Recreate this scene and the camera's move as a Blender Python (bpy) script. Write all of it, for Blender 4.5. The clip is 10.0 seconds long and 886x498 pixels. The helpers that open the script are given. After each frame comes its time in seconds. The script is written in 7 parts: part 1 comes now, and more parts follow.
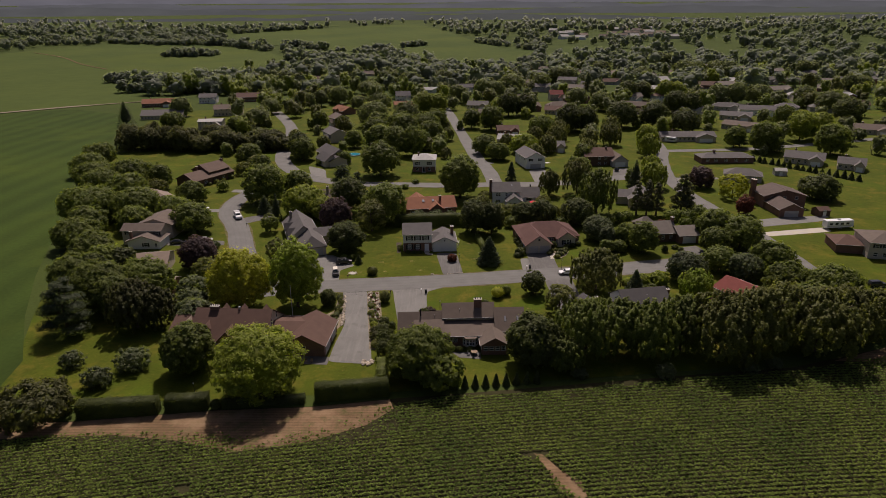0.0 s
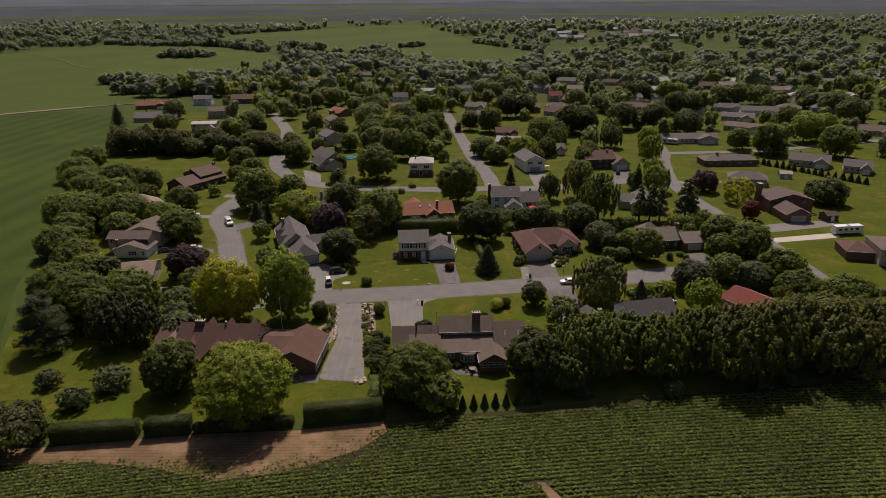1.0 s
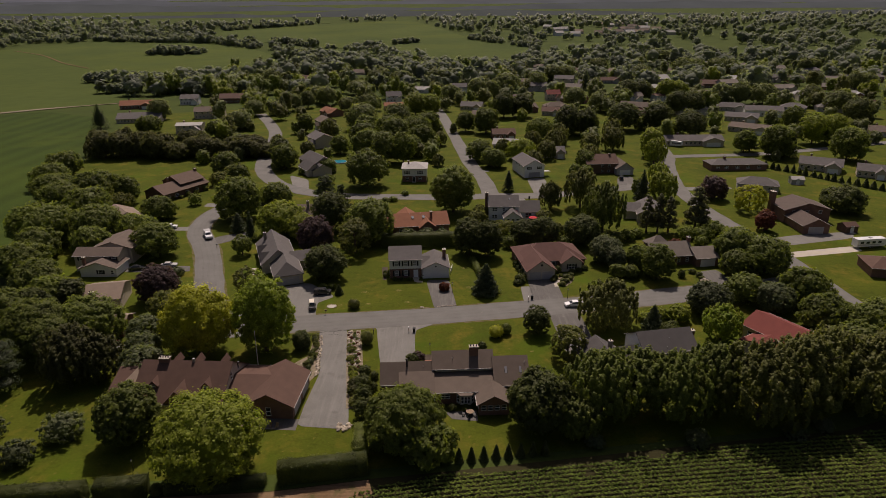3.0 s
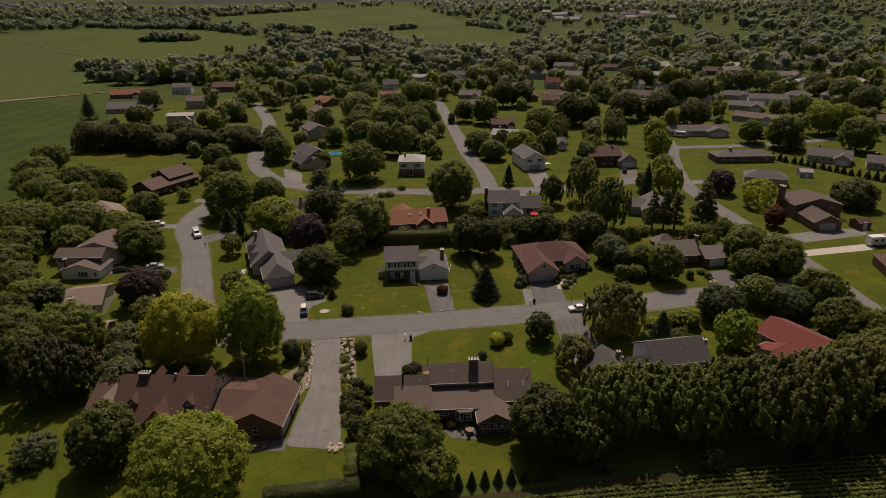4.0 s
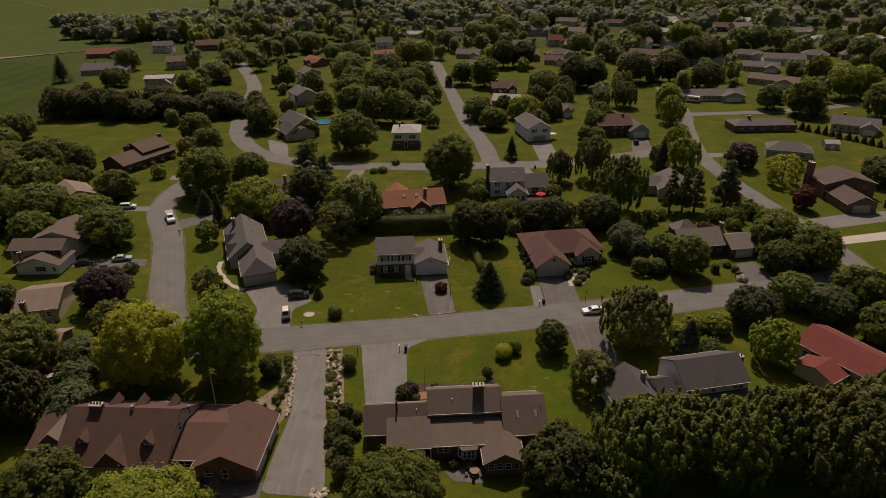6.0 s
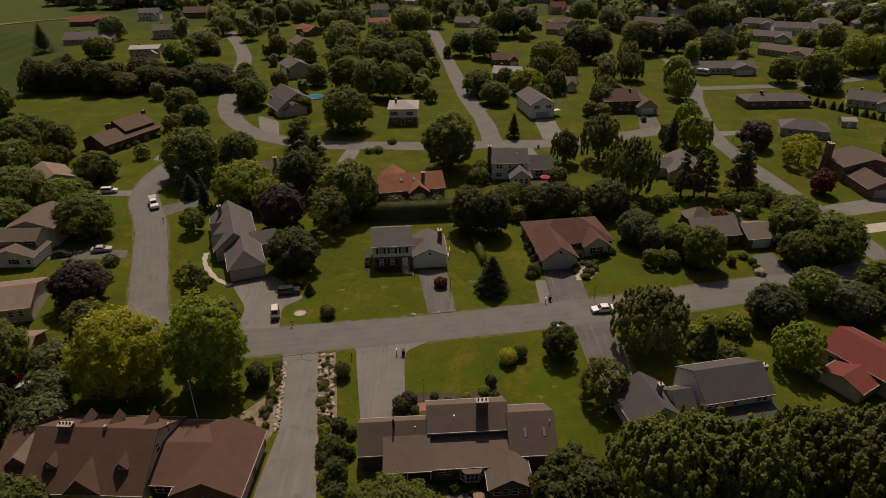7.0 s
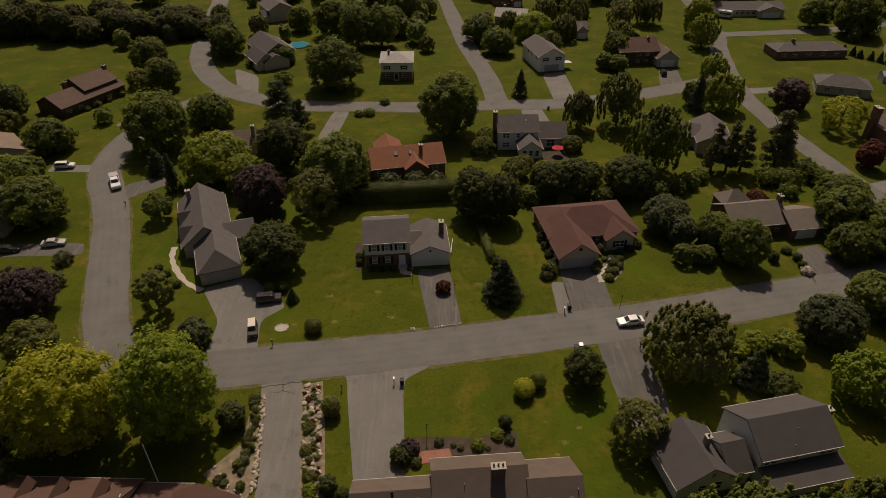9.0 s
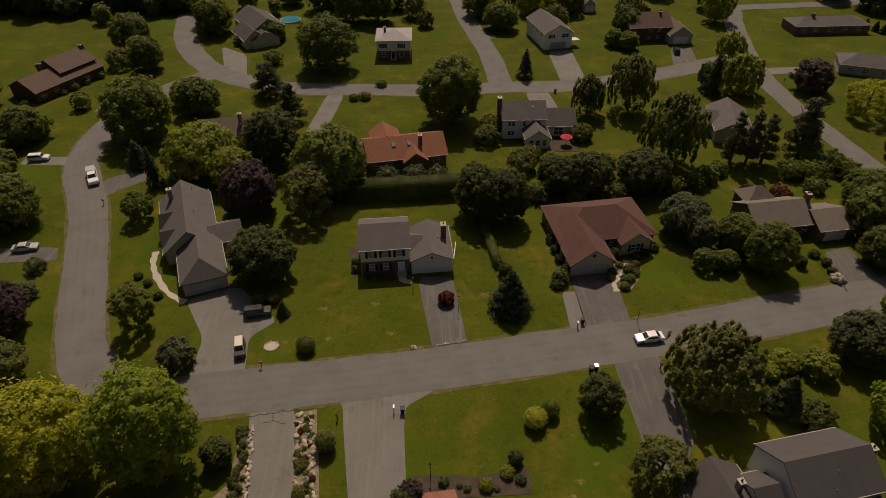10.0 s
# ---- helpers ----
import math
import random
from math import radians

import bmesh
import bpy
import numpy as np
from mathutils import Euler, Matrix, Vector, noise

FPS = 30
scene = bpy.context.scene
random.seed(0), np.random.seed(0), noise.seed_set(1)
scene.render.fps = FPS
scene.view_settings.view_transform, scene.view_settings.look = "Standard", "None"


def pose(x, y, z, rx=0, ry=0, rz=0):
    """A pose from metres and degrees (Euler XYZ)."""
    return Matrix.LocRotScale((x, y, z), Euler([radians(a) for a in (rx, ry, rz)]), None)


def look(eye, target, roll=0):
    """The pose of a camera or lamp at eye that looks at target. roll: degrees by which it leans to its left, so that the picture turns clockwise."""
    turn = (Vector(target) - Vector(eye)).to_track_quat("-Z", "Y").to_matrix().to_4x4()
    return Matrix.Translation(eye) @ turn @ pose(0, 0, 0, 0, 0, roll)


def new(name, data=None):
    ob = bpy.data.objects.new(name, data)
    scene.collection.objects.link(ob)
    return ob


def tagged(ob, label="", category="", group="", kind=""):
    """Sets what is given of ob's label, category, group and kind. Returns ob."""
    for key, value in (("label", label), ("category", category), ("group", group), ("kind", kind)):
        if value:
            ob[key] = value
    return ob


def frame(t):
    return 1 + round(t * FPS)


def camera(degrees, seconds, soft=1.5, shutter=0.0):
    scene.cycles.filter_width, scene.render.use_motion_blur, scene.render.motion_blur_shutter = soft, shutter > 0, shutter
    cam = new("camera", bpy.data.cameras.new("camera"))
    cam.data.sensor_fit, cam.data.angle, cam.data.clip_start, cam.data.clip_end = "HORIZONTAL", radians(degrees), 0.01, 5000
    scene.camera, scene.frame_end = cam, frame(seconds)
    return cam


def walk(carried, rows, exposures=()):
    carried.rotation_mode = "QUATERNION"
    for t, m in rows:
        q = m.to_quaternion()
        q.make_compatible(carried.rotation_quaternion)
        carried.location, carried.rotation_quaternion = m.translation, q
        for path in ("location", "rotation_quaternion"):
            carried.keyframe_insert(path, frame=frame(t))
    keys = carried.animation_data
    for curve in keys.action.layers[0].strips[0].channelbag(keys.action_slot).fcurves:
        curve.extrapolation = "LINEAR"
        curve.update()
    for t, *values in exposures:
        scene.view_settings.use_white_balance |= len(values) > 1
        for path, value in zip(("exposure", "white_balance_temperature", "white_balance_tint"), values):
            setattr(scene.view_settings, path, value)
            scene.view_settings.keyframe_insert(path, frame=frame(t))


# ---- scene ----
cam = camera(70.6, 10.0, soft=0.45)

PATH = [
    (0, (7.05, -150.454, 68.666), (7.027, -148.581, 67.964), -0.3),
    (0.5, (7.318, -147.218, 68.453), (7.297, -145.345, 67.753), -0.3),
    (1, (7.458, -143.575, 68.535), (7.439, -141.702, 67.834), -0.4),
    (1.5, (7.562, -139.964, 68.525), (7.546, -138.091, 67.824), -0.5),
    (2, (7.6, -136.37, 68.973), (7.588, -134.499, 68.268), -0.4),
    (2.5, (7.683, -132.383, 69.03), (7.675, -130.512, 68.324), -0.4),
    (4, (7.87, -120.0, 69.896), (7.87, -118.147, 69.144), -0.5),
    (4.5, (7.851, -115.606, 70.222), (7.854, -113.765, 69.439), -0.6),
    (5, (7.65, -110.906, 70.56), (7.657, -109.079, 69.748), -0.5),
    (5.5, (7.503, -106.026, 70.839), (7.512, -104.212, 69.997), -0.5),
    (7, (7.012, -90.545, 71.697), (7.03, -88.795, 70.729), -0.4),
    (7.5, (6.619, -85.129, 72.237), (6.643, -83.406, 71.22), -0.4),
    (8, (6.35, -79.64, 72.552), (6.378, -77.945, 71.492), -0.4),
    (8.5, (6.036, -73.966, 72.991), (6.068, -72.3, 71.886), -0.3),
    (9, (5.728, -68.365, 73.255), (5.762, -66.728, 72.108), -0.3),
    (9.5, (5.373, -62.57, 73.637), (5.412, -60.964, 72.446), -0.2),
    (10, (5.116, -56.81, 73.675), (5.156, -55.234, 72.444), -0.3),
]
walk(cam, [(t, look(eye, target, roll)) for t, eye, target, roll in PATH],
     exposures=[(0, 0.03, 6380, 27), (4, -0.17, 6760, 27), (7, -0.33, 7160, 25), (10, -0.46, 7430, 23)])

# ---- world and sun ----
SUN_EL, SUN_AZ = radians(54.0), radians(2.0)   # azimuth from +y, clockwise seen from above
world = bpy.data.worlds.new("world")
scene.world = world
world.use_nodes = True
wn = world.node_tree
sky = wn.nodes.new("ShaderNodeTexSky")
sky.sky_type, sky.sun_disc = "NISHITA", False
sky.sun_elevation, sky.sun_rotation = SUN_EL, SUN_AZ
sky.air_density, sky.dust_density = 1.0, 5.0
wn.nodes["Background"].inputs["Strength"].default_value = 0.044
wn.links.new(sky.outputs["Color"], wn.nodes["Background"].inputs["Color"])
sun = new("sun", bpy.data.lights.new("sun", "SUN"))
sun.data.energy, sun.data.angle, sun.data.color = 4.0, radians(0.6), (1.0, 0.93, 0.78)
to_sun = Vector((math.sin(SUN_AZ) * math.cos(SUN_EL), math.cos(SUN_AZ) * math.cos(SUN_EL), math.sin(SUN_EL)))
sun.matrix_world = look(to_sun * 400, (0, 0, 0))


# ---- materials ----
def mat(name, colour, rough=0.85, spread=0.25, scale=1.0, fine=12.0, bump=0.15, metal=0.0, second=None, island=0.0, objvar=0.0,
        translucent=0.0, streak=None, gloss=0.3, far=0.0):
    """A surface with blotches (scale) and grain (fine), both in metres of the world."""
    m = bpy.data.materials.new(name)
    m.use_nodes = True
    t = m.node_tree
    n, l = t.nodes, t.links
    b = n["Principled BSDF"]
    b.inputs["Roughness"].default_value = rough
    b.inputs["Metallic"].default_value = metal
    b.inputs["Specular IOR Level"].default_value = gloss
    geo = n.new("ShaderNodeNewGeometry")
    n1 = n.new("ShaderNodeTexNoise")
    n1.inputs["Scale"].default_value, n1.inputs["Detail"].default_value = scale, 4
    n2 = n.new("ShaderNodeTexNoise")
    n2.inputs["Scale"].default_value, n2.inputs["Detail"].default_value = fine, 3
    for x in (n1, n2):
        l.new(geo.outputs["Position"], x.inputs["Vector"])
    ramp = n.new("ShaderNodeMapRange")
    ramp.inputs["From Min"].default_value, ramp.inputs["From Max"].default_value = 0.3, 0.7
    l.new(n1.outputs["Fac"], ramp.inputs["Value"])
    mix = n.new("ShaderNodeMix")
    mix.data_type = "RGBA"
    c2 = second or tuple(min(1, c * (1 - spread)) for c in colour)
    mix.inputs[6].default_value, mix.inputs[7].default_value = (*colour, 1), (*c2, 1)
    l.new(ramp.outputs["Result"], mix.inputs[0])
    val = n.new("ShaderNodeMath")
    val.operation = "MULTIPLY_ADD"
    l.new(n2.outputs["Fac"], val.inputs[0])
    val.inputs[1].default_value, val.inputs[2].default_value = spread * 1.6, 1 - spread * 0.8
    last = val.outputs[0]
    for source, amount in ((geo.outputs["Random Per Island"], island), (None, objvar)):
        if amount:
            if source is None:
                source = n.new("ShaderNodeObjectInfo").outputs["Random"]
            k = n.new("ShaderNodeMath")
            k.operation = "MULTIPLY_ADD"
            l.new(source, k.inputs[0])
            k.inputs[1].default_value, k.inputs[2].default_value = 2 * amount, 1 - amount
            k2 = n.new("ShaderNodeMath")
            k2.operation = "MULTIPLY"
            l.new(last, k2.inputs[0])
            l.new(k.outputs[0], k2.inputs[1])
            last = k2.outputs[0]
    if streak:   # bands across one axis: rows, courses, mower stripes
        axis, size, depth = streak
        wave = n.new("ShaderNodeTexWave")
        wave.bands_direction = axis
        wave.inputs["Scale"].default_value = 0.314 / size
        wave.inputs["Distortion"].default_value = 0.6
        l.new(geo.outputs["Position"], wave.inputs["Vector"])
        k = n.new("ShaderNodeMath")
        k.operation = "MULTIPLY_ADD"
        l.new(wave.outputs["Fac"], k.inputs[0])
        k.inputs[1].default_value, k.inputs[2].default_value = depth, 1 - depth / 2
        k2 = n.new("ShaderNodeMath")
        k2.operation = "MULTIPLY"
        l.new(last, k2.inputs[0])
        l.new(k.outputs[0], k2.inputs[1])
        last = k2.outputs[0]
    scaled = n.new("ShaderNodeVectorMath")
    scaled.operation = "SCALE"
    l.new(mix.outputs[2], scaled.inputs[0])
    l.new(last, scaled.inputs["Scale"])
    l.new(scaled.outputs[0], b.inputs["Base Color"])
    if bump:
        bp = n.new("ShaderNodeBump")
        bp.inputs["Strength"].default_value, bp.inputs["Distance"].default_value = bump, 0.05
        l.new(n2.outputs["Fac"], bp.inputs["Height"])
        l.new(bp.outputs[0], b.inputs["Normal"])
    if translucent:
        tr = n.new("ShaderNodeBsdfTranslucent")
        thin = n.new("ShaderNodeVectorMath")   # light passing through is stronger than light thrown back
        thin.operation = "MULTIPLY"
        thin.inputs[1].default_value = (1.7, 1.8, 0.8)
        l.new(scaled.outputs[0], thin.inputs[0])
        l.new(thin.outputs[0], tr.inputs["Color"])
        ms = n.new("ShaderNodeMixShader")
        ms.inputs[0].default_value = translucent
        l.new(b.outputs[0], ms.inputs[1])
        l.new(tr.outputs[0], ms.inputs[2])
        l.new(ms.outputs[0], n["Material Output"].inputs["Surface"])
    return m



def overlay(m, colour, scale, lo, hi, amount, stretch=(1, 1, 1), detail=5):
    """Worn or dry patches laid over a surface, with a shape of their own."""
    n, l = m.node_tree.nodes, m.node_tree.links
    sock = n["Principled BSDF"].inputs["Base Color"]
    before = sock.links[0].from_socket
    geo, mp, tex, rng, mx = (n.new("ShaderNode" + k) for k in ("NewGeometry", "Mapping", "TexNoise", "MapRange", "Mix"))
    mp.inputs["Scale"].default_value = stretch
    tex.inputs["Scale"].default_value, tex.inputs["Detail"].default_value, tex.inputs["Roughness"].default_value = scale, detail, 0.65
    rng.inputs["From Min"].default_value, rng.inputs["From Max"].default_value, rng.inputs["To Max"].default_value = lo, hi, amount
    mx.data_type = "RGBA"
    mx.inputs[7].default_value = (*colour, 1)
    l.new(geo.outputs["Position"], mp.inputs["Vector"]), l.new(mp.outputs[0], tex.inputs["Vector"]), l.new(tex.outputs["Fac"], rng.inputs["Value"])
    l.new(rng.outputs[0], mx.inputs[0]), l.new(before, mx.inputs[6]), l.new(mx.outputs[2], sock)


GRASS = mat("lawn_grass", (0.076, 0.09, 0.008), 0.9, 0.36, 0.09, 2.2, 0.5, second=(0.048, 0.065, 0.006), gloss=0.05)
GROUND = mat("rough_grass", (0.055, 0.075, 0.016), 0.95, 0.3, 0.03, 1.2, 0.4, second=(0.042, 0.06, 0.015), gloss=0.05)
CROP = mat("crop_leaves", (0.125, 0.16, 0.03), 0.8, 0.3, 0.06, 2.5, 0.5, second=(0.07, 0.105, 0.021), island=0.25, translucent=0.2, gloss=0.05)
# Soil colour darkened to stand for the shade beneath the crop plants.
CROPFLOOR = mat("shade_darkened_soil", (0.045, 0.042, 0.018), 0.95, 0.3, 0.15, 3.0, 0.5, gloss=0.05)
SOIL = mat("dry_soil", (0.18, 0.115, 0.064), 0.95, 0.35, 0.15, 3.0, 0.5, second=(0.12, 0.078, 0.042), streak=("Y", 0.76, 0.25), gloss=0.05)
SIDEFIELD = mat("side_crop", (0.027, 0.046, 0.009), 0.9, 0.25, 0.012, 0.9, 0.5, second=(0.041, 0.065, 0.01), streak=("X", 14.0, 0.2), gloss=0.05)
# Blue is raised in the far fields' colour to imitate haze.
FARFIELD = mat("haze_tinted_crop", (0.066, 0.088, 0.02), 0.95, 0.2, 0.006, 0.08, 0.0, second=(0.046, 0.068, 0.016), gloss=0.05)
ASPHALT = mat("worn_asphalt", (0.142, 0.138, 0.125), 0.9, 0.14, 0.22, 4.0, 0.2, second=(0.116, 0.112, 0.1))
DRIVE = mat("driveway_asphalt", (0.112, 0.106, 0.096), 0.9, 0.16, 0.3, 4.0, 0.2, second=(0.088, 0.083, 0.075))
PALEDRIVE = mat("pale_asphalt", (0.17, 0.164, 0.148), 0.9, 0.16, 0.22, 3.0, 0.2, second=(0.14, 0.135, 0.12))
CONCRETE = mat("concrete", (0.42, 0.38, 0.31), 0.85, 0.12, 0.5, 8.0, 0.1)
GRAVEL = mat("pale_gravel", (0.25, 0.2, 0.14), 0.95, 0.4, 0.9, 7.0, 0.5, second=(0.13, 0.11, 0.06))
MULCH = mat("bark_mulch", (0.075, 0.055, 0.04), 0.95, 0.35, 0.8, 9.0, 0.5)


overlay(GRASS, (0.14, 0.112, 0.016), 0.13, 0.52, 0.72, 0.75)
overlay(GRASS, (0.16, 0.12, 0.03), 0.9, 0.61, 0.74, 0.8)
overlay(GRASS, (0.034, 0.048, 0.004), 0.5, 0.52, 0.7, 0.6)
overlay(GRASS, (0.055, 0.098, 0.005), 0.05, 0.54, 0.68, 0.6)
overlay(SIDEFIELD, (0.066, 0.09, 0.012), 0.03, 0.5, 0.7, 0.5)
overlay(FARFIELD, (0.085, 0.105, 0.013), 0.004, 0.5, 0.7, 0.6)
for m_ in (ASPHALT, DRIVE, PALEDRIVE):
    overlay(m_, (0.075, 0.07, 0.06), 0.35, 0.56, 0.7, 0.55)
    overlay(m_, (0.21, 0.195, 0.165), 0.7, 0.58, 0.74, 0.5)
for m_ in (DRIVE, PALEDRIVE):
    overlay(m_, (0.24, 0.228, 0.2), 1.3, 0.5, 0.7, 0.28, (1, 0.07, 1), 3)
    overlay(m_, (0.09, 0.085, 0.074), 0.8, 0.54, 0.72, 0.25, (1, 0.1, 1), 3)
overlay(SOIL, (0.07, 0.075, 0.025), 0.5, 0.5, 0.66, 0.7)
overlay(SOIL, (0.3, 0.2, 0.12), 0.12, 0.5, 0.7, 0.6)


def shingle(name, colour):
    return mat(name, colour, 0.9, 0.12, 0.6, 9.0, 0.25, second=tuple(c * 0.85 for c in colour))


R_GREY, R_DARK = shingle("grey_shingle", (0.115, 0.105, 0.098)), shingle("dark_shingle", (0.085, 0.078, 0.074))
R_TAUPE, R_BROWN = shingle("taupe_shingle", (0.128, 0.098, 0.076)), shingle("brown_shingle", (0.106, 0.06, 0.043))
R_RED, R_ORANGE = shingle("red_shingle", (0.165, 0.04, 0.03)), shingle("orange_shingle", (0.23, 0.095, 0.05))
R_TAN, R_MAROON = shingle("tan_shingle", (0.21, 0.16, 0.12)), shingle("maroon_shingle", (0.112, 0.056, 0.044))
R_NUT = shingle("nut_brown_shingle", (0.125, 0.084, 0.062))
R_UMBER = shingle("umber_shingle", (0.1, 0.074, 0.06))
R_STONE = shingle("weathered_shingle", (0.17, 0.145, 0.12))
R_PALE = shingle("pale_shingle", (0.36, 0.345, 0.32))
W_WHITE = mat("white_siding", (0.72, 0.71, 0.68), 0.6, 0.06, 0.3, 3.0, 0.05, streak=("Z", 0.2, 0.1))
W_CREAM = mat("cream_siding", (0.5, 0.43, 0.34), 0.65, 0.08, 0.3, 3.0, 0.05, streak=("Z", 0.2, 0.1))
W_GREY = mat("grey_siding", (0.4, 0.38, 0.36), 0.65, 0.08, 0.3, 3.0, 0.05, streak=("Z", 0.2, 0.1))
W_BRICK = mat("brown_brick", (0.22, 0.12, 0.085), 0.85, 0.25, 0.7, 7.0, 0.2, streak=("Z", 0.15, 0.15))
W_DARK = mat("dark_wood_siding", (0.13, 0.075, 0.05), 0.8, 0.2, 0.5, 4.0, 0.1, streak=("Z", 0.25, 0.2))
W_STONE = mat("fieldstone", (0.3, 0.26, 0.21), 0.9, 0.4, 0.9, 3.0, 0.4)
TRIM = mat("white_trim", (0.74, 0.73, 0.7), 0.5, 0.05, 1.0, 8.0, 0.02)
GUTTER = mat("dull_gutter", (0.36, 0.34, 0.31), 0.6, 0.12, 0.8, 6.0, 0.02)
DARKTRIM = mat("dark_shutter", (0.014, 0.015, 0.017), 0.5, 0.1, 1.0, 8.0, 0.02)
GLASS = mat("window_glass", (0.03, 0.033, 0.036), 0.12, 0.1, 0.5, 2.0, 0.0, gloss=0.7)
SKYGLASS = mat("skylight_glass", (0.2, 0.2, 0.21), 0.1, 0.05, 0.5, 2.0, 0.0, gloss=0.8)
POLE = mat("pale_painted_pole", (0.55, 0.55, 0.53), 0.5, 0.1, 1.0, 8.0, 0.02)
METAL = mat("grey_metal", (0.4, 0.4, 0.4), 0.35, 0.1, 1.0, 8.0, 0.02, metal=0.9)
BLACK = mat("black_plastic", (0.02, 0.02, 0.021), 0.6, 0.1, 1.0, 8.0, 0.02)
RUBBER = mat("tyre_rubber", (0.018, 0.018, 0.018), 0.9, 0.1, 1.0, 8.0, 0.02)
BARK = mat("bark", (0.11, 0.08, 0.055), 0.95, 0.3, 1.5, 8.0, 0.4)
WOOD = mat("weathered_wood", (0.24, 0.17, 0.11), 0.85, 0.25, 0.8, 7.0, 0.15, objvar=0.15)
ROCK = mat("garden_rock", (0.4, 0.34, 0.26), 0.9, 0.25, 1.2, 6.0, 0.3, objvar=0.3)
# Window glass with a paler base colour.
PALE_GLASS = mat("pale_pane_glass", (0.3, 0.3, 0.29), 0.15, 0.2, 1.5, 5.0, 0.0, gloss=0.6)
POOL = mat("pool_water", (0.03, 0.24, 0.32), 0.08, 0.1, 0.6, 2.0, 0.1, gloss=0.6)
P_WHITE, P_BLACK = mat("white_paint", (0.75, 0.75, 0.74), 0.25, 0.03, gloss=0.6, bump=0), mat("black_paint", (0.02, 0.021, 0.024), 0.2, 0.1, gloss=0.7, bump=0)
P_SILVER, P_RED = mat("silver_paint", (0.45, 0.44, 0.42), 0.25, 0.05, gloss=0.6, bump=0), mat("red_paint", (0.45, 0.02, 0.02), 0.3, 0.05, gloss=0.6, bump=0)
RED_CLOTH = mat("red_canvas", (0.55, 0.03, 0.04), 0.8, 0.1)
FLOWER = mat("pale_flowers", (0.6, 0.52, 0.4), 0.8, 0.3, 2.0, 9.0, 0.0, island=0.4)


def leafy(name, colour, second):
    return mat(name, colour, 0.6, 0.25, 0.35, 2.0, 0.0, second=second, island=0.22, objvar=0.16, translucent=0.5, gloss=0.2)


L_MID = leafy("mid_green_leaves", (0.15, 0.175, 0.034), (0.1, 0.125, 0.025))
L_BRIGHT = leafy("bright_green_leaves", (0.235, 0.265, 0.034), (0.165, 0.195, 0.027))
L_FRESH = leafy("fresh_green_leaves", (0.27, 0.33, 0.036), (0.195, 0.245, 0.03))
L_YELLOW = leafy("yellow_green_leaves", (0.35, 0.345, 0.032), (0.25, 0.26, 0.027))
L_DARK = leafy("dark_green_leaves", (0.1, 0.115, 0.032), (0.068, 0.082, 0.024))
L_OLIVE = leafy("olive_leaves", (0.165, 0.172, 0.045), (0.115, 0.125, 0.034))
L_PURPLE = leafy("purple_leaves", (0.105, 0.068, 0.068), (0.07, 0.048, 0.05))
L_NEEDLE = leafy("needles", (0.075, 0.092, 0.045), (0.052, 0.068, 0.034))
L_PINE = leafy("pine_needles", (0.115, 0.115, 0.06), (0.08, 0.084, 0.045))
L_SHAGGY = leafy("shaggy_olive_leaves", (0.12, 0.122, 0.04), (0.08, 0.085, 0.03))
L_HEDGE = leafy("clipped_hedge_leaves", (0.078, 0.092, 0.024), (0.052, 0.064, 0.018))
L_GREY = leafy("grey_green_leaves", (0.13, 0.148, 0.07), (0.09, 0.108, 0.052))
L_RUST = leafy("rust_leaves", (0.14, 0.045, 0.03), (0.1, 0.035, 0.02))
# Paler base colour for far garden trees, standing in for thin haze.
L_DIST = leafy("thin_haze_leaves", (0.18, 0.2, 0.075), (0.13, 0.148, 0.06))
# Leaf colours paled and blued to imitate haze over distant woods.
L_FAR = mat("haze_tinted_leaves", (0.19, 0.21, 0.16), 0.7, 0.2, 0.02, 0.3, 0.0, second=(0.15, 0.17, 0.13), island=0.1, translucent=0.5, gloss=0.15)
L_HAZE = mat("horizon_haze_leaves", (0.29, 0.3, 0.265), 0.6, 0.2, 0.004, 0.05, 0.0, second=(0.23, 0.24, 0.215), island=0.15, translucent=0.4, gloss=0.25)


# ---- mesh helpers ----
def mesh_of(name, verts, faces, material, smooth=False):
    me = bpy.data.meshes.new(name)
    me.from_pydata([tuple(v) for v in verts], [], faces)
    me.materials.append(material)
    if smooth:
        me.shade_smooth()
    me.update()
    return me


def child(name, me, parent, label=""):
    ob = new(name, me)
    ob.parent = parent
    if label:
        tagged(ob, label)
    return ob


def part(name, bm, material, parent, label=""):
    me = bpy.data.meshes.new(name)
    bmesh.ops.recalc_face_normals(bm, faces=bm.faces)
    bm.to_mesh(me)
    bm.free()
    me.materials.append(material)
    return child(name, me, parent, label)


def thing(name, label, category, m, group="", kind=""):
    ob = new(name)
    ob.empty_display_size = 0.5
    ob.matrix_world = m
    return tagged(ob, label, category, group, kind)


def box(bm, x0, x1, y0, y1, z0, z1, bevel=0.0):
    vs = [bm.verts.new((x, y, z)) for z in (z0, z1) for x, y in ((x0, y0), (x1, y0), (x1, y1), (x0, y1))]
    fs = [bm.faces.new([vs[i] for i in q]) for q in ((3, 2, 1, 0), (4, 5, 6, 7), (0, 1, 5, 4), (1, 2, 6, 5), (2, 3, 7, 6), (3, 0, 4, 7))]
    if bevel:
        es = {e for f in fs for e in f.edges}
        bmesh.ops.bevel(bm, geom=list(es), offset=bevel, segments=2, affect="EDGES", profile=0.6)
    return bm


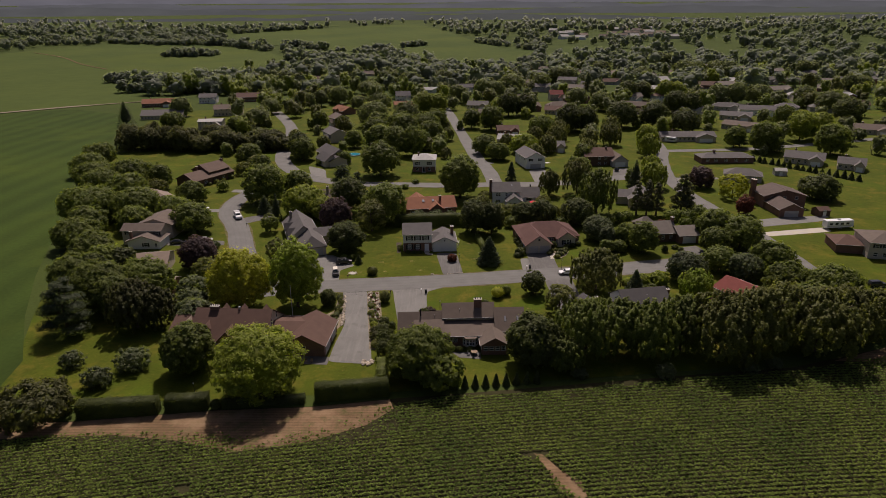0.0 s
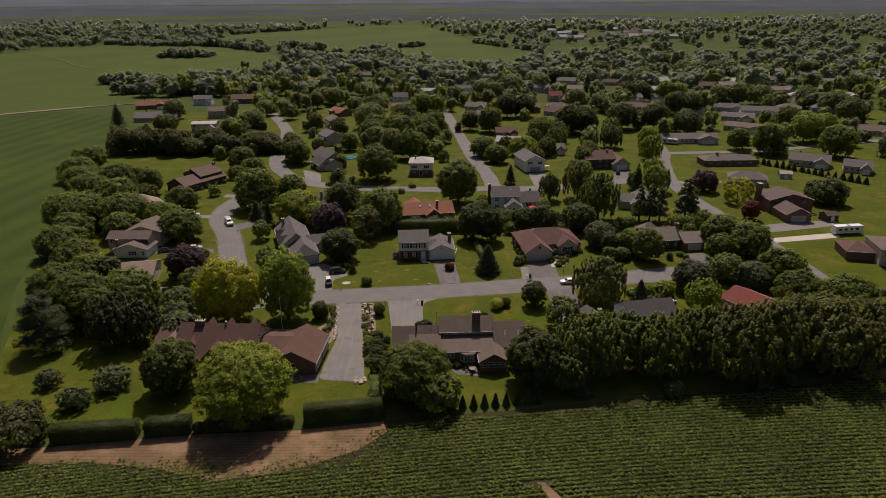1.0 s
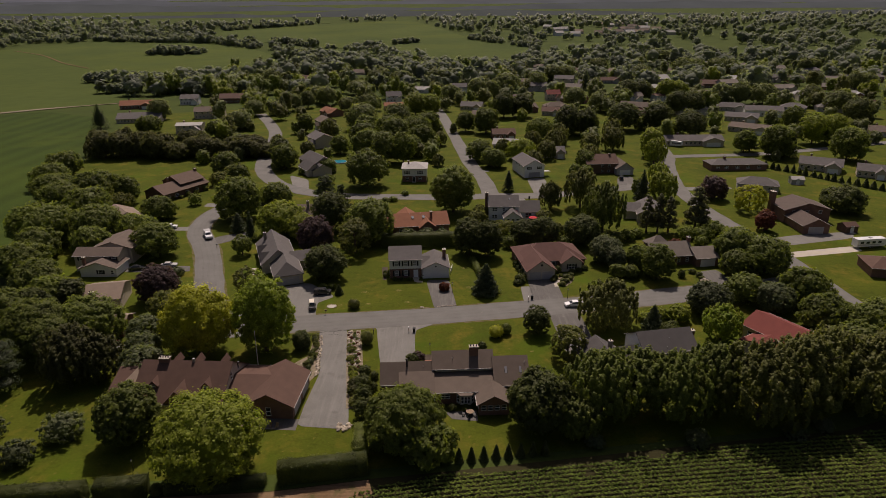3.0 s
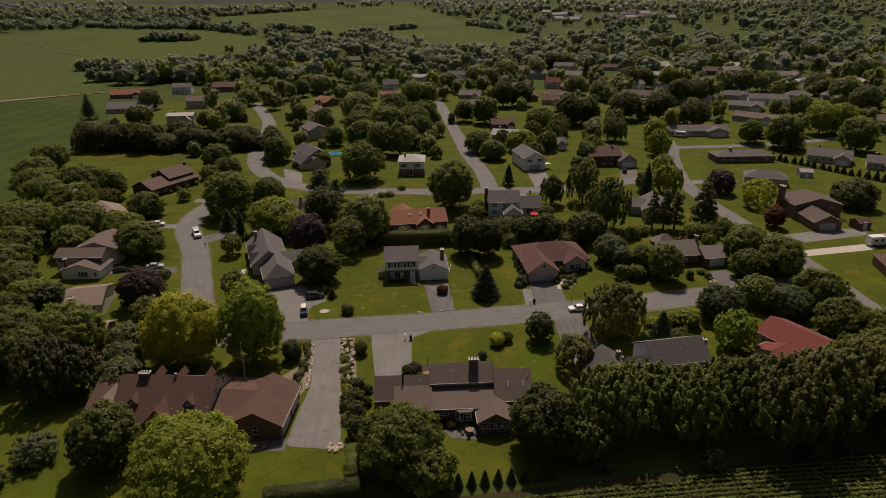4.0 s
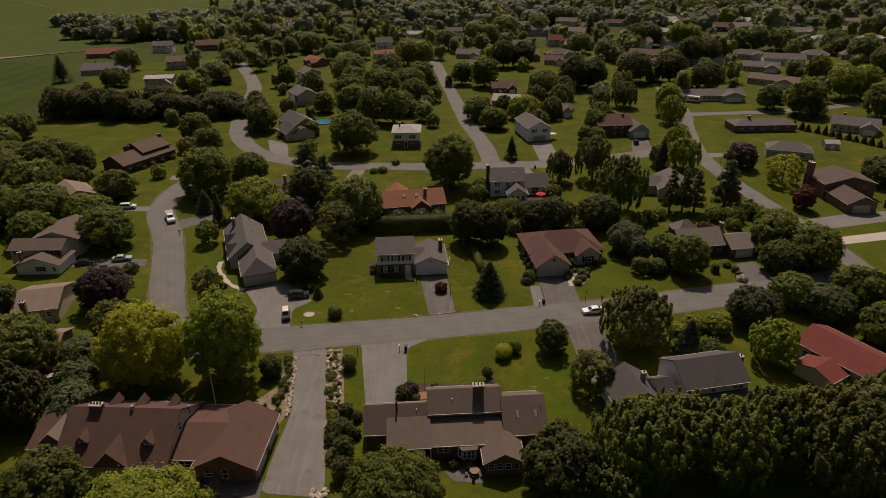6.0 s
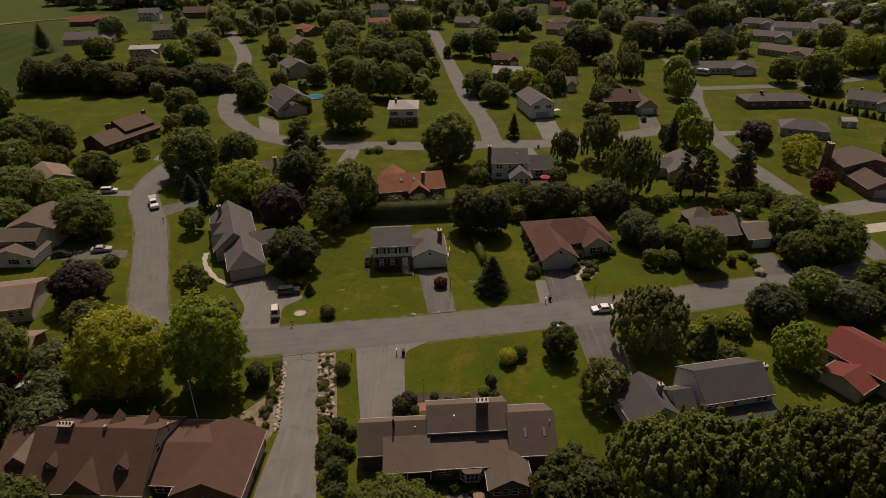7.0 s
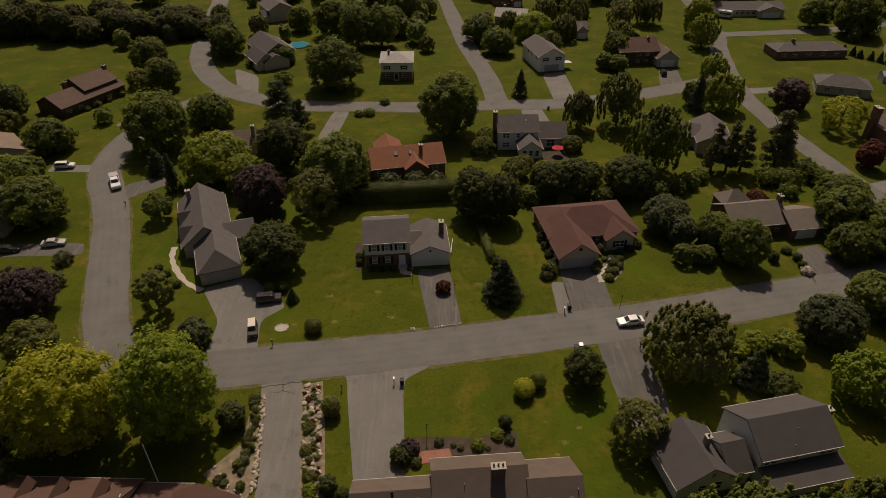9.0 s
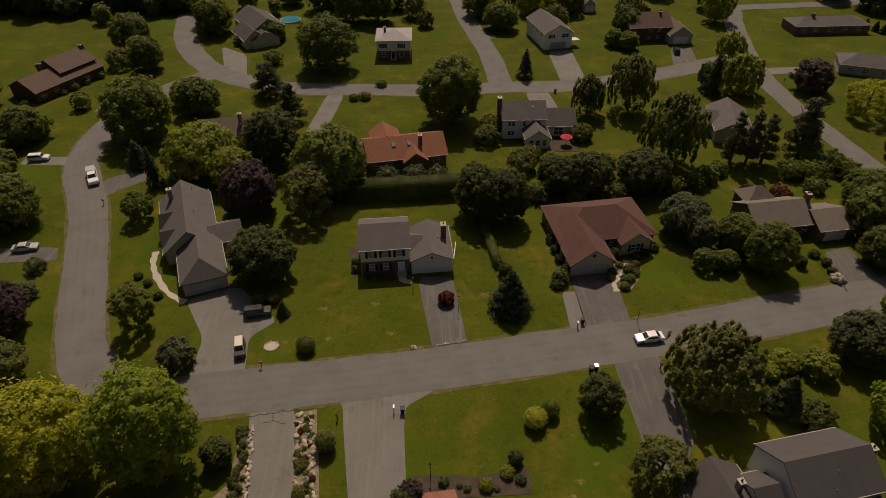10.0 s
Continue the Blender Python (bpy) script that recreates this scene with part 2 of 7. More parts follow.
def prism(bm, outline, axis, a, b):
    """Extrudes an outline (in the two other axes) along axis from a to b."""
    def at(p, q):
        return (q, p[0], p[1]) if axis == "x" else (p[0], q, p[1]) if axis == "y" else (p[0], p[1], q)
    lo, hi = [bm.verts.new(at(p, a)) for p in outline], [bm.verts.new(at(p, b)) for p in outline]
    n = len(outline)
    bm.faces.new(lo[::-1]), bm.faces.new(hi)
    for i in range(n):
        bm.faces.new((lo[i], lo[(i + 1) % n], hi[(i + 1) % n], hi[i]))
    return bm


def tube(bm, p, q, r0, r1, n=8):
    p, q = Vector(p), Vector(q)
    d = (q - p).normalized()
    u = d.orthogonal().normalized()
    w = d.cross(u)
    rings = [[bm.verts.new(c + r * (math.cos(k * 2 * math.pi / n) * u + math.sin(k * 2 * math.pi / n) * w)) for k in range(n)] for c, r in ((p, r0), (q, r1))]
    for k in range(n):
        bm.faces.new((rings[0][k], rings[0][(k + 1) % n], rings[1][(k + 1) % n], rings[1][k]))
    bm.faces.new(rings[0][::-1]), bm.faces.new(rings[1])
    return bm


# ---- ground ----
def relief(x, y):
    """The land is level round the houses and climbs to low hills far off."""
    return 150 * min(1, max(0, (y - 450) / 3600)) ** 1.25


def sheet(name, pts, material, z, label, category, kind="structure", cuts=0, skirt=0.06):
    """A flat or draped polygon with a thin edge."""
    bm = bmesh.new()
    vs = [bm.verts.new((x, y, 0)) for x, y in pts]
    f = bm.faces.new(vs)
    if f.calc_area() and sum((a[0] * b[1] - b[0] * a[1]) for a, b in zip(pts, pts[1:] + pts[:1])) < 0:
        bmesh.ops.reverse_faces(bm, faces=[f])
    bmesh.ops.triangulate(bm, faces=bm.faces[:])
    if cuts:
        bmesh.ops.subdivide_edges(bm, edges=bm.edges[:], cuts=cuts, use_grid_fill=True)
    for v in bm.verts:
        v.co.z = z + relief(v.co.x, v.co.y)
    rim = [e for e in bm.edges if e.is_boundary]
    got = bmesh.ops.extrude_edge_only(bm, edges=rim)
    for v in got["geom"]:
        if isinstance(v, bmesh.types.BMVert):
            v.co.z -= z + skirt if z < 0.3 else 2 * z
    bmesh.ops.recalc_face_normals(bm, faces=bm.faces)
    me = bpy.data.meshes.new(name)
    bm.to_mesh(me)
    bm.free()
    me.materials.append(material)
    return tagged(new(name, me), label, category, "", kind)


def smooth_line(pts, steps=6):
    out = []
    p = [pts[0]] + list(pts) + [pts[-1]]
    for i in range(1, len(p) - 2):
        for k in range(steps):
            t = k / steps
            a, b, c, d = (np.array(q, float) for q in p[i - 1:i + 3])
            out.append(0.5 * (2 * b + (c - a) * t + (2 * a - 5 * b + 4 * c - d) * t * t + (3 * b - a - 3 * c + d) * t ** 3))
    return out + [np.array(pts[-1], float)]


def ribbon(name, pts, width, material, z, label, category="road"):
    line = smooth_line(pts)
    lefts, rights = [], []
    for i, p in enumerate(line):
        d = line[min(i + 1, len(line) - 1)] - line[max(i - 1, 0)]
        d /= np.linalg.norm(d)
        wob = 0.12 * math.sin(i * 1.7) + 0.08 * math.sin(i * 0.6)
        n = np.array((-d[1], d[0])) * (width / 2 + wob)
        lefts.append(tuple(p + n)), rights.append(tuple(p - n))
    verts, faces = [], []
    for a, b in zip(lefts, rights):
        h = relief(*a)
        verts += [(*a, z + h - 0.12), (*a, z + h), (*b, z + h), (*b, z + h - 0.12)]
    for i in range(len(lefts) - 1):
        k = 4 * i
        faces += [(k + j + 4, k + j, k + j + 1, k + j + 5) for j in range(3)]
    me = mesh_of(name, verts, faces, material)
    return tagged(new(name, me), label, category, "", "structure")


ys = np.concatenate([np.linspace(-420, 450, 30), np.linspace(500, 4300, 60)])
xs = np.linspace(-3600, 3600, 61)
gv = [(x, y, relief(x, y)) for y in ys for x in xs]
nx = len(xs)
gf = [(j * nx + i, j * nx + i + 1, (j + 1) * nx + i + 1, (j + 1) * nx + i) for j in range(len(ys) - 1) for i in range(nx - 1)]
tagged(new("ground", mesh_of("ground", gv, gf, GROUND, True)), "grassy ground reaching to low hills at the horizon", "ground", "", "structure")

sheet("lawn", [(-80, -52), (-4, -46.5), (60, -38), (100, -27), (330, -20), (330, 330), (10, 400), (-215, 330), (-170, 170), (-125, 60), (-95, -14), (-84, -38)],
      GRASS, 0.012, "mown green lawns round the houses", "lawn", cuts=2)
sheet("side_field", [(-82, -46), (-84, -35), (-97, -14), (-110, 11), (-130, 56), (-150, 92), (-169, 142), (-191, 213), (-236, 318), (-290, 348), (-338, 320), (-420, 250), (-620, 135), (-900, -40), (-600, -160), (-130, -110), (-90, -62)],
      SIDEFIELD, 0.02, "dark green crop field beside the houses", "field", cuts=2)
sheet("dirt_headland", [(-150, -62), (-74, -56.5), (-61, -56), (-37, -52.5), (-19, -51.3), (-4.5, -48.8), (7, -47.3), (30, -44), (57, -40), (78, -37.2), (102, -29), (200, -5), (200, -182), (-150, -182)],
      CROPFLOOR, 0.03, "soil under the crop rows, darkened in colour for shade", "field", cuts=2)
sheet("dirt_headland", [(-78, -61.5), (-74, -56.8), (-61, -56.2), (-37, -52.7), (-19, -51.5), (-4.5, -49), (-3.5, -52), (-8, -57), (-18, -62), (-30, -64.5), (-40, -61.5), (-52, -60)],
      SOIL, 0.045, "bare brown soil at the field's edge", "field", cuts=1)
sheet("dirt_headland", [(88, -34.5), (102, -29), (118, -23.5), (114, -30), (98, -35.5)], SOIL, 0.045, "bare brown soil by the tree row", "field", cuts=1)
sheet("bare_patch", [(21.0, -64.5), (22.4, -64.8), (24.6, -68.4), (27.6, -71.0), (27.9, -74.5), (25.4, -75.5), (23.4, -72.5), (22.6, -68.2)], SOIL, 0.045, "bare patch of brown soil in the crop", "field")
sheet("bare_patch", [(81, -60.5), (86, -60), (87, -64), (82, -64.5)], SOIL, 0.045, "bare patch of brown soil in the crop", "field")
FARLABEL = "pale green far field on rising land"
far_fields = {}
far_fields["a"] = [(-340, 326), (-302, 363), (-240, 402), (-302, 477), (-287, 522), (-238, 560), (-201, 651), (-186, 733), (-299, 932), (-405, 1053), (-533, 1085), (-653, 1131), (-727, 909), (-800, 780), (-760, 420), (-620, 150), (-420, 262)]
far_fields["b"] = [(-426, 1133), (-509, 1366), (-444, 1461), (-344, 1588), (-86, 1778), (-2, 1455), (64, 1096), (149, 924), (82, 649), (9, 670), (-55, 775), (-89, 893), (-189, 949), (-306, 1073), (-341, 1030)]
far_fields["c"] = [(-530, 1840), (-310, 1739), (-296, 1659), (-500, 1725)]
far_fields["d"] = [(-1856, 2260), (-1249, 2056), (-1116, 1914), (-1383, 1787)]
far_fields["e"] = [(395, 845), (518, 878), (476, 797), (376, 768)]
far_fields["f"] = [(367, 659), (384, 586), (359, 549), (339, 566)]
far_fields["g"] = [(210, 1012), (271, 974), (217, 870), (181, 892)]
for pts in far_fields.values():
    sheet("far_field", pts, FARFIELD, 0.5, FARLABEL, "field", cuts=3)
ribbon("field_ditch", [(-683, 927), (-589, 846), (-500, 740), (-429, 671)], 2.6, SOIL, 0.9, "brown ditch across the far field", "field")
ribbon("farm_lane", [(-620, 140), (-420, 255), (-338, 326), (-302, 359), (-269, 386), (-236, 402)], 8, GRAVEL, 0.45, "pale gravel lane across the fields")

LABEL_ROAD = "worn grey asphalt street without kerbs"
ribbon("road", [(-43, 1.5), (-33, 3.2), (-18, 4.9), (3.5, 7.5), (26, 11), (46, 14.2), (72, 19.6), (90, 23), (107, 27)], 8.6, ASPHALT, 0.05, LABEL_ROAD)
ribbon("road", [(-30, 2.5), (-39, 3.5), (-46, 7.5), (-51.5, 15), (-58, 32), (-66, 53), (-75, 71), (-77.3, 85), (-75.5, 98), (-69, 113), (-60, 124)], 7.6, ASPHALT, 0.058, LABEL_ROAD)
ribbon("road", [(-125, 330), (-108, 290), (-94, 250), (-88, 215), (-83, 186), (-78, 162), (-69.5, 142), (-58.5, 127), (-45, 117.5), (-31, 113), (-16, 112), (10, 110.5), (28, 112), (44, 112), (58, 115), (72, 119), (90, 126), (104, 132)],
       7.6, ASPHALT, 0.066, LABEL_ROAD)
ribbon("road", [(26.5, 112), (25, 138), (20, 172), (14, 238), (6, 323), (-6, 430)], 6.8, ASPHALT, 0.074, LABEL_ROAD)
ribbon("road", [(128, 240), (121, 186), (113.5, 162), (107.5, 138), (103.8, 118), (103.4, 95), (105, 77), (107, 60), (108.5, 42), (109, 20), (110, -10), (112, -60)], 6.4, ASPHALT, 0.082, LABEL_ROAD)
ribbon("road", [(119, 181), (140, 182.5), (170, 186), (215, 200), (300, 230)], 6.0, ASPHALT, 0.09, LABEL_ROAD)

D = "asphalt driveway leading from the street"


def driveway(pts, material, label):
    for _ in range(2):   # worn, rounded corners
        pts = [tuple(np.array(p) * (1 - f) + np.array(q) * f) for p, q in zip(pts, pts[1:] + pts[:1]) for f in (0.1, 0.9)]
    sheet("driveway", pts, material, 0.035, label, "driveway")


driveway([(2.6, 29.4), (9.0, 29.4), (10.8, 12), (5.2, 11)], DRIVE, D)
driveway([(30.4, 28.8), (38.1, 29.6), (38.3, 14), (30.5, 13.5), (30.4, 20)], DRIVE, D)
driveway([(28.0, 24.5), (30.5, 24.6), (30.6, 13), (27.8, 13)], PALEDRIVE, D)
driveway([(-37.5, 24.5), (-30.9, 27.6), (-28.6, 27.4), (-20.7, 19), (-24.6, 15.2), (-23.6, 7), (-32, 6), (-32, 15.2)], PALEDRIVE, D)
driveway([(-9.4, 4), (-8, 4.5), (7.6, 6.0), (4.6, 3.0), (1.1, 0.6), (0.9, -3), (1.7, -19), (-5.1, -19.4), (-7.6, -3), (-8.0, 0.5)], PALEDRIVE, D)
driveway([(-21.6, 1.5), (-15.1, 1.8), (-12.4, -16), (-9.4, -36.2), (-18.8, -35.2), (-18.8, -29.3), (-17.9, -17.2)], PALEDRIVE, D)
driveway([(33.0, 9), (40.6, 10), (40.9, -6), (38, -11), (33.8, -10.5)], DRIVE, D)
driveway([(79.3, 34), (84.9, 35.5), (85.8, 22.5), (78.0, 20.7)], DRIVE, D)
driveway([(32.6, 108.5), (39.1, 109.2), (41, 89.5), (34, 89.5)], PALEDRIVE, D)
driveway([(43.9, 138.6), (51.7, 140.7), (51.6, 116), (44, 112)], PALEDRIVE, D)
driveway([(84.2, 141), (91.0, 142), (87.7, 122), (78.5, 119)], DRIVE, D)
driveway([(-84, 36), (-84, 40.6), (-66.5, 40.6), (-65, 36.2)], DRIVE, D)
driveway([(-65, 58.2), (-56, 66.5), (-58, 71.5), (-68, 65)], DRIVE, D)
driveway([(-90, 72.5), (-90, 76), (-78, 76), (-78, 72)], PALEDRIVE, D)
driveway([(112, 53.5), (139, 60.5), (143, 67), (124, 64.2), (109, 60)], PALEDRIVE, D)
driveway([(108, 43.5), (110, 48), (135, 53.5), (135, 49)], CONCRETE, "pale concrete driveway")
driveway([(-23, 108.5), (-18, 108.5), (-21, 84), (-26, 84)], PALEDRIVE, D)
driveway([(-62, 148), (-52, 140), (-48, 121), (-55, 124)], PALEDRIVE, D)
driveway([(-84, 100), (-84, 104.5), (-75, 103), (-75, 99)], PALEDRIVE, D)
driveway([(28.5, 152), (28.5, 155), (23, 155), (23, 152)], PALEDRIVE, D)
driveway([(106, 118), (106, 123), (126, 124), (126, 120)], PALEDRIVE, D)


def strip(name, pts, width, material, z, label, side=0.0, category="road"):
    """A thin level band along a line, set off to one side of it."""
    line = smooth_line(pts, 8)
    verts, faces = [], []
    for i, p in enumerate(line):
        d = line[min(i + 1, len(line) - 1)] - line[max(i - 1, 0)]
        nn = np.array((-d[1], d[0])) / np.linalg.norm(d)
        w = width / 2 * (1 + 0.3 * math.sin(i * 1.9 + side))
        c = p + nn * (side + 0.12 * math.sin(i * 0.9))
        verts += [(*(c + nn * w), z), (*(c - nn * w), z)]
        if i:
            faces.append((2 * i - 2, 2 * i - 1, 2 * i + 1, 2 * i))
    return tagged(new(name, mesh_of(name, verts, faces, material)), label, category, "", "structure")


TRACK = mat("tyre_polished_asphalt", (0.146, 0.142, 0.129), 0.88, 0.14, 0.22, 4.0, 0.2, second=(0.122, 0.118, 0.106))
TAR = mat("tar_seam", (0.035, 0.033, 0.03), 0.8, 0.2, 0.6, 6.0, 0.1)
STREET_1 = [(-33, 3.2), (-18, 4.9), (3.5, 7.5), (26, 11), (46, 14.2), (72, 19.6), (90, 23)]
STREET_2 = [(-51.5, 15), (-58, 32), (-66, 53), (-75, 71), (-77.3, 85), (-75.5, 98), (-69, 113)]
STREET_3 = [(-58.5, 127), (-45, 117.5), (-31, 113), (-16, 112), (10, 110.5), (28, 112), (44, 112), (58, 115), (72, 119)]
for line, z, offs in ((STREET_1, 0.05, (-2.7, -1.0, 0.9, 2.6)), (STREET_2, 0.058, (-2.3, -0.8, 0.8, 2.2)), (STREET_3, 0.066, (-2.2, -0.8, 0.8, 2.2))):
    for s_ in offs:
        strip("tyre_track", line, 1.0, TRACK, z + 0.004, "paler tyre-worn band along the street", s_)
SEAM = "dark tar seam across the worn asphalt"
strip("road_seam", [(-21.7, -0.6), (-20, -0.2), (-18.3, 0.0), (-16.4, 0.4), (-14.3, 0.5)], 0.13, TAR, 0.06, SEAM)
strip("road_seam", [(-19.0, -1.7), (-17.8, -1.3), (-17.0, -1.5), (-15.8, -1.9)], 0.09, TAR, 0.06, SEAM)
strip("road_seam", [(-17.9, -0.1), (-17.8, -0.7), (-17.7, -1.3)], 0.08, TAR, 0.064, SEAM)
strip("road_seam", [(5.2, 12.2), (8, 12.6), (10.8, 13.0)], 0.09, TAR, 0.058, SEAM)
VERGE = mat("gravelly_verge", (0.15, 0.125, 0.07), 0.95, 0.35, 0.5, 5.0, 0.3, second=(0.09, 0.085, 0.03), gloss=0.05)
overlay(VERGE, (0.08, 0.082, 0.01), 0.6, 0.45, 0.6, 0.9)
for line, w in ((STREET_1 + [(107, 27)], 9.7), ([(-44, 5.5), (-47.5, 9)] + STREET_2 + [(-60, 124)], 8.6), (STREET_3 + [(90, 126), (104, 132)], 8.5)):
    ribbon("road_verge", line, w, VERGE, 0.03, "thin gravelly grass verge along the street")
STRAW = mat("dry_straw_grass", (0.22, 0.19, 0.07), 0.95, 0.4, 1.2, 6.0, 0.4, second=(0.1, 0.1, 0.02), gloss=0.05)


# ---- houses ----
TURN = {"s": 0, "e": 90, "n": 180, "w": 270}
win_cache = {}


def panelled(name, w, ht, cols, rows, thick, margin, recess, material):
    """A slab that looks to -y, its front divided into sunk fields."""
    bm = bmesh.new()
    vs = [[bm.verts.new((-w / 2 + w * c / cols, -thick, -ht / 2 + ht * r / rows)) for c in range(cols + 1)] for r in range(rows + 1)]
    front = [bm.faces.new((vs[r][c], vs[r][c + 1], vs[r + 1][c + 1], vs[r + 1][c])) for r in range(rows) for c in range(cols)]
    rim = [e for e in bm.edges if e.is_boundary]
    got = bmesh.ops.extrude_edge_only(bm, edges=rim)
    for v in got["geom"]:
        if isinstance(v, bmesh.types.BMVert):
            v.co.y = 0.01
    bmesh.ops.inset_individual(bm, faces=front, thickness=margin, depth=-recess)
    me = bpy.data.meshes.new(name)
    bm.to_mesh(me)
    bm.free()
    me.materials.append(material)
    return me


def mesh_box(name, w, ht, material):
    bm = box(bmesh.new(), -w / 2, w / 2, -0.01, 0.005, -ht / 2, ht / 2)
    me = bpy.data.meshes.new(name)
    bm.to_mesh(me)
    bm.free()
    me.materials.append(material)
    return me


def window(h, x, y, z, w=1.0, ht=1.3, side="s", shutters=False, tilt=0.0, frame_mat=None, glass=None, name="window"):
    """A framed window whose outer face lies at (x, y), its centre at z; it looks to side."""
    frame_mat, glass = frame_mat or TRIM, glass or GLASS
    key = (w, ht, frame_mat.name, glass.name)
    if key not in win_cache:
        cols = 2 if w > 1.4 else 1
        me = panelled("window", w, ht, cols, 2, 0.07, 0.07, 0.06, frame_mat)
        pm = mesh_box("pane", w / cols - 0.14, ht / 2 - 0.14, glass)
        win_cache[key] = (me, pm, cols)
    me, pm, cols = win_cache[key]
    win = child(name, me, h)
    at = pose(x, y, z, 0, 0, TURN[side]) @ pose(0, 0, 0, tilt)
    win.matrix_local = at
    for c in range(cols):
        for r in (-1, 1):
            child("pane", pm, win).matrix_local = pose((c + 0.5) * w / cols - w / 2, -0.016, r * ht / 4)
    if shutters:
        for s in (-1, 1):
            key = ("shutter", ht)
            if key not in win_cache:
                sm = panelled("shutter", 0.46, ht, 1, 6, 0.06, 0.04, 0.02, DARKTRIM)
                win_cache[key] = sm
            sh = child("shutter", win_cache[key], h)
            sh.matrix_local = at @ pose(s * (w / 2 + 0.26), -0.05, 0)
    return win


def gable_roof(bm, x0, x1, y0, y1, ze, zr, axis, o=0.4, th=0.16):
    a0, a1, b0, b1 = (y0, y1, x0, x1) if axis == "x" else (x0, x1, y0, y1)
    mid, half = (a0 + a1) / 2, (a1 - a0) / 2
    low = ze - (zr - ze) / half * o
    line = [(a0 - o, low), (mid, zr), (a1 + o, low), (a1 + o, low + th), (mid, zr + th), (a0 - o, low + th)]
    return prism(bm, line, axis, b0 - o, b1 + o)


def hip_roof(bm, x0, x1, y0, y1, ze, zr, axis, o=0.45, inset=1.0, th=0.16):
    x0, x1, y0, y1 = x0 - o, x1 + o, y0 - o, y1 + o
    if axis == "x":
        k = min((x1 - x0) / 2 - 0.1, (y1 - y0) / 2 * inset)
        top = [(x0 + k, (y0 + y1) / 2), (x1 - k, (y0 + y1) / 2)]
    else:
        k = min((y1 - y0) / 2 - 0.1, (x1 - x0) / 2 * inset)
        top = [((x0 + x1) / 2, y0 + k), ((x0 + x1) / 2, y1 - k)]
    lo = [bm.verts.new((x, y, ze - 0.1)) for x, y in ((x0, y0), (x1, y0), (x1, y1), (x0, y1))]
    mid = [bm.verts.new((v.co.x, v.co.y, ze - 0.1 + th)) for v in lo]
    r = [bm.verts.new((x, y, zr + th)) for x, y in top]
    bm.faces.new(lo[::-1])
    for i in range(4):
        bm.faces.new((lo[i], lo[(i + 1) % 4], mid[(i + 1) % 4], mid[i]))
    if axis == "x":
        for q in ((mid[0], mid[1], r[1], r[0]), (mid[1], mid[2], r[1]), (mid[2], mid[3], r[0], r[1]), (mid[3], mid[0], r[0])):
            bm.faces.new(q)
    else:
        for q in ((mid[0], mid[1], r[0]), (mid[1], mid[2], r[1], r[0]), (mid[2], mid[3], r[1]), (mid[3], mid[0], r[0], r[1])):
            bm.faces.new(q)
    return bm


def wing(h, x0, x1, y0, y1, ze, zr, axis, wall, roof, style="gable", o=0.4, z0=-0.2, fascia=True, inset=1.0, trim=None):
    """A block of a house: its wall and its roof, with a board along the eaves."""
    bm = bmesh.new()
    if style == "gable":
        a0, a1, b0, b1 = (y0, y1, x0, x1) if axis == "x" else (x0, x1, y0, y1)
        prism(bm, [(a0, z0), (a1, z0), (a1, ze), ((a0 + a1) / 2, zr - 0.01), (a0, ze)], axis, b0, b1)
    else:
        box(bm, x0, x1, y0, y1, z0, ze)
    part("wall", bm, wall, h)
    bm = bmesh.new()
    (gable_roof(bm, x0, x1, y0, y1, ze, zr, axis, o) if style == "gable" else hip_roof(bm, x0, x1, y0, y1, ze, zr, axis, o, inset))
    part("roof", bm, roof, h)
    if fascia:
        half = (y1 - y0) / 2 if axis == "x" else (x1 - x0) / 2
        low = ze - (zr - ze) / half * o if style == "gable" else ze - 0.1
        for side in (-1, 1):
            bm = bmesh.new()
            if axis == "x":
                e = y0 - o if side < 0 else y1 + o
                box(bm, x0 - o, x1 + o, min(e, e + side * 0.1), max(e, e + side * 0.1), low + 0.0, low + 0.15)
            else:
                e = x0 - o if side < 0 else x1 + o
                box(bm, min(e, e + side * 0.1), max(e, e + side * 0.1), y0 - o, y1 + o, low + 0.0, low + 0.15)
            part("gutter", bm, trim or GUTTER, h)


def shed_roof(h, x0, x1, y0, y1, z_front, z_back, roof, th=0.14, posts=0):
    bm = prism(bmesh.new(), [(y0, z_front), (y1, z_back), (y1, z_back + th), (y0, z_front + th)], "x", x0, x1)
    part("porch_roof", bm, roof, h)
    part("gutter", box(bmesh.new(), x0, x1, y0 - 0.1, y0, z_front, z_front + 0.13), GUTTER, h)
    for k in range(posts):
        x = x0 + 0.15 + (x1 - x0 - 0.3) * k / max(1, posts - 1)
        part("post", box(bmesh.new(), x - 0.07, x + 0.07, y0 + 0.15, y0 + 0.29, 0, z_front + 0.05), TRIM, h)


def chimney(h, x, y, w, d, z0, z1, material=None, pots=2):
    bm = box(bmesh.new(), x - w / 2, x + w / 2, y - d / 2, y + d / 2, z0, z1, 0.02)
    c = part("chimney", bm, material or W_BRICK, h)
    bm = box(bmesh.new(), x - w / 2 - 0.08, x + w / 2 + 0.08, y - d / 2 - 0.08, y + d / 2 + 0.08, z1 + 0.003, z1 + 0.15, 0.02)
    part("chimney_cap", bm, CONCRETE, c, "pale stone cap")
    for k in range(pots):
        px = x + (k - (pots - 1) / 2) * w / max(2, pots)
        part("flue", tube(bmesh.new(), (px, y, z1 + 0.153), (px, y, z1 + 0.5), 0.13, 0.11, 8), BLACK, c)


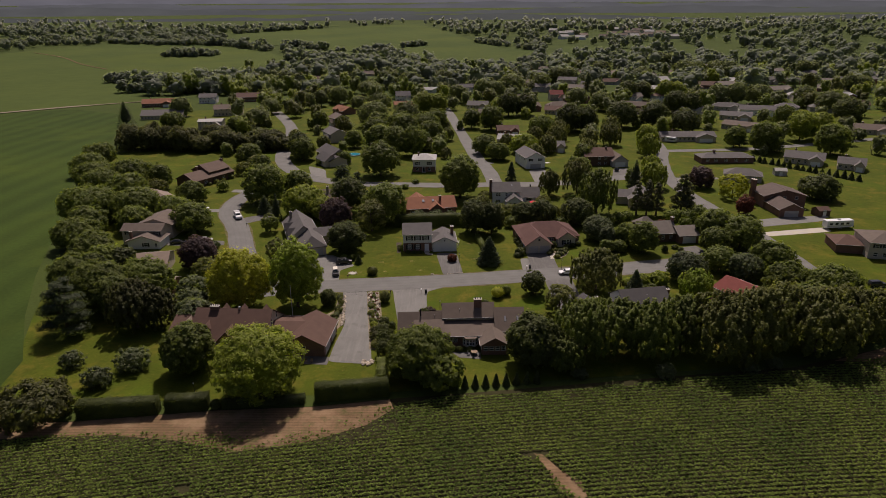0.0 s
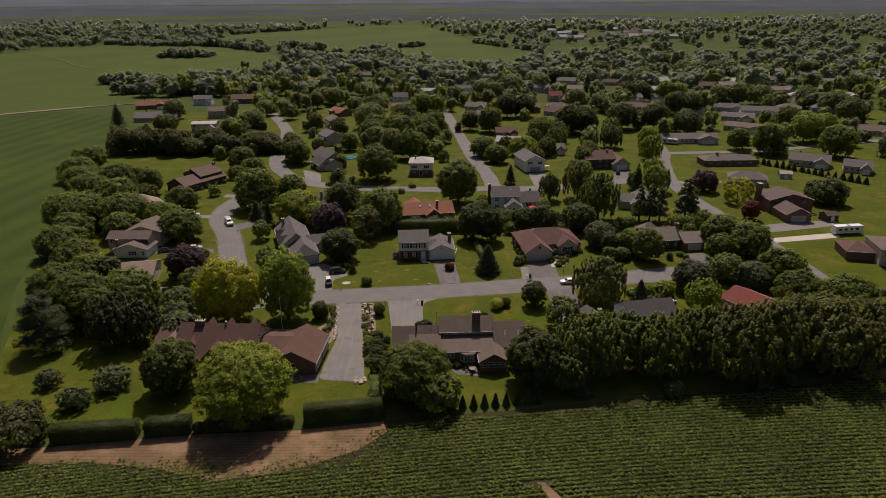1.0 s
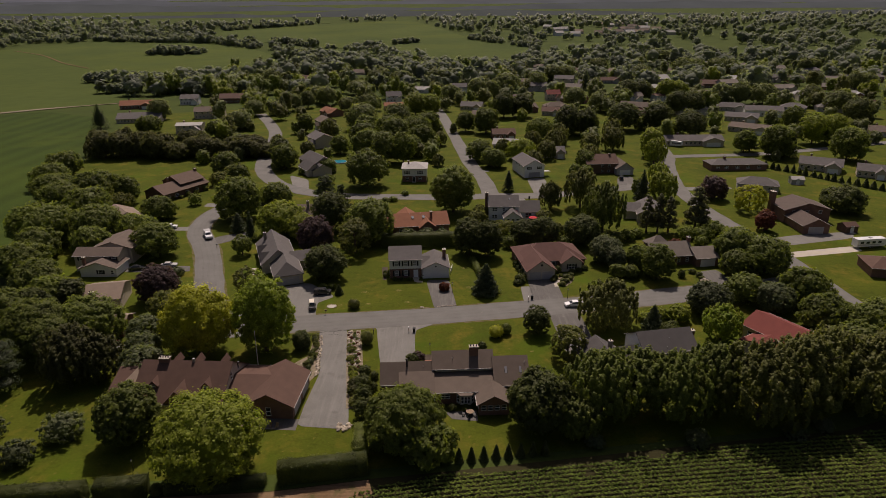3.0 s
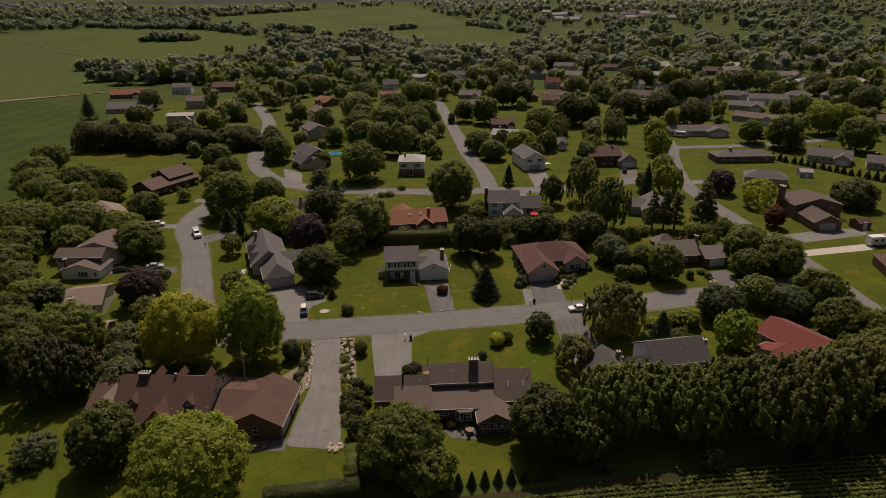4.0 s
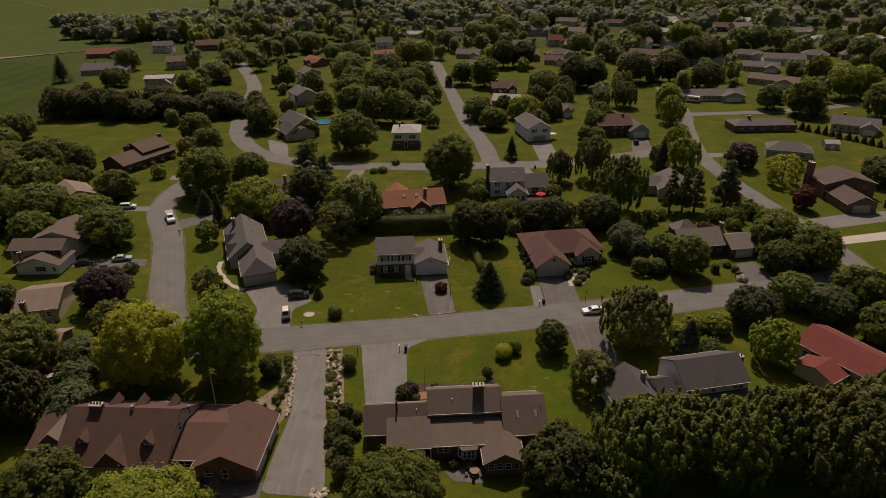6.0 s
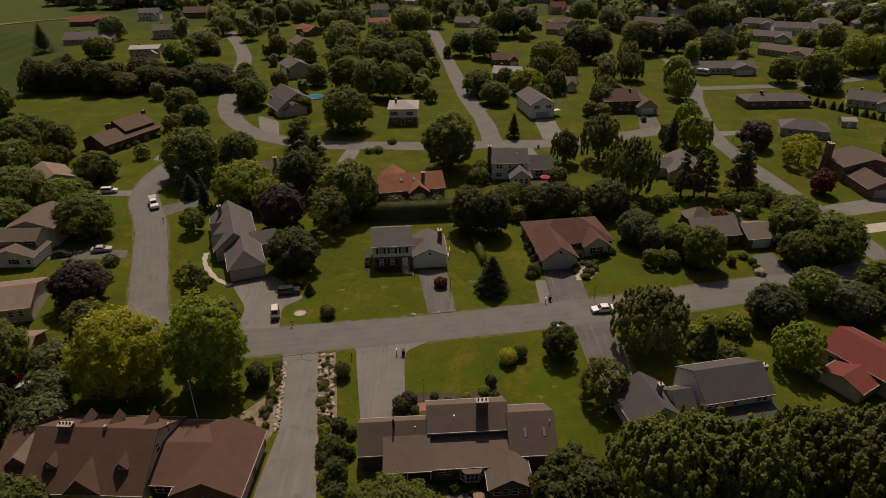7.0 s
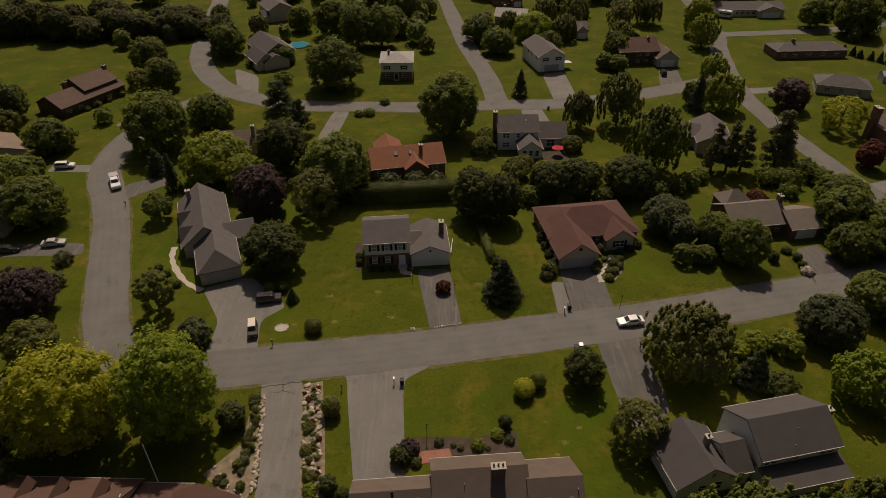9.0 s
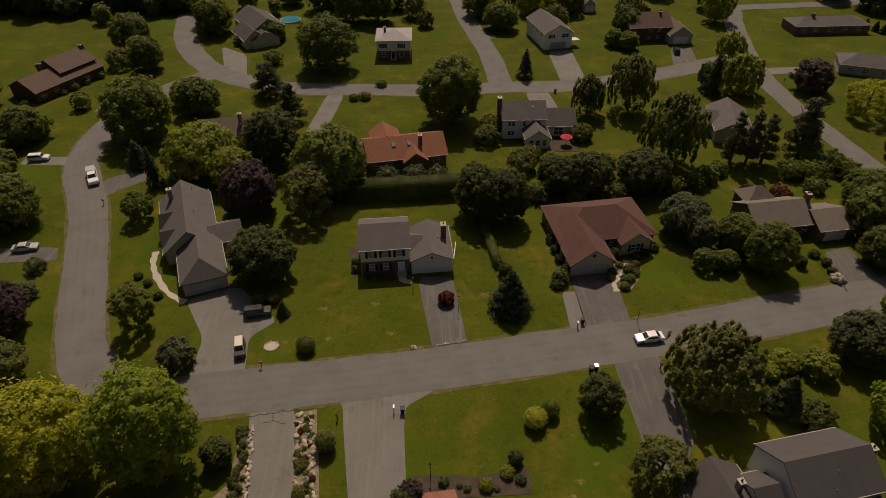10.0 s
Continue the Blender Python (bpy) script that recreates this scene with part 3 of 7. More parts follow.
def garage_door(h, x, y, w, ht, side="s", material=None):
    d = child("garage_door", panelled("garage_door", w, ht, max(2, int(w / 0.8)), 4, 0.05, 0.06, 0.02, material or TRIM), h)
    d.matrix_local = pose(x, y, 0.02 + ht / 2, 0, 0, TURN[side])


def front_door(h, x, y, side="s", material=None):
    d = child("door", panelled("door", 1.0, 2.1, 2, 2, 0.05, 0.1, 0.02, material or DARKTRIM), h)
    d.matrix_local = pose(x, y, 1.2, 0, 0, TURN[side])
    bm = tube(bmesh.new(), (0.42, -0.13, -0.1), (0.42, -0.05, -0.1), 0.04, 0.03, 8)
    part("door_knob", bm, METAL, d)
    bm = bmesh.new()
    prism(bm, [(-0.65, -1.05), (-0.5, -1.05), (-0.5, 1.05), (0.5, 1.05), (0.5, -1.05), (0.65, -1.05), (0.65, 1.2), (-0.65, 1.2)], "y", -0.06, 0.02)
    part("door_frame", bm, TRIM, h).matrix_local = pose(x, y, 1.2, 0, 0, TURN[side])
    part("step", box(bmesh.new(), x - 0.9, x + 0.9, y - 1.1, y, 0, 0.15) if side == "s" else box(bmesh.new(), x - 0.9, x + 0.9, y - 0.5, y + 0.5, 0, 0.15), CONCRETE, h)


def dormer(h, x, y0, y1, z0, w, ze, zr, wall, roof, side="s"):
    """A small gabled dormer whose front stands at y0 and whose ridge runs back to y1."""
    bm = prism(bmesh.new(), [(x - w / 2, z0), (x + w / 2, z0), (x + w / 2, ze), (x, zr - 0.01), (x - w / 2, ze)], "y", min(y0, y1), max(y0, y1))
    d = part("dormer", bm, wall, h)
    bm = gable_roof(bmesh.new(), x - w / 2, x + w / 2, min(y0, y1), max(y0, y1), ze, zr, "y", 0.2, 0.1)
    part("dormer_roof", bm, roof, d)
    if w < 3:
        win = window(d, x, y0, (z0 + ze) / 2 + 0.25, w * 0.5, max(0.7, (ze - z0) * 0.7), side, name="dormer_window")


def skylight(h, x, y, z, w, l, tilt):
    bm = box(bmesh.new(), -w / 2, w / 2, -l / 2, l / 2, 0, 0.12, 0.02)
    s = part("skylight", bm, DARKTRIM, h)
    s.matrix_local = pose(x, y, z, tilt)
    part("pane", box(bmesh.new(), -w / 2 + 0.08, w / 2 - 0.08, -l / 2 + 0.08, l / 2 - 0.08, 0.123, 0.14), SKYGLASS, s)


def vent_pipe(h, x, y, z):
    part("vent_pipe", tube(bmesh.new(), (x, y, z - 0.3), (x, y, z + 0.35), 0.06, 0.06, 8), METAL, h)


def house(label, x, y, rot=0.0):
    return thing("house", label, "house", pose(x, y, 0, 0, 0, rot))


# white two-storey house with a garage wing
h = house("white two-storey house with grey roof, black shutters and garage wing", -7.4, 30.6, 4.0)
wing(h, 0, 8.8, 0, 9.4, 5.4, 7.6, "x", W_WHITE, R_GREY, o=0.25)
part("brick_front", box(bmesh.new(), 0.05, 8.75, -0.1, 0.0, 0, 2.7), W_BRICK, h, "brown brick facing of the ground floor")
for x in (1.9, 4.4, 6.9):
    window(h, x, 0, 4.3, 1.1, 1.45, "s", True, 0, None, PALE_GLASS)
for x in (1.9, 4.4):
    window(h, x, -0.1, 1.5, 1.1, 1.6, "s", True, 0, None, PALE_GLASS)
front_door(h, 7.2, -0.1, "s", P_WHITE)
for y in (2.2, 6.2):
    window(h, 0, y, 4.2, 0.9, 1.2, "w"), window(h, 0, y, 1.5, 0.9, 1.2, "w")
wing(h, 9.0, 16.4, -0.9, 9.2, 2.9, 4.6, "y", W_WHITE, R_GREY, o=0.25)
wing(h, 8.2, 11, 2.0, 7.4, 3.0, 4.4, "x", W_WHITE, R_GREY, fascia=False)
chimney(h, 15.4, 5.6, 0.9, 1.2, 2.5, 6.0, W_BRICK, 1)
part("louvre", box(bmesh.new(), 12.5, 12.9, -0.96, -0.9, 3.3, 3.7), BLACK, h)
vent_pipe(h, 14.2, 4.2, 4.2)
part("front_path", prism(bmesh.new(), [(6.5, -1.2), (7.9, -1.2), (8.0, -2.4), (9.0, -2.6), (9.0, -3.6), (7.4, -3.4), (6.6, -2.6)], "z", -0.1, 0.06), CONCRETE, h)
part("side_rail", prism(bmesh.new(), [(16.9, 1.6), (17.0, 1.6), (17.9, 6.6), (17.8, 6.6)], "z", 0.0, 1.0), TRIM, h, "white side railing")

# brick ranch house with a hipped maroon roof
h = house("tan brick ranch house with hipped maroon shingle roof and double garage", 30.4, 28.7, 7.7)
wing(h, 0, 18.4, 6.6, 18.4, 2.75, 5.9, "x", W_BRICK, R_MAROON, "hip", 0.5, trim=W_DARK)
wing(h, 0, 7.7, 0, 12.2, 2.75, 5.5, "y", W_CREAM, R_MAROON, trim=W_DARK)
wing(h, 11.2, 16.8, 4.4, 12.0, 2.75, 4.7, "y", W_CREAM, R_MAROON, trim=W_DARK)
for x in (2.1, 5.6):
    garage_door(h, x, 0, 3.0, 2.25, "s", W_GREY)
part("louvre", tube(bmesh.new(), (3.85, -0.06, 4.2), (3.85, 0.0, 4.2), 0.35, 0.35, 12), BLACK, h)
window(h, 13.9, 4.4, 1.5, 1.9, 1.5, "s", True)
for x in (8.6, 9.9):
    window(h, x, 6.6, 1.5, 0.9, 1.4)
front_door(h, 9.2, 6.6)
for y in (4, 8, 14):
    window(h, 0, y, 1.5, 0.9, 1.2, "w")

# grey house with a long ridge at the corner
h = house("grey-roofed house with cream gables and attached garage", -34.3, 26.7, 20.0)
wing(h, -3.7, 3.7, 0, 12.5, 2.8, 5.5, "y", W_CREAM, R_GREY, "hip", 0.35, inset=0.75)
wing(h, -6.0, 3.3, 10.2, 28.8, 2.9, 6.6, "y", W_CREAM, R_GREY)
wing(h, 2.5, 7.8, 10.4, 16.6, 2.7, 4.4, "x", W_CREAM, R_GREY)
wing(h, -6.05, -1.2, 12.0, 16.0, 2.8, 5.0, "x", W_CREAM, R_GREY, fascia=False, o=0.3)
wing(h, -6.05, -1.2, 18.5, 22.0, 2.8, 4.9, "x", W_CREAM, R_GREY, fascia=False, o=0.3)
garage_door(h, 0, 0, 5.4, 2.3, "s", W_GREY)

chimney(h, -3.6, 25.6, 0.9, 0.9, 3, 7.0, W_STONE, 1)
vent_pipe(h, 0.5, 26.0, 6.0), vent_pipe(h, 0.3, 18.0, 6.0)
for y in (13, 20, 26):
    window(h, -6.0, y, 1.5, 1.0, 1.3, "w"), window(h, 3.3, y + 5, 1.5, 1.0, 1.3, "e")

# taupe split-level house, seen from its garden side
h = house("taupe-roofed brick house with bay window and garden room", 9.0, -24.0, 3.0)
wing(h, -13.4, -3.4, -1.8, 4.9, 3.1, 5.6, "x", W_BRICK, R_TAUPE)
wing(h, -3.4, 7.8, 0.0, 6.0, 5.0, 6.95, "x", W_CREAM, R_TAUPE)
wing(h, 8.2, 14.4, -3.4, 6.2, 3.1, 6.3, "x", W_BRICK, R_TAUPE)
part("wall", box(bmesh.new(), -3.3, 8.1, -4.7, 0.0, -0.2, 2.75), W_BRICK, h)
shed_roof(h, -3.4, 8.2, -5.2, 0.0, 2.72, 4.0, R_TAUPE)
shed_roof(h, -10.2, -3.4, -5.4, -0.3, 2.72, 4.5, R_TAUPE, 0.14, 3)
wing(h, 4.4, 9.9, -8.6, -3.8, 2.5, 4.1, "y", W_BRICK, R_TAUPE)
for k in range(4):
    window(h, 5.25 + 1.25 * k, -8.6, 1.6, 0.95, 1.1)
for y in (-7.6, -6.3):
    window(h, 4.4, y, 1.6, 0.95, 1.1, "w")
bm = prism(bmesh.new(), [(0.5, -4.9), (1.3, -5.9), (3.1, -5.9), (3.9, -4.9)], "z", 0.5, 2.6)
bay = part("bay", bm, W_CREAM, h, "cream bay with white windows")
bm = prism(bmesh.new(), [(0.2, -4.5), (1.1, -6.2), (3.3, -6.2), (4.2, -4.5)], "z", 2.62, 2.76)
part("bay_roof", bm, R_TAUPE, bay)
for x in (1.6, 2.2, 2.8):
    window(bay, x, -5.9, 1.6, 0.55, 1.4, name="bay_window")
for s, x in ((-1, 0.88), (1, 3.52)):
    win = window(bay, x, -5.42, 1.6, 0.7, 1.4, name="bay_window")
    win.matrix_local = pose(x, -5.42, 1.6, 0, 0, s * 51)
window(h, -1.6, -4.7, 1.7, 1.9, 1.0)
for x in (-1.4, 2.0, 5.6, 6.8):
    window(h, x, 0.0, 4.6, 0.95, 0.6)
window(h, -6.0, -1.8, 1.4, 1.8, 1.9, "s", False, 0, DARKTRIM)
chimney(h, 4.4, 2.2, 1.7, 0.9, 4, 8.2, W_BRICK, 3)
part("stove_pipe", tube(bmesh.new(), (-8.6, 0.8, 4.3), (-8.6, 0.8, 6.8), 0.17, 0.17, 10), BLACK, h)
for x, y in ((10.3, -1.0), (13.1, -1.0)):
    skylight(h, x, y, 4.72, 0.6, 1.5, 33)
for x, y, z in ((0.2, 1.4, 6.1), (-5.5, 0.6, 5.0), (14.0, 0.0, 5.6)):
    vent_pipe(h, x, y, z)
front_door(h, 2, 6.0, "n")

# brown-roofed house with dormers and a gabled garage
h = house("long brown-roofed brick house with dormers and gabled garage", -33.0, -24.0, -3.0)
wing(h, -16.0, 0.5, -8.7, 5.2, 3.0, 7.6, "x", W_CREAM, R_BROWN)
wing(h, -22.0, -15.8, -5.4, 5.4, 2.7, 4.8, "x", W_BRICK, R_BROWN)
wing(h, 0.3, 7.2, -6.8, 4.8, 2.75, 4.4, "x", W_BRICK, R_BROWN)
wing(h, 4.6, 13.6, -8.4, 3.2, 2.75, 5.1, "y", W_BRICK, R_BROWN)
dormer(h, -7.4, -9.0, -3.4, 2.9, 4.9, 3.0, 5.6, W_BRICK, R_BROWN)
for x in (-12.7, -2.8):
    dormer(h, x, -6.4, -3.0, 4.2, 1.6, 5.1, 6.0, W_BRICK, R_BROWN)
dormer(h, -18.8, -4.8, 0.0, 2.7, 3.4, 3.3, 4.9, W_BRICK, R_TAN)
for x in (-11.6, -7.4, -2.3):
    dormer(h, x, 3.0, -1.0, 4.4, 1.0, 5.7, 6.6, W_BRICK, R_BROWN, "n")
chimney(h, -12.2, -1.8, 1.9, 0.9, 4, 8.2, W_BRICK, 4)
# Thin dark slab on the roof slope just below the chimney.
part("dark_roof_panel", prism(bmesh.new(), [(-5.6, 4.95), (-2.3, 7.15), (-2.3, 7.35), (-5.6, 5.15)], "x", -12.9, -11.6), R_DARK, h)
part("roof_fan", tube(bmesh.new(), (-6.6, -1.8, 7.3), (-6.6, -1.8, 8.2), 0.35, 0.25, 10), METAL, h)
window(h, 9.1, -8.4, 1.5, 0.9, 1.7, "s"), window(h, 6.6, -8.4, 1.5, 1.1, 1.1)
window(h, 2.4, -6.8, 1.5, 2.2, 1.2), window(h, 0.5, -2.5, 5.0, 0.9, 1.4, "e"), window(h, 0.5, 1.0, 5.2, 0.9, 1.4, "e")
window(h, -2.5, -8.7, 1.5, 1.8, 1.3), window(h, -12.8, -8.7, 1.5, 1.8, 1.3)
for y in (-5.4, 0.2):
    garage_door(h, 13.6, y, 4.2, 2.3, "e", W_GREY)
deck = thing("garden_deck", "weathered grey timber deck behind the house", "deck", h.matrix_world @ pose(1.2, -10.6, 0))
for k in range(16):
    part("plank", box(bmesh.new(), -4.2, 4.2, -2.2 + k * 0.27, -2.2 + k * 0.27 + 0.25, 0.5, 0.56), WOOD, deck)
for x in (-4.1, 0, 4.1):
    part("post", box(bmesh.new(), x - 0.07, x + 0.07, -2.15, -2.01, -0.05, 1.4), WOOD, deck)
part("rail", box(bmesh.new(), -4.2, 4.2, -2.14, -2.02, 1.403, 1.48), WOOD, deck)
part("stair", prism(bmesh.new(), [(-1.5, -0.05), (0, -0.05), (0, 0.5), (-0.5, 0.5), (-0.5, 0.33), (-1, 0.33), (-1, 0.17), (-1.5, 0.17)], "y", -2.2, -0.8), WOOD, deck).matrix_local = pose(5.75, 0, 0, 0, 0, 180)

# dark-roofed grey house half behind the tree row
h = house("grey house with dark steep roof, white gable and side chimney", 46.6, -20.0, 10.5)
wing(h, 1.3, 12.8, 0.7, 9.4, 4.7, 7.4, "x", W_WHITE, R_DARK, o=0.25)
part("wall", box(bmesh.new(), 1.5, 12.6, -2.2, 0.7, -0.2, 2.2), W_WHITE, h)
shed_roof(h, 1.0, 13.0, -2.6, 0.7, 2.25, 3.15, R_DARK)
part("wall", box(bmesh.new(), 0.3, 1.3, 1.4, 6.4, -0.2, 2.9), W_WHITE, h)
part("flat_roof", box(bmesh.new(), 0.25, 1.3, 1.2, 6.6, 2.9, 3.08), R_DARK, h)
wing(h, -2.8, 0.2, 0.8, 6.8, 3.0, 5.2, "x", W_WHITE, R_DARK, o=0.3)
wing(h, -10.2, -1.8, 0.5, 8.3, 2.7, 5.6, "y", W_WHITE, R_DARK)
chimney(h, 13.5, 5.0, 1.3, 0.9, 0, 6.6, W_BRICK, 2)
for x in (2.1, 3.2, 6.4, 10.4, 11.5):
    window(h, x, 0.7, 3.95, 0.8, 0.9)
window(h, -6.6, 0.5, 1.4, 1.1, 1.3), window(h, -4.4, 0.5, 1.5, 1.1, 1.5), window(h, -5.6, 0.5, 3.9, 0.6, 0.7)
chimney(h, -4.6, 4.4, 0.7, 0.7, 3, 6.4, W_STONE, 1)
vent_pipe(h, 7.6, 3.2, 6.2), vent_pipe(h, 6.4, 1.5, 5.15)
window(h, -7.2, -1.5, 1.5, 0.9, 1.1), window(h, -4.4, -1.5, 1.5, 0.9, 1.1), garage_door(h, -6.0, 9.4, 4.8, 2.2, "n")

# red-roofed house
h = house("house with a bright red shingle roof among trees", 81.6, -6.2, 30.0)
wing(h, -4.8, 4.8, -7.5, 6.0, 3.2, 5.2, "y", W_CREAM, R_RED)
wing(h, -10.0, -4.8, -4.0, 2.5, 2.4, 3.4, "x", W_CREAM, R_RED)
for y in (-4, 0, 4):
    window(h, -4.8, y, 1.6, 1.1, 1.2, "w"), window(h, 4.8, y, 1.6, 1.1, 1.2, "e")
vent_pipe(h, 1.0, 2.0, 4.9), vent_pipe(h, 1.5, -3.0, 4.7)

# steep-roofed stone house
h = house("brown house with steep tan roof and lower garage wing", 67.6, 38.0, 7.3)
wing(h, 0, 12.0, 0, 9.0, 3.0, 5.6, "x", W_DARK, R_STONE)
wing(h, 11.9, 18.4, -2.2, 6.0, 2.7, 4.6, "x", W_BRICK, R_STONE)
wing(h, 3.0, 9.2, 8.4, 13.4, 2.8, 5.2, "x", W_DARK, R_STONE, "hip")
chimney(h, 12.3, 4.6, 0.8, 1.2, 0, 6.7, W_BRICK, 2)
for x in (2.4, 5.0, 7.6, 10.2):
    window(h, x, 0, 1.6, 0.9, 1.3)
garage_door(h, 15.4, -2.2, 4.4, 2.2)

# orange-roofed ranch house
h = house("ranch house with orange-brown roof, skylights and brick chimney", -8.3, 66.0, 10.5)
wing(h, 0, 17.8, 0, 11.0, 2.9, 5.6, "x", W_BRICK, R_ORANGE)
wing(h, 8.0, 13.0, -1.6, 6.0, 2.8, 4.7, "y", W_BRICK, R_ORANGE, fascia=False)
wing(h, -3.6, 0.1, 1.5, 9.5, 2.7, 4.7, "x", W_BRICK, R_ORANGE)
wing(h, 2.0, 8.5, 7.5, 14.5, 2.8, 5.0, "y", W_BRICK, R_ORANGE, fascia=False)
for x in (6.2, 9.8):
    skylight(h, x, 3.3, 4.75, 0.9, 1.3, 26)
chimney(h, 12.4, 3.4, 0.8, 1.0, 3, 6.4, W_BRICK, 1)
for x in (1.8, 4.8, 15.4):
    window(h, x, 0, 1.5, 1.4, 1.2)
for x in (5.3, 9.0, 13.5):
    vent_pipe(h, x, 5.0, 5.4)

# grey-white two-storey house with a garden room
h = house("pale grey two-storey house with dark roof, chimney and garden room", 23.4, 81.2, 1.0)
wing(h, 0, 10.4, 0, 8.8, 5.2, 7.8, "x", W_WHITE, R_GREY)
wing(h, 10.2, 18.0, 0.8, 8.6, 2.9, 5.6, "x", W_WHITE, R_GREY)
wing(h, 5.0, 10.6, -5.4, 0.0, 2.7, 4.7, "y", W_WHITE, R_GREY)
chimney(h, -0.5, 4.5, 1.0, 1.4, 0, 8.8, W_BRICK, 1)
for x in (1.6, 2.5, 5.2, 8.6):
    window(h, x, 0, 4.0, 0.85, 1.2)
for x in (1.6, 2.5):
    window(h, x, 0, 1.5, 0.85, 1.2)
for x in (6.2, 7.8, 9.4):
    window(h, x, -5.4, 1.5, 1.0, 1.5)
skylight(h, 7.4, 2.8, 6.95, 0.8, 1.1, 30)
window(h, 14.0, 0.8, 1.4, 2.2, 1.8)
pt = thing("patio", "brown paved patio behind the house", "patio", pose(37.5, 77.2, 0))
part("paving", box(bmesh.new(), -3.5, 3.5, -3, 3.8, 0.0, 0.08), MULCH, pt)
um = thing("garden_parasol", "open red garden parasol on a pole", "parasol", pose(38.4, 77.6, 0.08))
part("pole", tube(bmesh.new(), (0, 0, 0), (0, 0, 2.5), 0.03, 0.03), METAL, um)
bm = bmesh.new()
bmesh.ops.create_cone(bm, segments=10, radius1=1.5, radius2=0.06, depth=0.6, cap_ends=True)
part("canopy", bm, RED_CLOTH, um).matrix_local = pose(0, 0, 2.35)
part("base", tube(bmesh.new(), (0, 0, 0), (0, 0, 0.08), 0.3, 0.25, 12), BLACK, um)

# white two-storey house on the second street
h = house("white two-storey house with pale roof and brick ground floor", -10.2, 134.8, 0)
wing(h, 0, 10.4, 0, 11.0, 5.8, 7.6, "x", W_WHITE, R_PALE, "hip", 0.5)
part("brick_front", box(bmesh.new(), 0.05, 10.35, -0.12, 0, 0, 2.6), W_BRICK, h)
for x in (2.0, 7.6):
    window(h, x, 0, 4.1, 1.3, 1.3, "s", True), window(h, x, -0.12, 1.5, 1.3, 1.3)
front_door(h, 5, -0.12)
chimney(h, 2.5, 4.8, 0.7, 0.7, 6, 8.3, W_BRICK, 1)

# white garage-fronted house
h = house("white two-storey house with grey roof and built-in garage", 43.0, 140.3, 12.0)
wing(h, 0, 9.2, 0, 17.0, 5.2, 7.6, "y", W_WHITE, R_GREY)
garage_door(h, 4.6, 0, 5.2, 2.3, "s", W_GREY)
for x in (2.2, 6.8):
    window(h, x, 0, 4.2, 1.1, 1.2, "s", True)
for y in (3, 7, 11):
    window(h, 0, y, 4.2, 1.0, 1.2, "w")
part("awning", prism(bmesh.new(), [(0, 2.3), (3.4, 2.0), (3.4, 2.1), (0, 2.4)], "x", 9.2, 12.0), P_WHITE, h)

# brown house beyond it
h = house("brown split-level house with garage and dark drive", 77.0, 145.0, 4.0)
wing(h, -5, 9, 2, 14, 4.6, 7.6, "x", W_DARK, R_BROWN)
wing(h, 7.5, 15.0, -1.6, 12, 3.0, 5.6, "y", W_GREY, R_TAUPE)
garage_door(h, 11.2, -1.6, 4.8, 2.3)
chimney(h, 6.4, 7.0, 0.8, 0.8, 5, 7.9)
for x in (2, 5):
    window(h, x, 2, 3.6, 1.1, 1.2), window(h, x, 2, 1.2, 1.1, 1.0)

# long brick ranch house
h = house("long low brick ranch house with grey-brown roof", 129.4, 151.0, 1.5)
wing(h, 0, 25.6, 0, 9.2, 2.8, 4.5, "x", W_BRICK, R_GREY, "hip")
for x in (3, 7, 12, 17, 22):
    window(h, x, 0, 1.5, 1.6, 1.2)
chimney(h, 7.5, 4.6, 1.0, 1.0, 3.5, 5.6)

h = house("grey-roofed house with low hipped roof", 127.0, 118.5, -22.0)
wing(h, 0, 15.0, 0, 9.0, 2.8, 5.0, "x", W_GREY, R_GREY, "hip")
for x in (3, 7, 12):
    window(h, x, 0, 1.5, 1.5, 1.2)

# brick house with a tall chimney
h = house("brown brick two-storey house with tall chimney and garage", 124.5, 76.5, 0.0)
wing(h, 0, 15.5, 0, 11.0, 4.6, 6.8, "y", W_BRICK, R_UMBER)
wing(h, 0.5, 9.0, -11.5, 0.5, 2.8, 4.9, "y", W_BRICK, R_UMBER)
chimney(h, -0.6, 8.6, 1.4, 2.2, 0, 8.8, W_BRICK, 2)
garage_door(h, 4.7, -11.5, 5.0, 2.3, "s", W_GREY)
for x in (3, 7.5, 12):
    window(h, x, 0, 3.8, 1.2, 1.2)

# dark brown house by the field
h = house("dark brown house with stepped brown roof by the field", -101.2, 118.6, 62.0)
wing(h, -11, 11, -6, 5.0, 3.0, 5.6, "x", W_DARK, R_NUT, trim=W_DARK)
wing(h, -1.0, 10.5, -4.0, 6.5, 4.8, 7.4, "x", W_DARK, R_NUT, trim=W_DARK)
chimney(h, 11.0, 1.0, 0.9, 1.2, 3, 8.0), chimney(h, -2.5, 1.6, 0.8, 0.8, 4, 6.9)
for x in (-9, -5, 0, 5, 9):
    window(h, x, -6, 1.5, 1.4, 1.2)

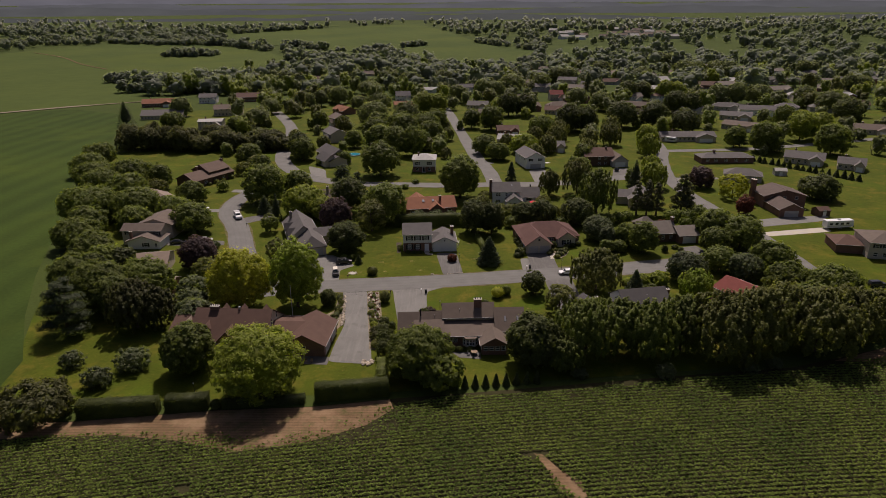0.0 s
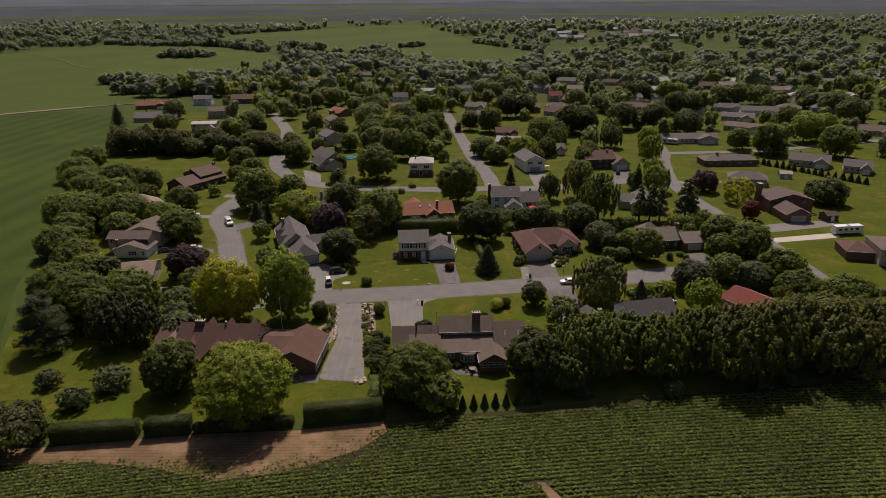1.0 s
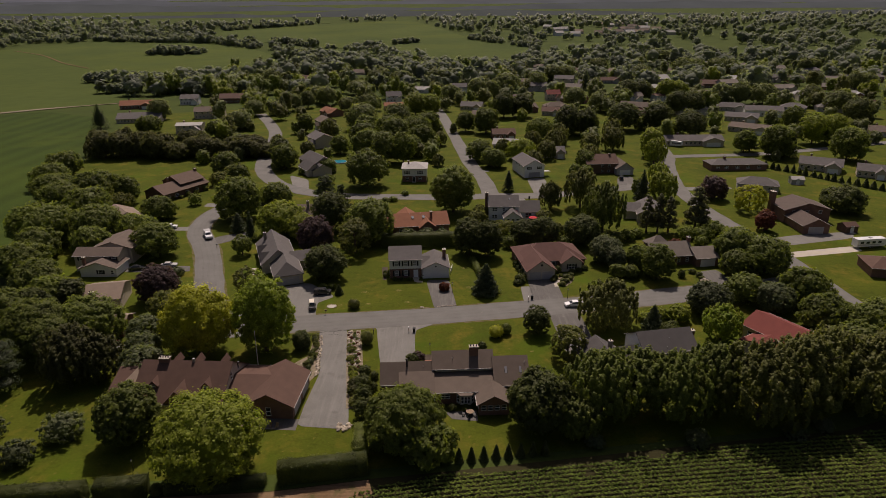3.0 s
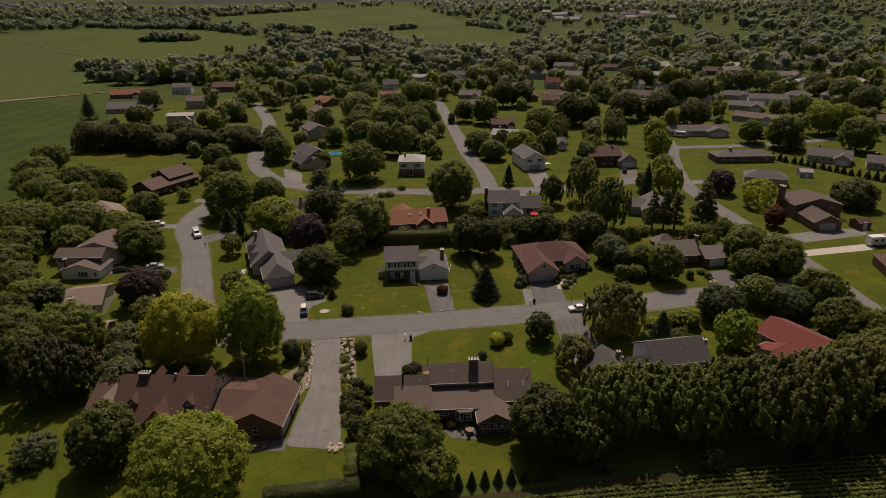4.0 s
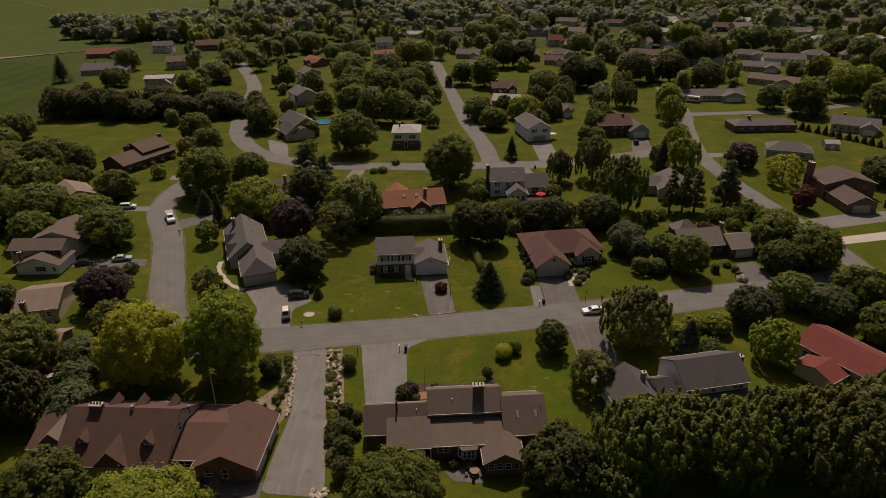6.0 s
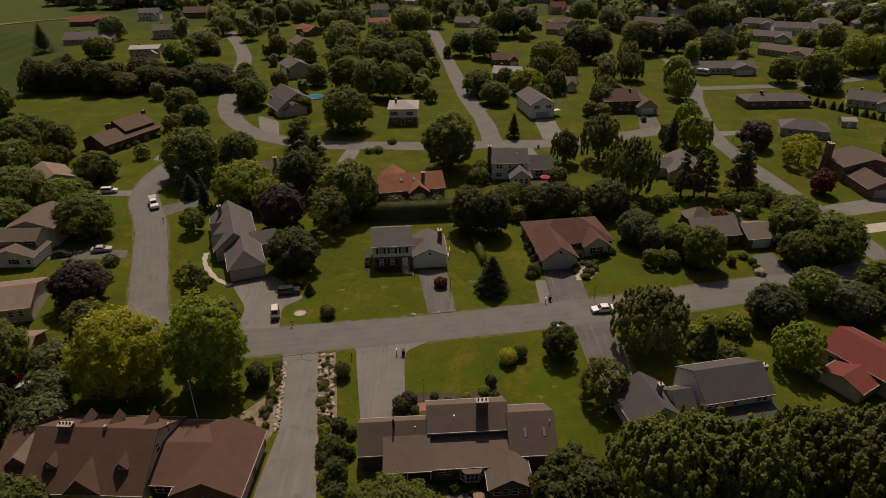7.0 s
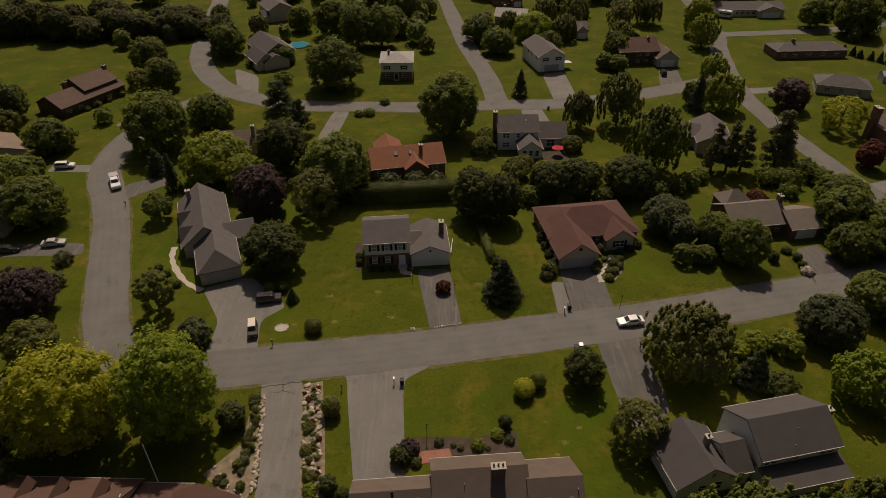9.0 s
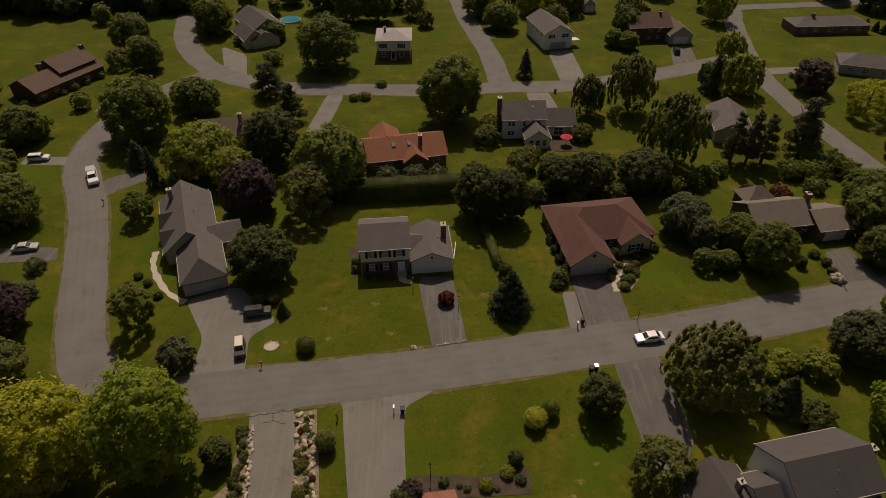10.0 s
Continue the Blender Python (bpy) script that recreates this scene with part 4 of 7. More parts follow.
# grey house with a pool
h = house("grey-roofed house with cream gables beside a round pool", -51.5, 160.0, -58.0)
wing(h, -9, 9, -5.5, 5.5, 4.2, 7.2, "x", W_CREAM, R_DARK, trim=TRIM)
wing(h, 1.0, 12.5, -9.5, -2.5, 3.0, 5.6, "x", W_CREAM, R_DARK, trim=TRIM)
wing(h, 7.5, 13.5, -7.5, 1.5, 2.8, 4.8, "x", W_CREAM, R_DARK, trim=TRIM)
for x in (0, 4, 8):
    window(h, x, -9, 1.5, 1.2, 1.2)
pool = thing("round_pool", "round garden pool with blue water and white rim", "pool", pose(-43.5, 173, 0))
part("rim", tube(bmesh.new(), (0, 0, 0), (0, 0, 0.5), 3.7, 3.7, 28), W_GREY, pool)
part("water", tube(bmesh.new(), (0, 0, 0.503), (0, 0, 0.52), 3.5, 3.5, 28), POOL, pool, "clear blue water")

# houses west of the corner street
h = house("cream house with taupe roofs and lower front gable", -98.6, 34.0, 0)
wing(h, 1.0, 13.6, 3.0, 9.0, 4.8, 6.2, "x", W_CREAM, R_TAUPE)
wing(h, 3.4, 14.4, 9.0, 20.0, 4.8, 6.6, "y", W_CREAM, R_TAUPE)
wing(h, 4.5, 14.5, -1.2, 6.0, 2.6, 4.3, "y", W_WHITE, R_TAUPE)
chimney(h, 5.2, 0.4, 0.7, 0.8, 0, 5.2, W_BRICK, 1)
for x in (3, 12.2):
    window(h, x, 3.0, 3.9, 1.2, 1.1, "s", True)
window(h, 10.2, -1.2, 1.5, 1.3, 1.2, "s", True), window(h, 13.4, -1.2, 1.4, 0.8, 1.2)
h = house("cream house with pale tan roof among trees", -104.5, 79.5, -48.0)
wing(h, -6.5, 6.5, -5, 5, 3.6, 5.8, "x", W_CREAM, R_TAN)
wing(h, -3, 6.0, -8.5, -4, 2.6, 3.6, "x", W_WHITE, R_TAN)
for x in (-4, 0, 4):
    window(h, x, -5, 2.8, 1.2, 1.2)
h = house("low cream house with tan gabled roof and brick chimney", -81.0, 10.1, 12.0)
wing(h, 0, 8.4, 0, 11.0, 3.3, 5.2, "x", W_CREAM, R_TAN)
chimney(h, 2.6, -0.5, 1.0, 0.9, 0, 5.6)
for x in (4.8, 6.6):
    window(h, x, 0, 2.0, 1.0, 1.2)
h = house("small outbuilding with a tan gabled roof", -72.0, -2.5, 5.0)
wing(h, 0, 6.4, 0, 6.8, 2.5, 3.8, "x", W_BRICK, R_TAN)
window(h, 3, 0, 1.4, 1.2, 1.0)
h = house("grey-roofed house hidden by trees with a tall chimney", -48.8, 79.0, 8.0)
wing(h, 0, 12.0, 0, 9.5, 2.8, 5.2, "x", W_CREAM, R_TAUPE)
chimney(h, 9.0, 3.2, 0.9, 1.0, 3, 6.8, W_STONE, 1)
h = house("grey-roofed house with cream walls behind pines", 74.5, 77.5, -12.0)
wing(h, 0, 8.5, 0, 14.0, 3.2, 5.6, "y", W_CREAM, R_GREY)
wing(h, -4.5, 1.0, 4.0, 12.0, 3.0, 4.8, "x", W_CREAM, R_GREY)
window(h, 4.2, 0, 1.6, 2.0, 1.3)

# house beside the camper
h = house("brick house with cream upper storey and hipped brown roof", 124.5, 29.0, -12.0)
wing(h, 0, 8.0, 0.5, 10, 2.7, 4.4, "x", W_BRICK, R_BROWN, "hip")
wing(h, 7.5, 21.0, -3, 9, 5.0, 7.0, "x", W_CREAM, R_TAUPE, "hip")
for x in (9.5, 12, 17):
    window(h, x, -3, 4.0, 1.2, 1.1, "s", True), window(h, x, -3, 1.4, 1.2, 1.2)
chimney(h, 17.0, -3.5, 1.8, 1.0, 0, 4.2)

# further houses
def plain_house(label, x, y, rot, w, d, ze, zr, wall, roof, style="gable"):
    h = house(label, x, y, rot)
    wing(h, -w / 2, w / 2, -d / 2, d / 2, ze, zr, "x", wall, roof, style)
    wing(h, w * 0.12, w * 0.46, -d * 0.78, 0, min(ze, 2.9), min(zr, 5.0) - 0.3, "y", wall, roof)
    chimney(h, -w * 0.25, d * 0.12, 0.8, 0.8, ze, zr + 0.9, None, 1)
    n = max(2, int(w / 3.5))
    for k in range(n):
        window(h, -w / 2 + (k + 0.5) * w * 0.62 / n, -d / 2, 1.5, 1.2, 1.2)
        if ze > 4:
            window(h, -w / 2 + (k + 0.5) * w * 0.9 / n, -d / 2, 4.1, 1.2, 1.2)
        window(h, -w / 2 + (k + 0.5) * w * 0.9 / n, d / 2, 1.5, 1.2, 1.2, "n")
    garage_door(h, w * 0.29, -d * 0.78, w * 0.24, 2.2)
    return h


plain_house("grey two-storey house far down the street", -67, 270, -60, 12, 10, 5, 7.4, W_CREAM, R_TAUPE)
plain_house("house with a red-brown roof far down the street", -72, 322, -50, 16, 10, 3, 5.4, W_BRICK, R_ORANGE)
plain_house("grey house with cream walls far down the street", -60, 214, -60, 14, 10, 5, 7.4, W_CREAM, R_GREY)
plain_house("low house with a wide grey roof", -198, 301, 10, 28, 14, 3, 6, W_CREAM, R_GREY)
plain_house("brown-roofed house near the woods", -156, 316, 12, 20, 11, 5, 7.5, W_CREAM, R_TAUPE)
plain_house("house with a long red roof by the lane", -229, 364, 14, 24, 11, 3, 6, W_BRICK, R_ORANGE)
plain_house("large farm building with brown roof", -172, 500, 20, 34, 16, 5, 10, W_BRICK, R_TAUPE)
plain_house("long low brown building", -158, 395, 8, 33, 12, 4, 7, W_BRICK, R_BROWN)
plain_house("white house with grey roof at the field's edge", -196, 385, 8, 14, 10, 5, 7.5, W_WHITE, R_GREY)
plain_house("flat-roofed pale house behind the woods", -148, 258, 8, 15, 11, 5, 6, W_CREAM, R_PALE)
plain_house("white house far off between trees", -33, 392, 10, 12, 9, 5, 8, W_WHITE, R_GREY)
plain_house("low house with reddish roof far off", -30, 350, 10, 14, 9, 3, 5, W_CREAM, R_ORANGE)
plain_house("white two-storey house at the end of the street", 22, 450, 0, 13, 9, 5.4, 8, W_WHITE, R_GREY)
plain_house("low grey-roofed house with hipped gables", 29, 346, -12, 16, 11, 3, 5.6, W_CREAM, R_GREY)
plain_house("low house with a brown roof", 35, 304, -10, 15, 10, 3, 5.2, W_BRICK, R_TAUPE)
plain_house("brick house with brown roof on the far street", 42, 234, 4, 13, 9, 3, 5.2, W_BRICK, R_BROWN)
plain_house("grey house with pale roof on the far street", 41, 204, -14, 13, 10, 3, 5.2, W_CREAM, R_PALE)
plain_house("house with a bright orange gable", 97, 396, 5, 11, 9, 5, 8, W_CREAM, R_RED)
plain_house("low house with brown roof and white awning", 83, 318, -10, 12, 10, 3, 5.4, W_CREAM, R_BROWN)
plain_house("large grey house near the far field", 106, 590, 6, 24, 12, 5, 9, W_CREAM, R_GREY)
plain_house("grey-roofed house far off among trees", 133, 303, -20, 21, 11, 3, 5.6, W_CREAM, R_TAUPE)
plain_house("grey house far off among trees", 144, 482, -12, 17, 11, 4, 7, W_GREY, R_GREY)
plain_house("pale-roofed house far off among trees", 222, 520, 20, 22, 12, 4, 7.5, W_CREAM, R_PALE)
plain_house("brown house far off among trees", 257, 474, -10, 20, 12, 4, 7, W_BRICK, R_BROWN)
plain_house("low grey house on the cross street", 204, 288, -25, 20, 11, 3, 5.2, W_CREAM, R_GREY)
plain_house("white house with grey roof up the hill", 228, 309, -18, 24, 11, 4, 6.5, W_WHITE, R_GREY)
plain_house("long grey ranch house beyond the cross street", 192, 246, -42, 25, 11, 3, 5, W_CREAM, R_TAUPE)
plain_house("white house on the skyline side", 455, 640, 0, 22, 12, 6, 10, W_WHITE, R_GREY)
plain_house("grey-roofed cream house far off on the slope", 410, 530, 12, 22, 12, 3, 6, W_CREAM, R_GREY)
plain_house("pale house far off on the slope", 470, 570, 5, 22, 12, 4, 7, W_WHITE, R_GREY)
plain_house("small grey garage building", 62, 184, 0, 12, 8, 3, 5, W_CREAM, R_GREY)
plain_house("two-storey house far beyond the woods", -88, 600, 10, 17, 11, 5, 8, W_CREAM, R_TAUPE)
plain_house("cream house far beyond the woods", -114, 548, 6, 18, 11, 4, 7.5, W_CREAM, R_GREY)
plain_house("pale house far down the street", -12, 452, 0, 20, 9, 3, 5, W_WHITE, R_PALE)
plain_house("long low grey ranch house with porch", 143, 212, 0, 31, 10, 2.9, 5.0, W_CREAM, R_GREY)
plain_house("long grey-roofed house beyond the lawn", 180, 153, -30, 17, 10, 3, 5.4, W_CREAM, R_GREY)
plain_house("grey-roofed annexe beyond the lawn", 195, 140, -30, 11, 9, 3, 5.2, W_CREAM, R_GREY)
plain_house("tan house far off among the trees", 198, 604, 8, 20, 12, 4, 7, W_CREAM, R_TAN)
plain_house("house with a brown roof far off", -136, 545, 6, 16, 10, 4, 7, W_CREAM, R_BROWN)
plain_house("grey house among trees up the slope", 300, 380, -14, 20, 11, 4, 6.6, W_CREAM, R_GREY)
plain_house("brown house among trees up the slope", 330, 300, -30, 20, 11, 3, 5.5, W_BRICK, R_TAUPE)
plain_house("cream house behind the long ranch houses", 262, 232, -25, 20, 11, 3, 5.5, W_CREAM, R_TAUPE)
plain_house("grey house beyond the pines", 228, 120, -30, 22, 11, 3, 5.5, W_CREAM, R_GREY)
town = random.Random(5)
for k in range(58):   # streets of plain houses up the slope
    row, col = divmod(k, 10)
    y = 330 + 62 * row + town.uniform(-14, 14)
    x = 60 + 30 * row * 0.4 + 38 * col + town.uniform(-10, 10)
    h = house(town.choice(("low grey-roofed house up the slope", "cream house with brown roof up the slope", "pale house with hipped roof up the slope")), x, y, town.uniform(-35, 20))
    h.location.z = relief(x, y)
    w, d, ze = town.uniform(14, 22), town.uniform(9, 12), town.choice((3, 3, 5))
    wall, roof = town.choice((W_CREAM, W_WHITE, W_GREY, W_BRICK)), town.choice((R_GREY, R_TAUPE, R_PALE, R_STONE, R_BROWN))
    wing(h, -w / 2, w / 2, -d / 2, d / 2, ze, ze + 2.7, "x", wall, roof, town.choice(("gable", "hip")), fascia=False)
    wing(h, w * 0.1, w * 0.42, -d * 0.75, 0, 2.9, 4.7, "y", wall, roof, fascia=False)
    for q in range(4):
        window(h, -w / 2 + (q + 0.5) * w * 0.6 / 4, -d / 2, 1.5 if ze < 4 else 4.0, 1.2, 1.2)
for k in range(26):   # the small town far off
    x, y = town.uniform(230, 520), town.uniform(1150, 1500)
    hh = house("small pale house in a far-off town", x, y, town.uniform(-30, 30))
    hh.location.z = relief(x, y)
    wing(hh, -10, 10, -6, 6, 5, 9, "x", town.choice((W_CREAM, W_WHITE, W_GREY)), town.choice((R_TAN, R_PALE, R_TAUPE)), fascia=False)


# ---- plants ----
def leaf_mesh(name, pts, nrm, size, rng, material, extra=None, corners=4, up=0.4):
    """Folded leaves with three or four corners at pts that lie roughly across nrm; extra: a core (verts, faces)."""
    n = len(pts)
    nrm = nrm + rng.normal(0, 0.4, (n, 3)) + np.array((0, 0, up))
    nrm /= np.linalg.norm(nrm, axis=1, keepdims=True) + 1e-9
    u = np.cross(nrm, rng.normal(0, 1, (n, 3)))
    u /= np.linalg.norm(u, axis=1, keepdims=True) + 1e-9
    w = np.cross(nrm, u)
    s = size * rng.uniform(0.55, 1.35, (n, 1))
    if corners == 4:
        q = [pts - u * s, pts - w * s * 0.6 - nrm * s * 0.15, pts + u * s, pts + w * s * 0.6 - nrm * s * 0.15]
    else:
        q = [pts - u * s, pts + u * s * 0.8 - w * s * 0.8, pts + u * s * 0.8 + w * s * 0.8]
    q = np.stack(q, 1).reshape(-1, 3)
    loops = np.arange(corners * n)
    starts = np.arange(n) * corners
    if extra is not None:
        ev, ef = extra
        ef = ef + corners * n
        q, loops = np.concatenate([q, ev]), np.concatenate([loops, ef.ravel()])
        starts = np.concatenate([starts, corners * n + np.arange(len(ef)) * 3])
    me = bpy.data.meshes.new(name)
    me.vertices.add(len(q)), me.loops.add(len(loops)), me.polygons.add(len(starts))
    me.vertices.foreach_set("co", q.astype(np.float32).ravel())
    me.loops.foreach_set("vertex_index", loops.astype(np.int32))
    me.polygons.foreach_set("loop_start", starts.astype(np.int32))
    me.materials.append(material)
    me.update(calc_edges=True)
    return me


bm = bmesh.new()
bmesh.ops.create_icosphere(bm, subdivisions=2, radius=1.0)
ICO_V = np.array([v.co[:] for v in bm.verts])
ICO_F = np.array([[v.index for v in f.verts] for f in bm.faces])
bm.free()


bm = bmesh.new()
bmesh.ops.create_icosphere(bm, subdivisions=1, radius=1.0)
LOW_V = np.array([v.co[:] for v in bm.verts])
LOW_F = np.array([[v.index for v in f.verts] for f in bm.faces])
bm.free()


def sphere_dirs(rng, n):
    d = rng.normal(0, 1, (n, 3))
    return d / np.linalg.norm(d, axis=1, keepdims=True)


def blobs_crown(name, blobs, n, size, rng, material, core=0.66, corners=4, loose=1.12, heart_coat=0.33):
    """Leaf sprays over the outer sides of a cluster of ellipsoids (centre, radii); the first one is the heart."""
    centres, radii = np.array([c for c, _ in blobs]), np.array([r for _, r in blobs])
    heart = centres.mean(0) * np.array((1, 1, 0.9))
    spread = np.ptp(centres, axis=0) + 0.5
    areas = np.prod(radii, 1) ** (2 / 3)
    counts = (1.7 * n * areas / areas.sum()).astype(int)
    pts, nrm, cv, cf, base = [], [], [], [], 0
    for i, (c, r) in enumerate(blobs):
        k = counts[i] if i or len(blobs) < 8 else int(counts[i] * heart_coat)
        d = sphere_dirs(rng, k)
        out = (c - heart) / (np.linalg.norm(c - heart) + 1e-6)
        keep = (d @ out + 0.5 * d[:, 2] > -0.35) if i and len(blobs) > 8 else np.ones(k, bool)
        d = d[keep]
        p = c + d * r * rng.uniform(0.72, loose, (len(d), 1))
        near = np.flatnonzero((np.abs(centres - c) < radii + np.array(r) * 1.1).all(1))
        keep = np.ones(len(d), bool)
        for j in near:
            if j != i:
                keep &= (((p - centres[j]) / (radii[j] * 0.8)) ** 2).sum(1) > 1
        hull = (p - heart) / spread
        hull /= np.linalg.norm(hull, axis=1, keepdims=True) + 1e-6
        pts.append(p[keep]), nrm.append((0.5 * d + 0.7 * hull)[keep])
        v, f, grow = (ICO_V, ICO_F, core) if i == 0 or len(blobs) < 28 else (LOW_V, LOW_F, 0.7)
        cv.append(c + v * np.array(r) * grow * rng.uniform(0.85, 1.1, (len(v), 1))), cf.append(f + base)
        base += len(v)
    return leaf_mesh(name, np.concatenate(pts), np.concatenate(nrm), size, rng, material, (np.concatenate(cv), np.concatenate(cf)), corners)


def clumps(rng, R, H, low, count, size):
    """A heart and many small leaf clumps over an uneven egg from height low to H with radius R."""
    zc, rz = (low + H) / 2, (H - low) / 2
    out = [(np.array([0, 0, zc]), np.array([R * 0.72, R * 0.72, rz * 0.76]))]
    shift = rng.uniform(0, 50, 3)
    for k in range(count):
        f = 1 - (k + 0.5) / count * 1.82
        a = 2.39996 * k + rng.uniform(-0.35, 0.35)
        ring = math.sqrt(max(0, 1 - abs(f) ** (2 if f > 0 else 3)))
        d = np.array([math.cos(a) * ring, math.sin(a) * ring, f])
        lobe = 1 + 0.2 * noise.noise(Vector(d * 1.5 + shift)) + 0.12 * noise.noise(Vector(d * 3.7 + shift))
        r = R * size * rng.uniform(0.62, 1.4)
        out.append((np.array([0, 0, zc]) + d * np.array([R, R, rz]) * lobe * rng.uniform(0.8, 0.96), np.array([r, r, r * rng.uniform(0.62, 0.85)])))
    return out


def crown(style, R, H, material, seed, n, size, corners=4):
    rng = np.random.default_rng(seed)
    if style == "round":
        return blobs_crown("crown", clumps(rng, R * 0.94, H * 0.97, 0.04 * H, 280 if n > 6000 else 170 if n > 2500 else 80, 0.088 if n > 6000 else 0.115 if n > 2500 else 0.165), n, size, rng, material, 1.06, corners, 1.5)
    if style == "open":
        return blobs_crown("crown", clumps(rng, R, H, 0.06 * H, 80, 0.15)[1:], n, size, rng, material, 0.6, corners, 1.4)
    if style == "spray":   # rising branches, feathery top
        b = clumps(rng, R * 1.02, H * 0.95, 0.06 * H, 240 if n > 6000 else 120, 0.07 if n > 6000 else 0.105)
        b = b[:1] + [(c, r * np.array((0.66, 0.66, 2.7))) for c, r in b[1:]]
        for k in range(70):
            a, q = rng.uniform(0, 6.3), rng.uniform(0.05, 1.0)
            b.append((np.array([math.cos(a) * q * R * 0.9, math.sin(a) * q * R * 0.9, H * (0.93 - 0.5 * q * q) * rng.uniform(0.85, 1.0)]), np.array([0.06 * R, 0.06 * R, 0.22 * R]) * rng.uniform(0.7, 1.2)))
        return blobs_crown("crown", b, n, size, rng, material, 0.75, corners)
    if style == "cone":
        t = rng.uniform(0, 1, n) ** 0.6
        layer = np.floor((1 - t) * 11) / 11
        a = rng.uniform(0, 6.283, n)
        rad = R * (t ** 0.92 * 0.9 + 0.1 * ((1 - t) * 11 % 1)) * (1 + 0.16 * np.sin(a * 5 + layer * 40)) * rng.uniform(0.72, 1.06, n)
        pts = np.stack([np.cos(a) * rad, np.sin(a) * rad, H * (0.05 + 0.95 * (1 - t)) - 0.05 * rad], 1)
        nrm = np.stack([np.cos(a), np.sin(a), 0.5 + 0 * a], 1)
        cv = ICO_V.copy()
        k = (1 - cv[:, 2]) / 2
        cv = np.stack([cv[:, 0] * R * 0.75 * k, cv[:, 1] * R * 0.75 * k, H * (0.08 + 0.86 * (1 - k))], 1)
        return leaf_mesh("crown", pts, nrm, size, rng, material, (cv, ICO_F), corners)
    if style == "pine":
        b = []
        for k in range(20):
            f = (k + 0.5) / 20
            a = 2.4 * k
            rr = R * (1 - 0.75 * f) * rng.uniform(0.5, 0.8)
            b.append((np.array([math.cos(a) * rr, math.sin(a) * rr, H * (0.16 + 0.8 * f)]), np.array([R * (0.5 - 0.3 * f), R * (0.5 - 0.3 * f), H * 0.06])))
        return blobs_crown("crown", b, n, size, rng, material, 0.6, corners)
    if style == "ball":
        b = [(np.array([0, 0, H / 2]), np.array([R, R, H / 2]) * 0.93)]
        for k in range(26):
            d = sphere_dirs(rng, 1)[0]
            b.append((np.array([0, 0, H / 2]) + d * np.array([R, R, H / 2]) * 0.88, np.array([R, R, R]) * rng.uniform(0.08, 0.13)))
        return blobs_crown("crown", b, n, size, rng, material, 0.9, corners, 1.1, 1.0)
    if style == "egg":
        return blobs_crown("crown", clumps(rng, R, H, 0.0, 150, 0.11), n, size, rng, material, 1.05, corners, 1.3)
    if style == "bush":
        return blobs_crown("crown", clumps(rng, R, H, -0.05 * H, 60, 0.17), n, size, rng, material, 0.95, corners, 1.3)


def trunk_mesh(R, H, seed, bare=0.3):
    rng = random.Random(seed)
    bm = bmesh.new()
    r = 0.02 * H + 0.06
    tube(bm, (0, 0, -0.3), (0, 0, bare * H), r * 1.25, r * 0.9, 9)
    top = (rng.uniform(-0.3, 0.3), rng.uniform(-0.3, 0.3), 0.8 * H)
    tube(bm, (0, 0, bare * H), top, r * 0.9, r * 0.2, 7)
    for k in range(7):
        a, z = 2.4 * k + rng.uniform(-0.4, 0.4), H * (bare + 0.07 * k)
        tube(bm, (0, 0, z * 0.9), (math.cos(a) * R * 0.7, math.sin(a) * R * 0.7, min(0.9 * H, z + 0.25 * H)), r * 0.45, r * 0.12, 5)
    me = bpy.data.meshes.new("trunk")
    bm.to_mesh(me)
    bm.free()
    me.materials.append(BARK)
    return me


plants = {}
SIZES = {   # crown style, count of leaves and their size for a near, middle and far plant
    "round": ((10500, 0.2), (3900, 0.35), (1300, 0.58)), "open": ((4200, 0.21), (2600, 0.26), (1100, 0.45)), "spray": ((10500, 0.195), (3900, 0.32), (1300, 0.58)),
    "cone": ((6500, 0.2), (2600, 0.26), (900, 0.45)), "pine": ((4500, 0.2), (3000, 0.24), (1000, 0.5)), "ball": ((3600, 0.11), (1200, 0.13), (300, 0.3)),
    "egg": ((6500, 0.15), (3000, 0.2), (1000, 0.4)),
    "bush": ((2400, 0.14), (1400, 0.17), (500, 0.35))}
turner = random.Random(3)


def plant(x, y, R, H, style="round", leaf=None, label="leafy green garden tree", category="tree", near=1, group="", name="tree", variants=3):
    """A tree or shrub: a trunk with limbs and a crown, from a few crowns of about its size."""
    leaf = leaf or L_MID
    if H > 1.5:
        y, H = y + 0.07 * H, (1.0 if H > 6 else 0.93) * H
    cls = min((1.3, 2.2, 3.5, 5.2, 7.5, 10.0), key=lambda c: abs(math.log(c / R)))
    tall = min((0.9, 1.3, 1.8, 2.4, 3.2, 4.2), key=lambda c: abs(math.log(c / (H / R))))
    key = (style, leaf.name, cls, tall, near, turner.randrange(variants))
    if key not in plants:
        n, s = SIZES[style][2 - near if near < 3 else 0]
        k = (cls / 5.2) ** 1.1
        n = int(n * min(1.7, max(0.3, k)))
        seed = len(plants) + 11
        plants[key] = (crown(style, cls, cls * tall, leaf, seed, n, s * (1 if near else 1.2) * (1.22 if near == 2 else 1), 3), trunk_mesh(cls, cls * tall, seed, 0.12 if style in ("cone", "bush", "ball") else 0.22))
    cm, tm = plants[key]
    ob = thing(name, label, category, pose(x, y, relief(x, y), 0, 0, turner.uniform(0, 360)) @ Matrix.Diagonal((R / cls, R / cls, H / cls / tall, 1)), group)
    child("trunk", tm, ob)
    child("crown", cm, ob)
    return ob


def many(rows, **kw):
    for x, y, R, H in rows:
        plant(x, y, R, H, **kw)


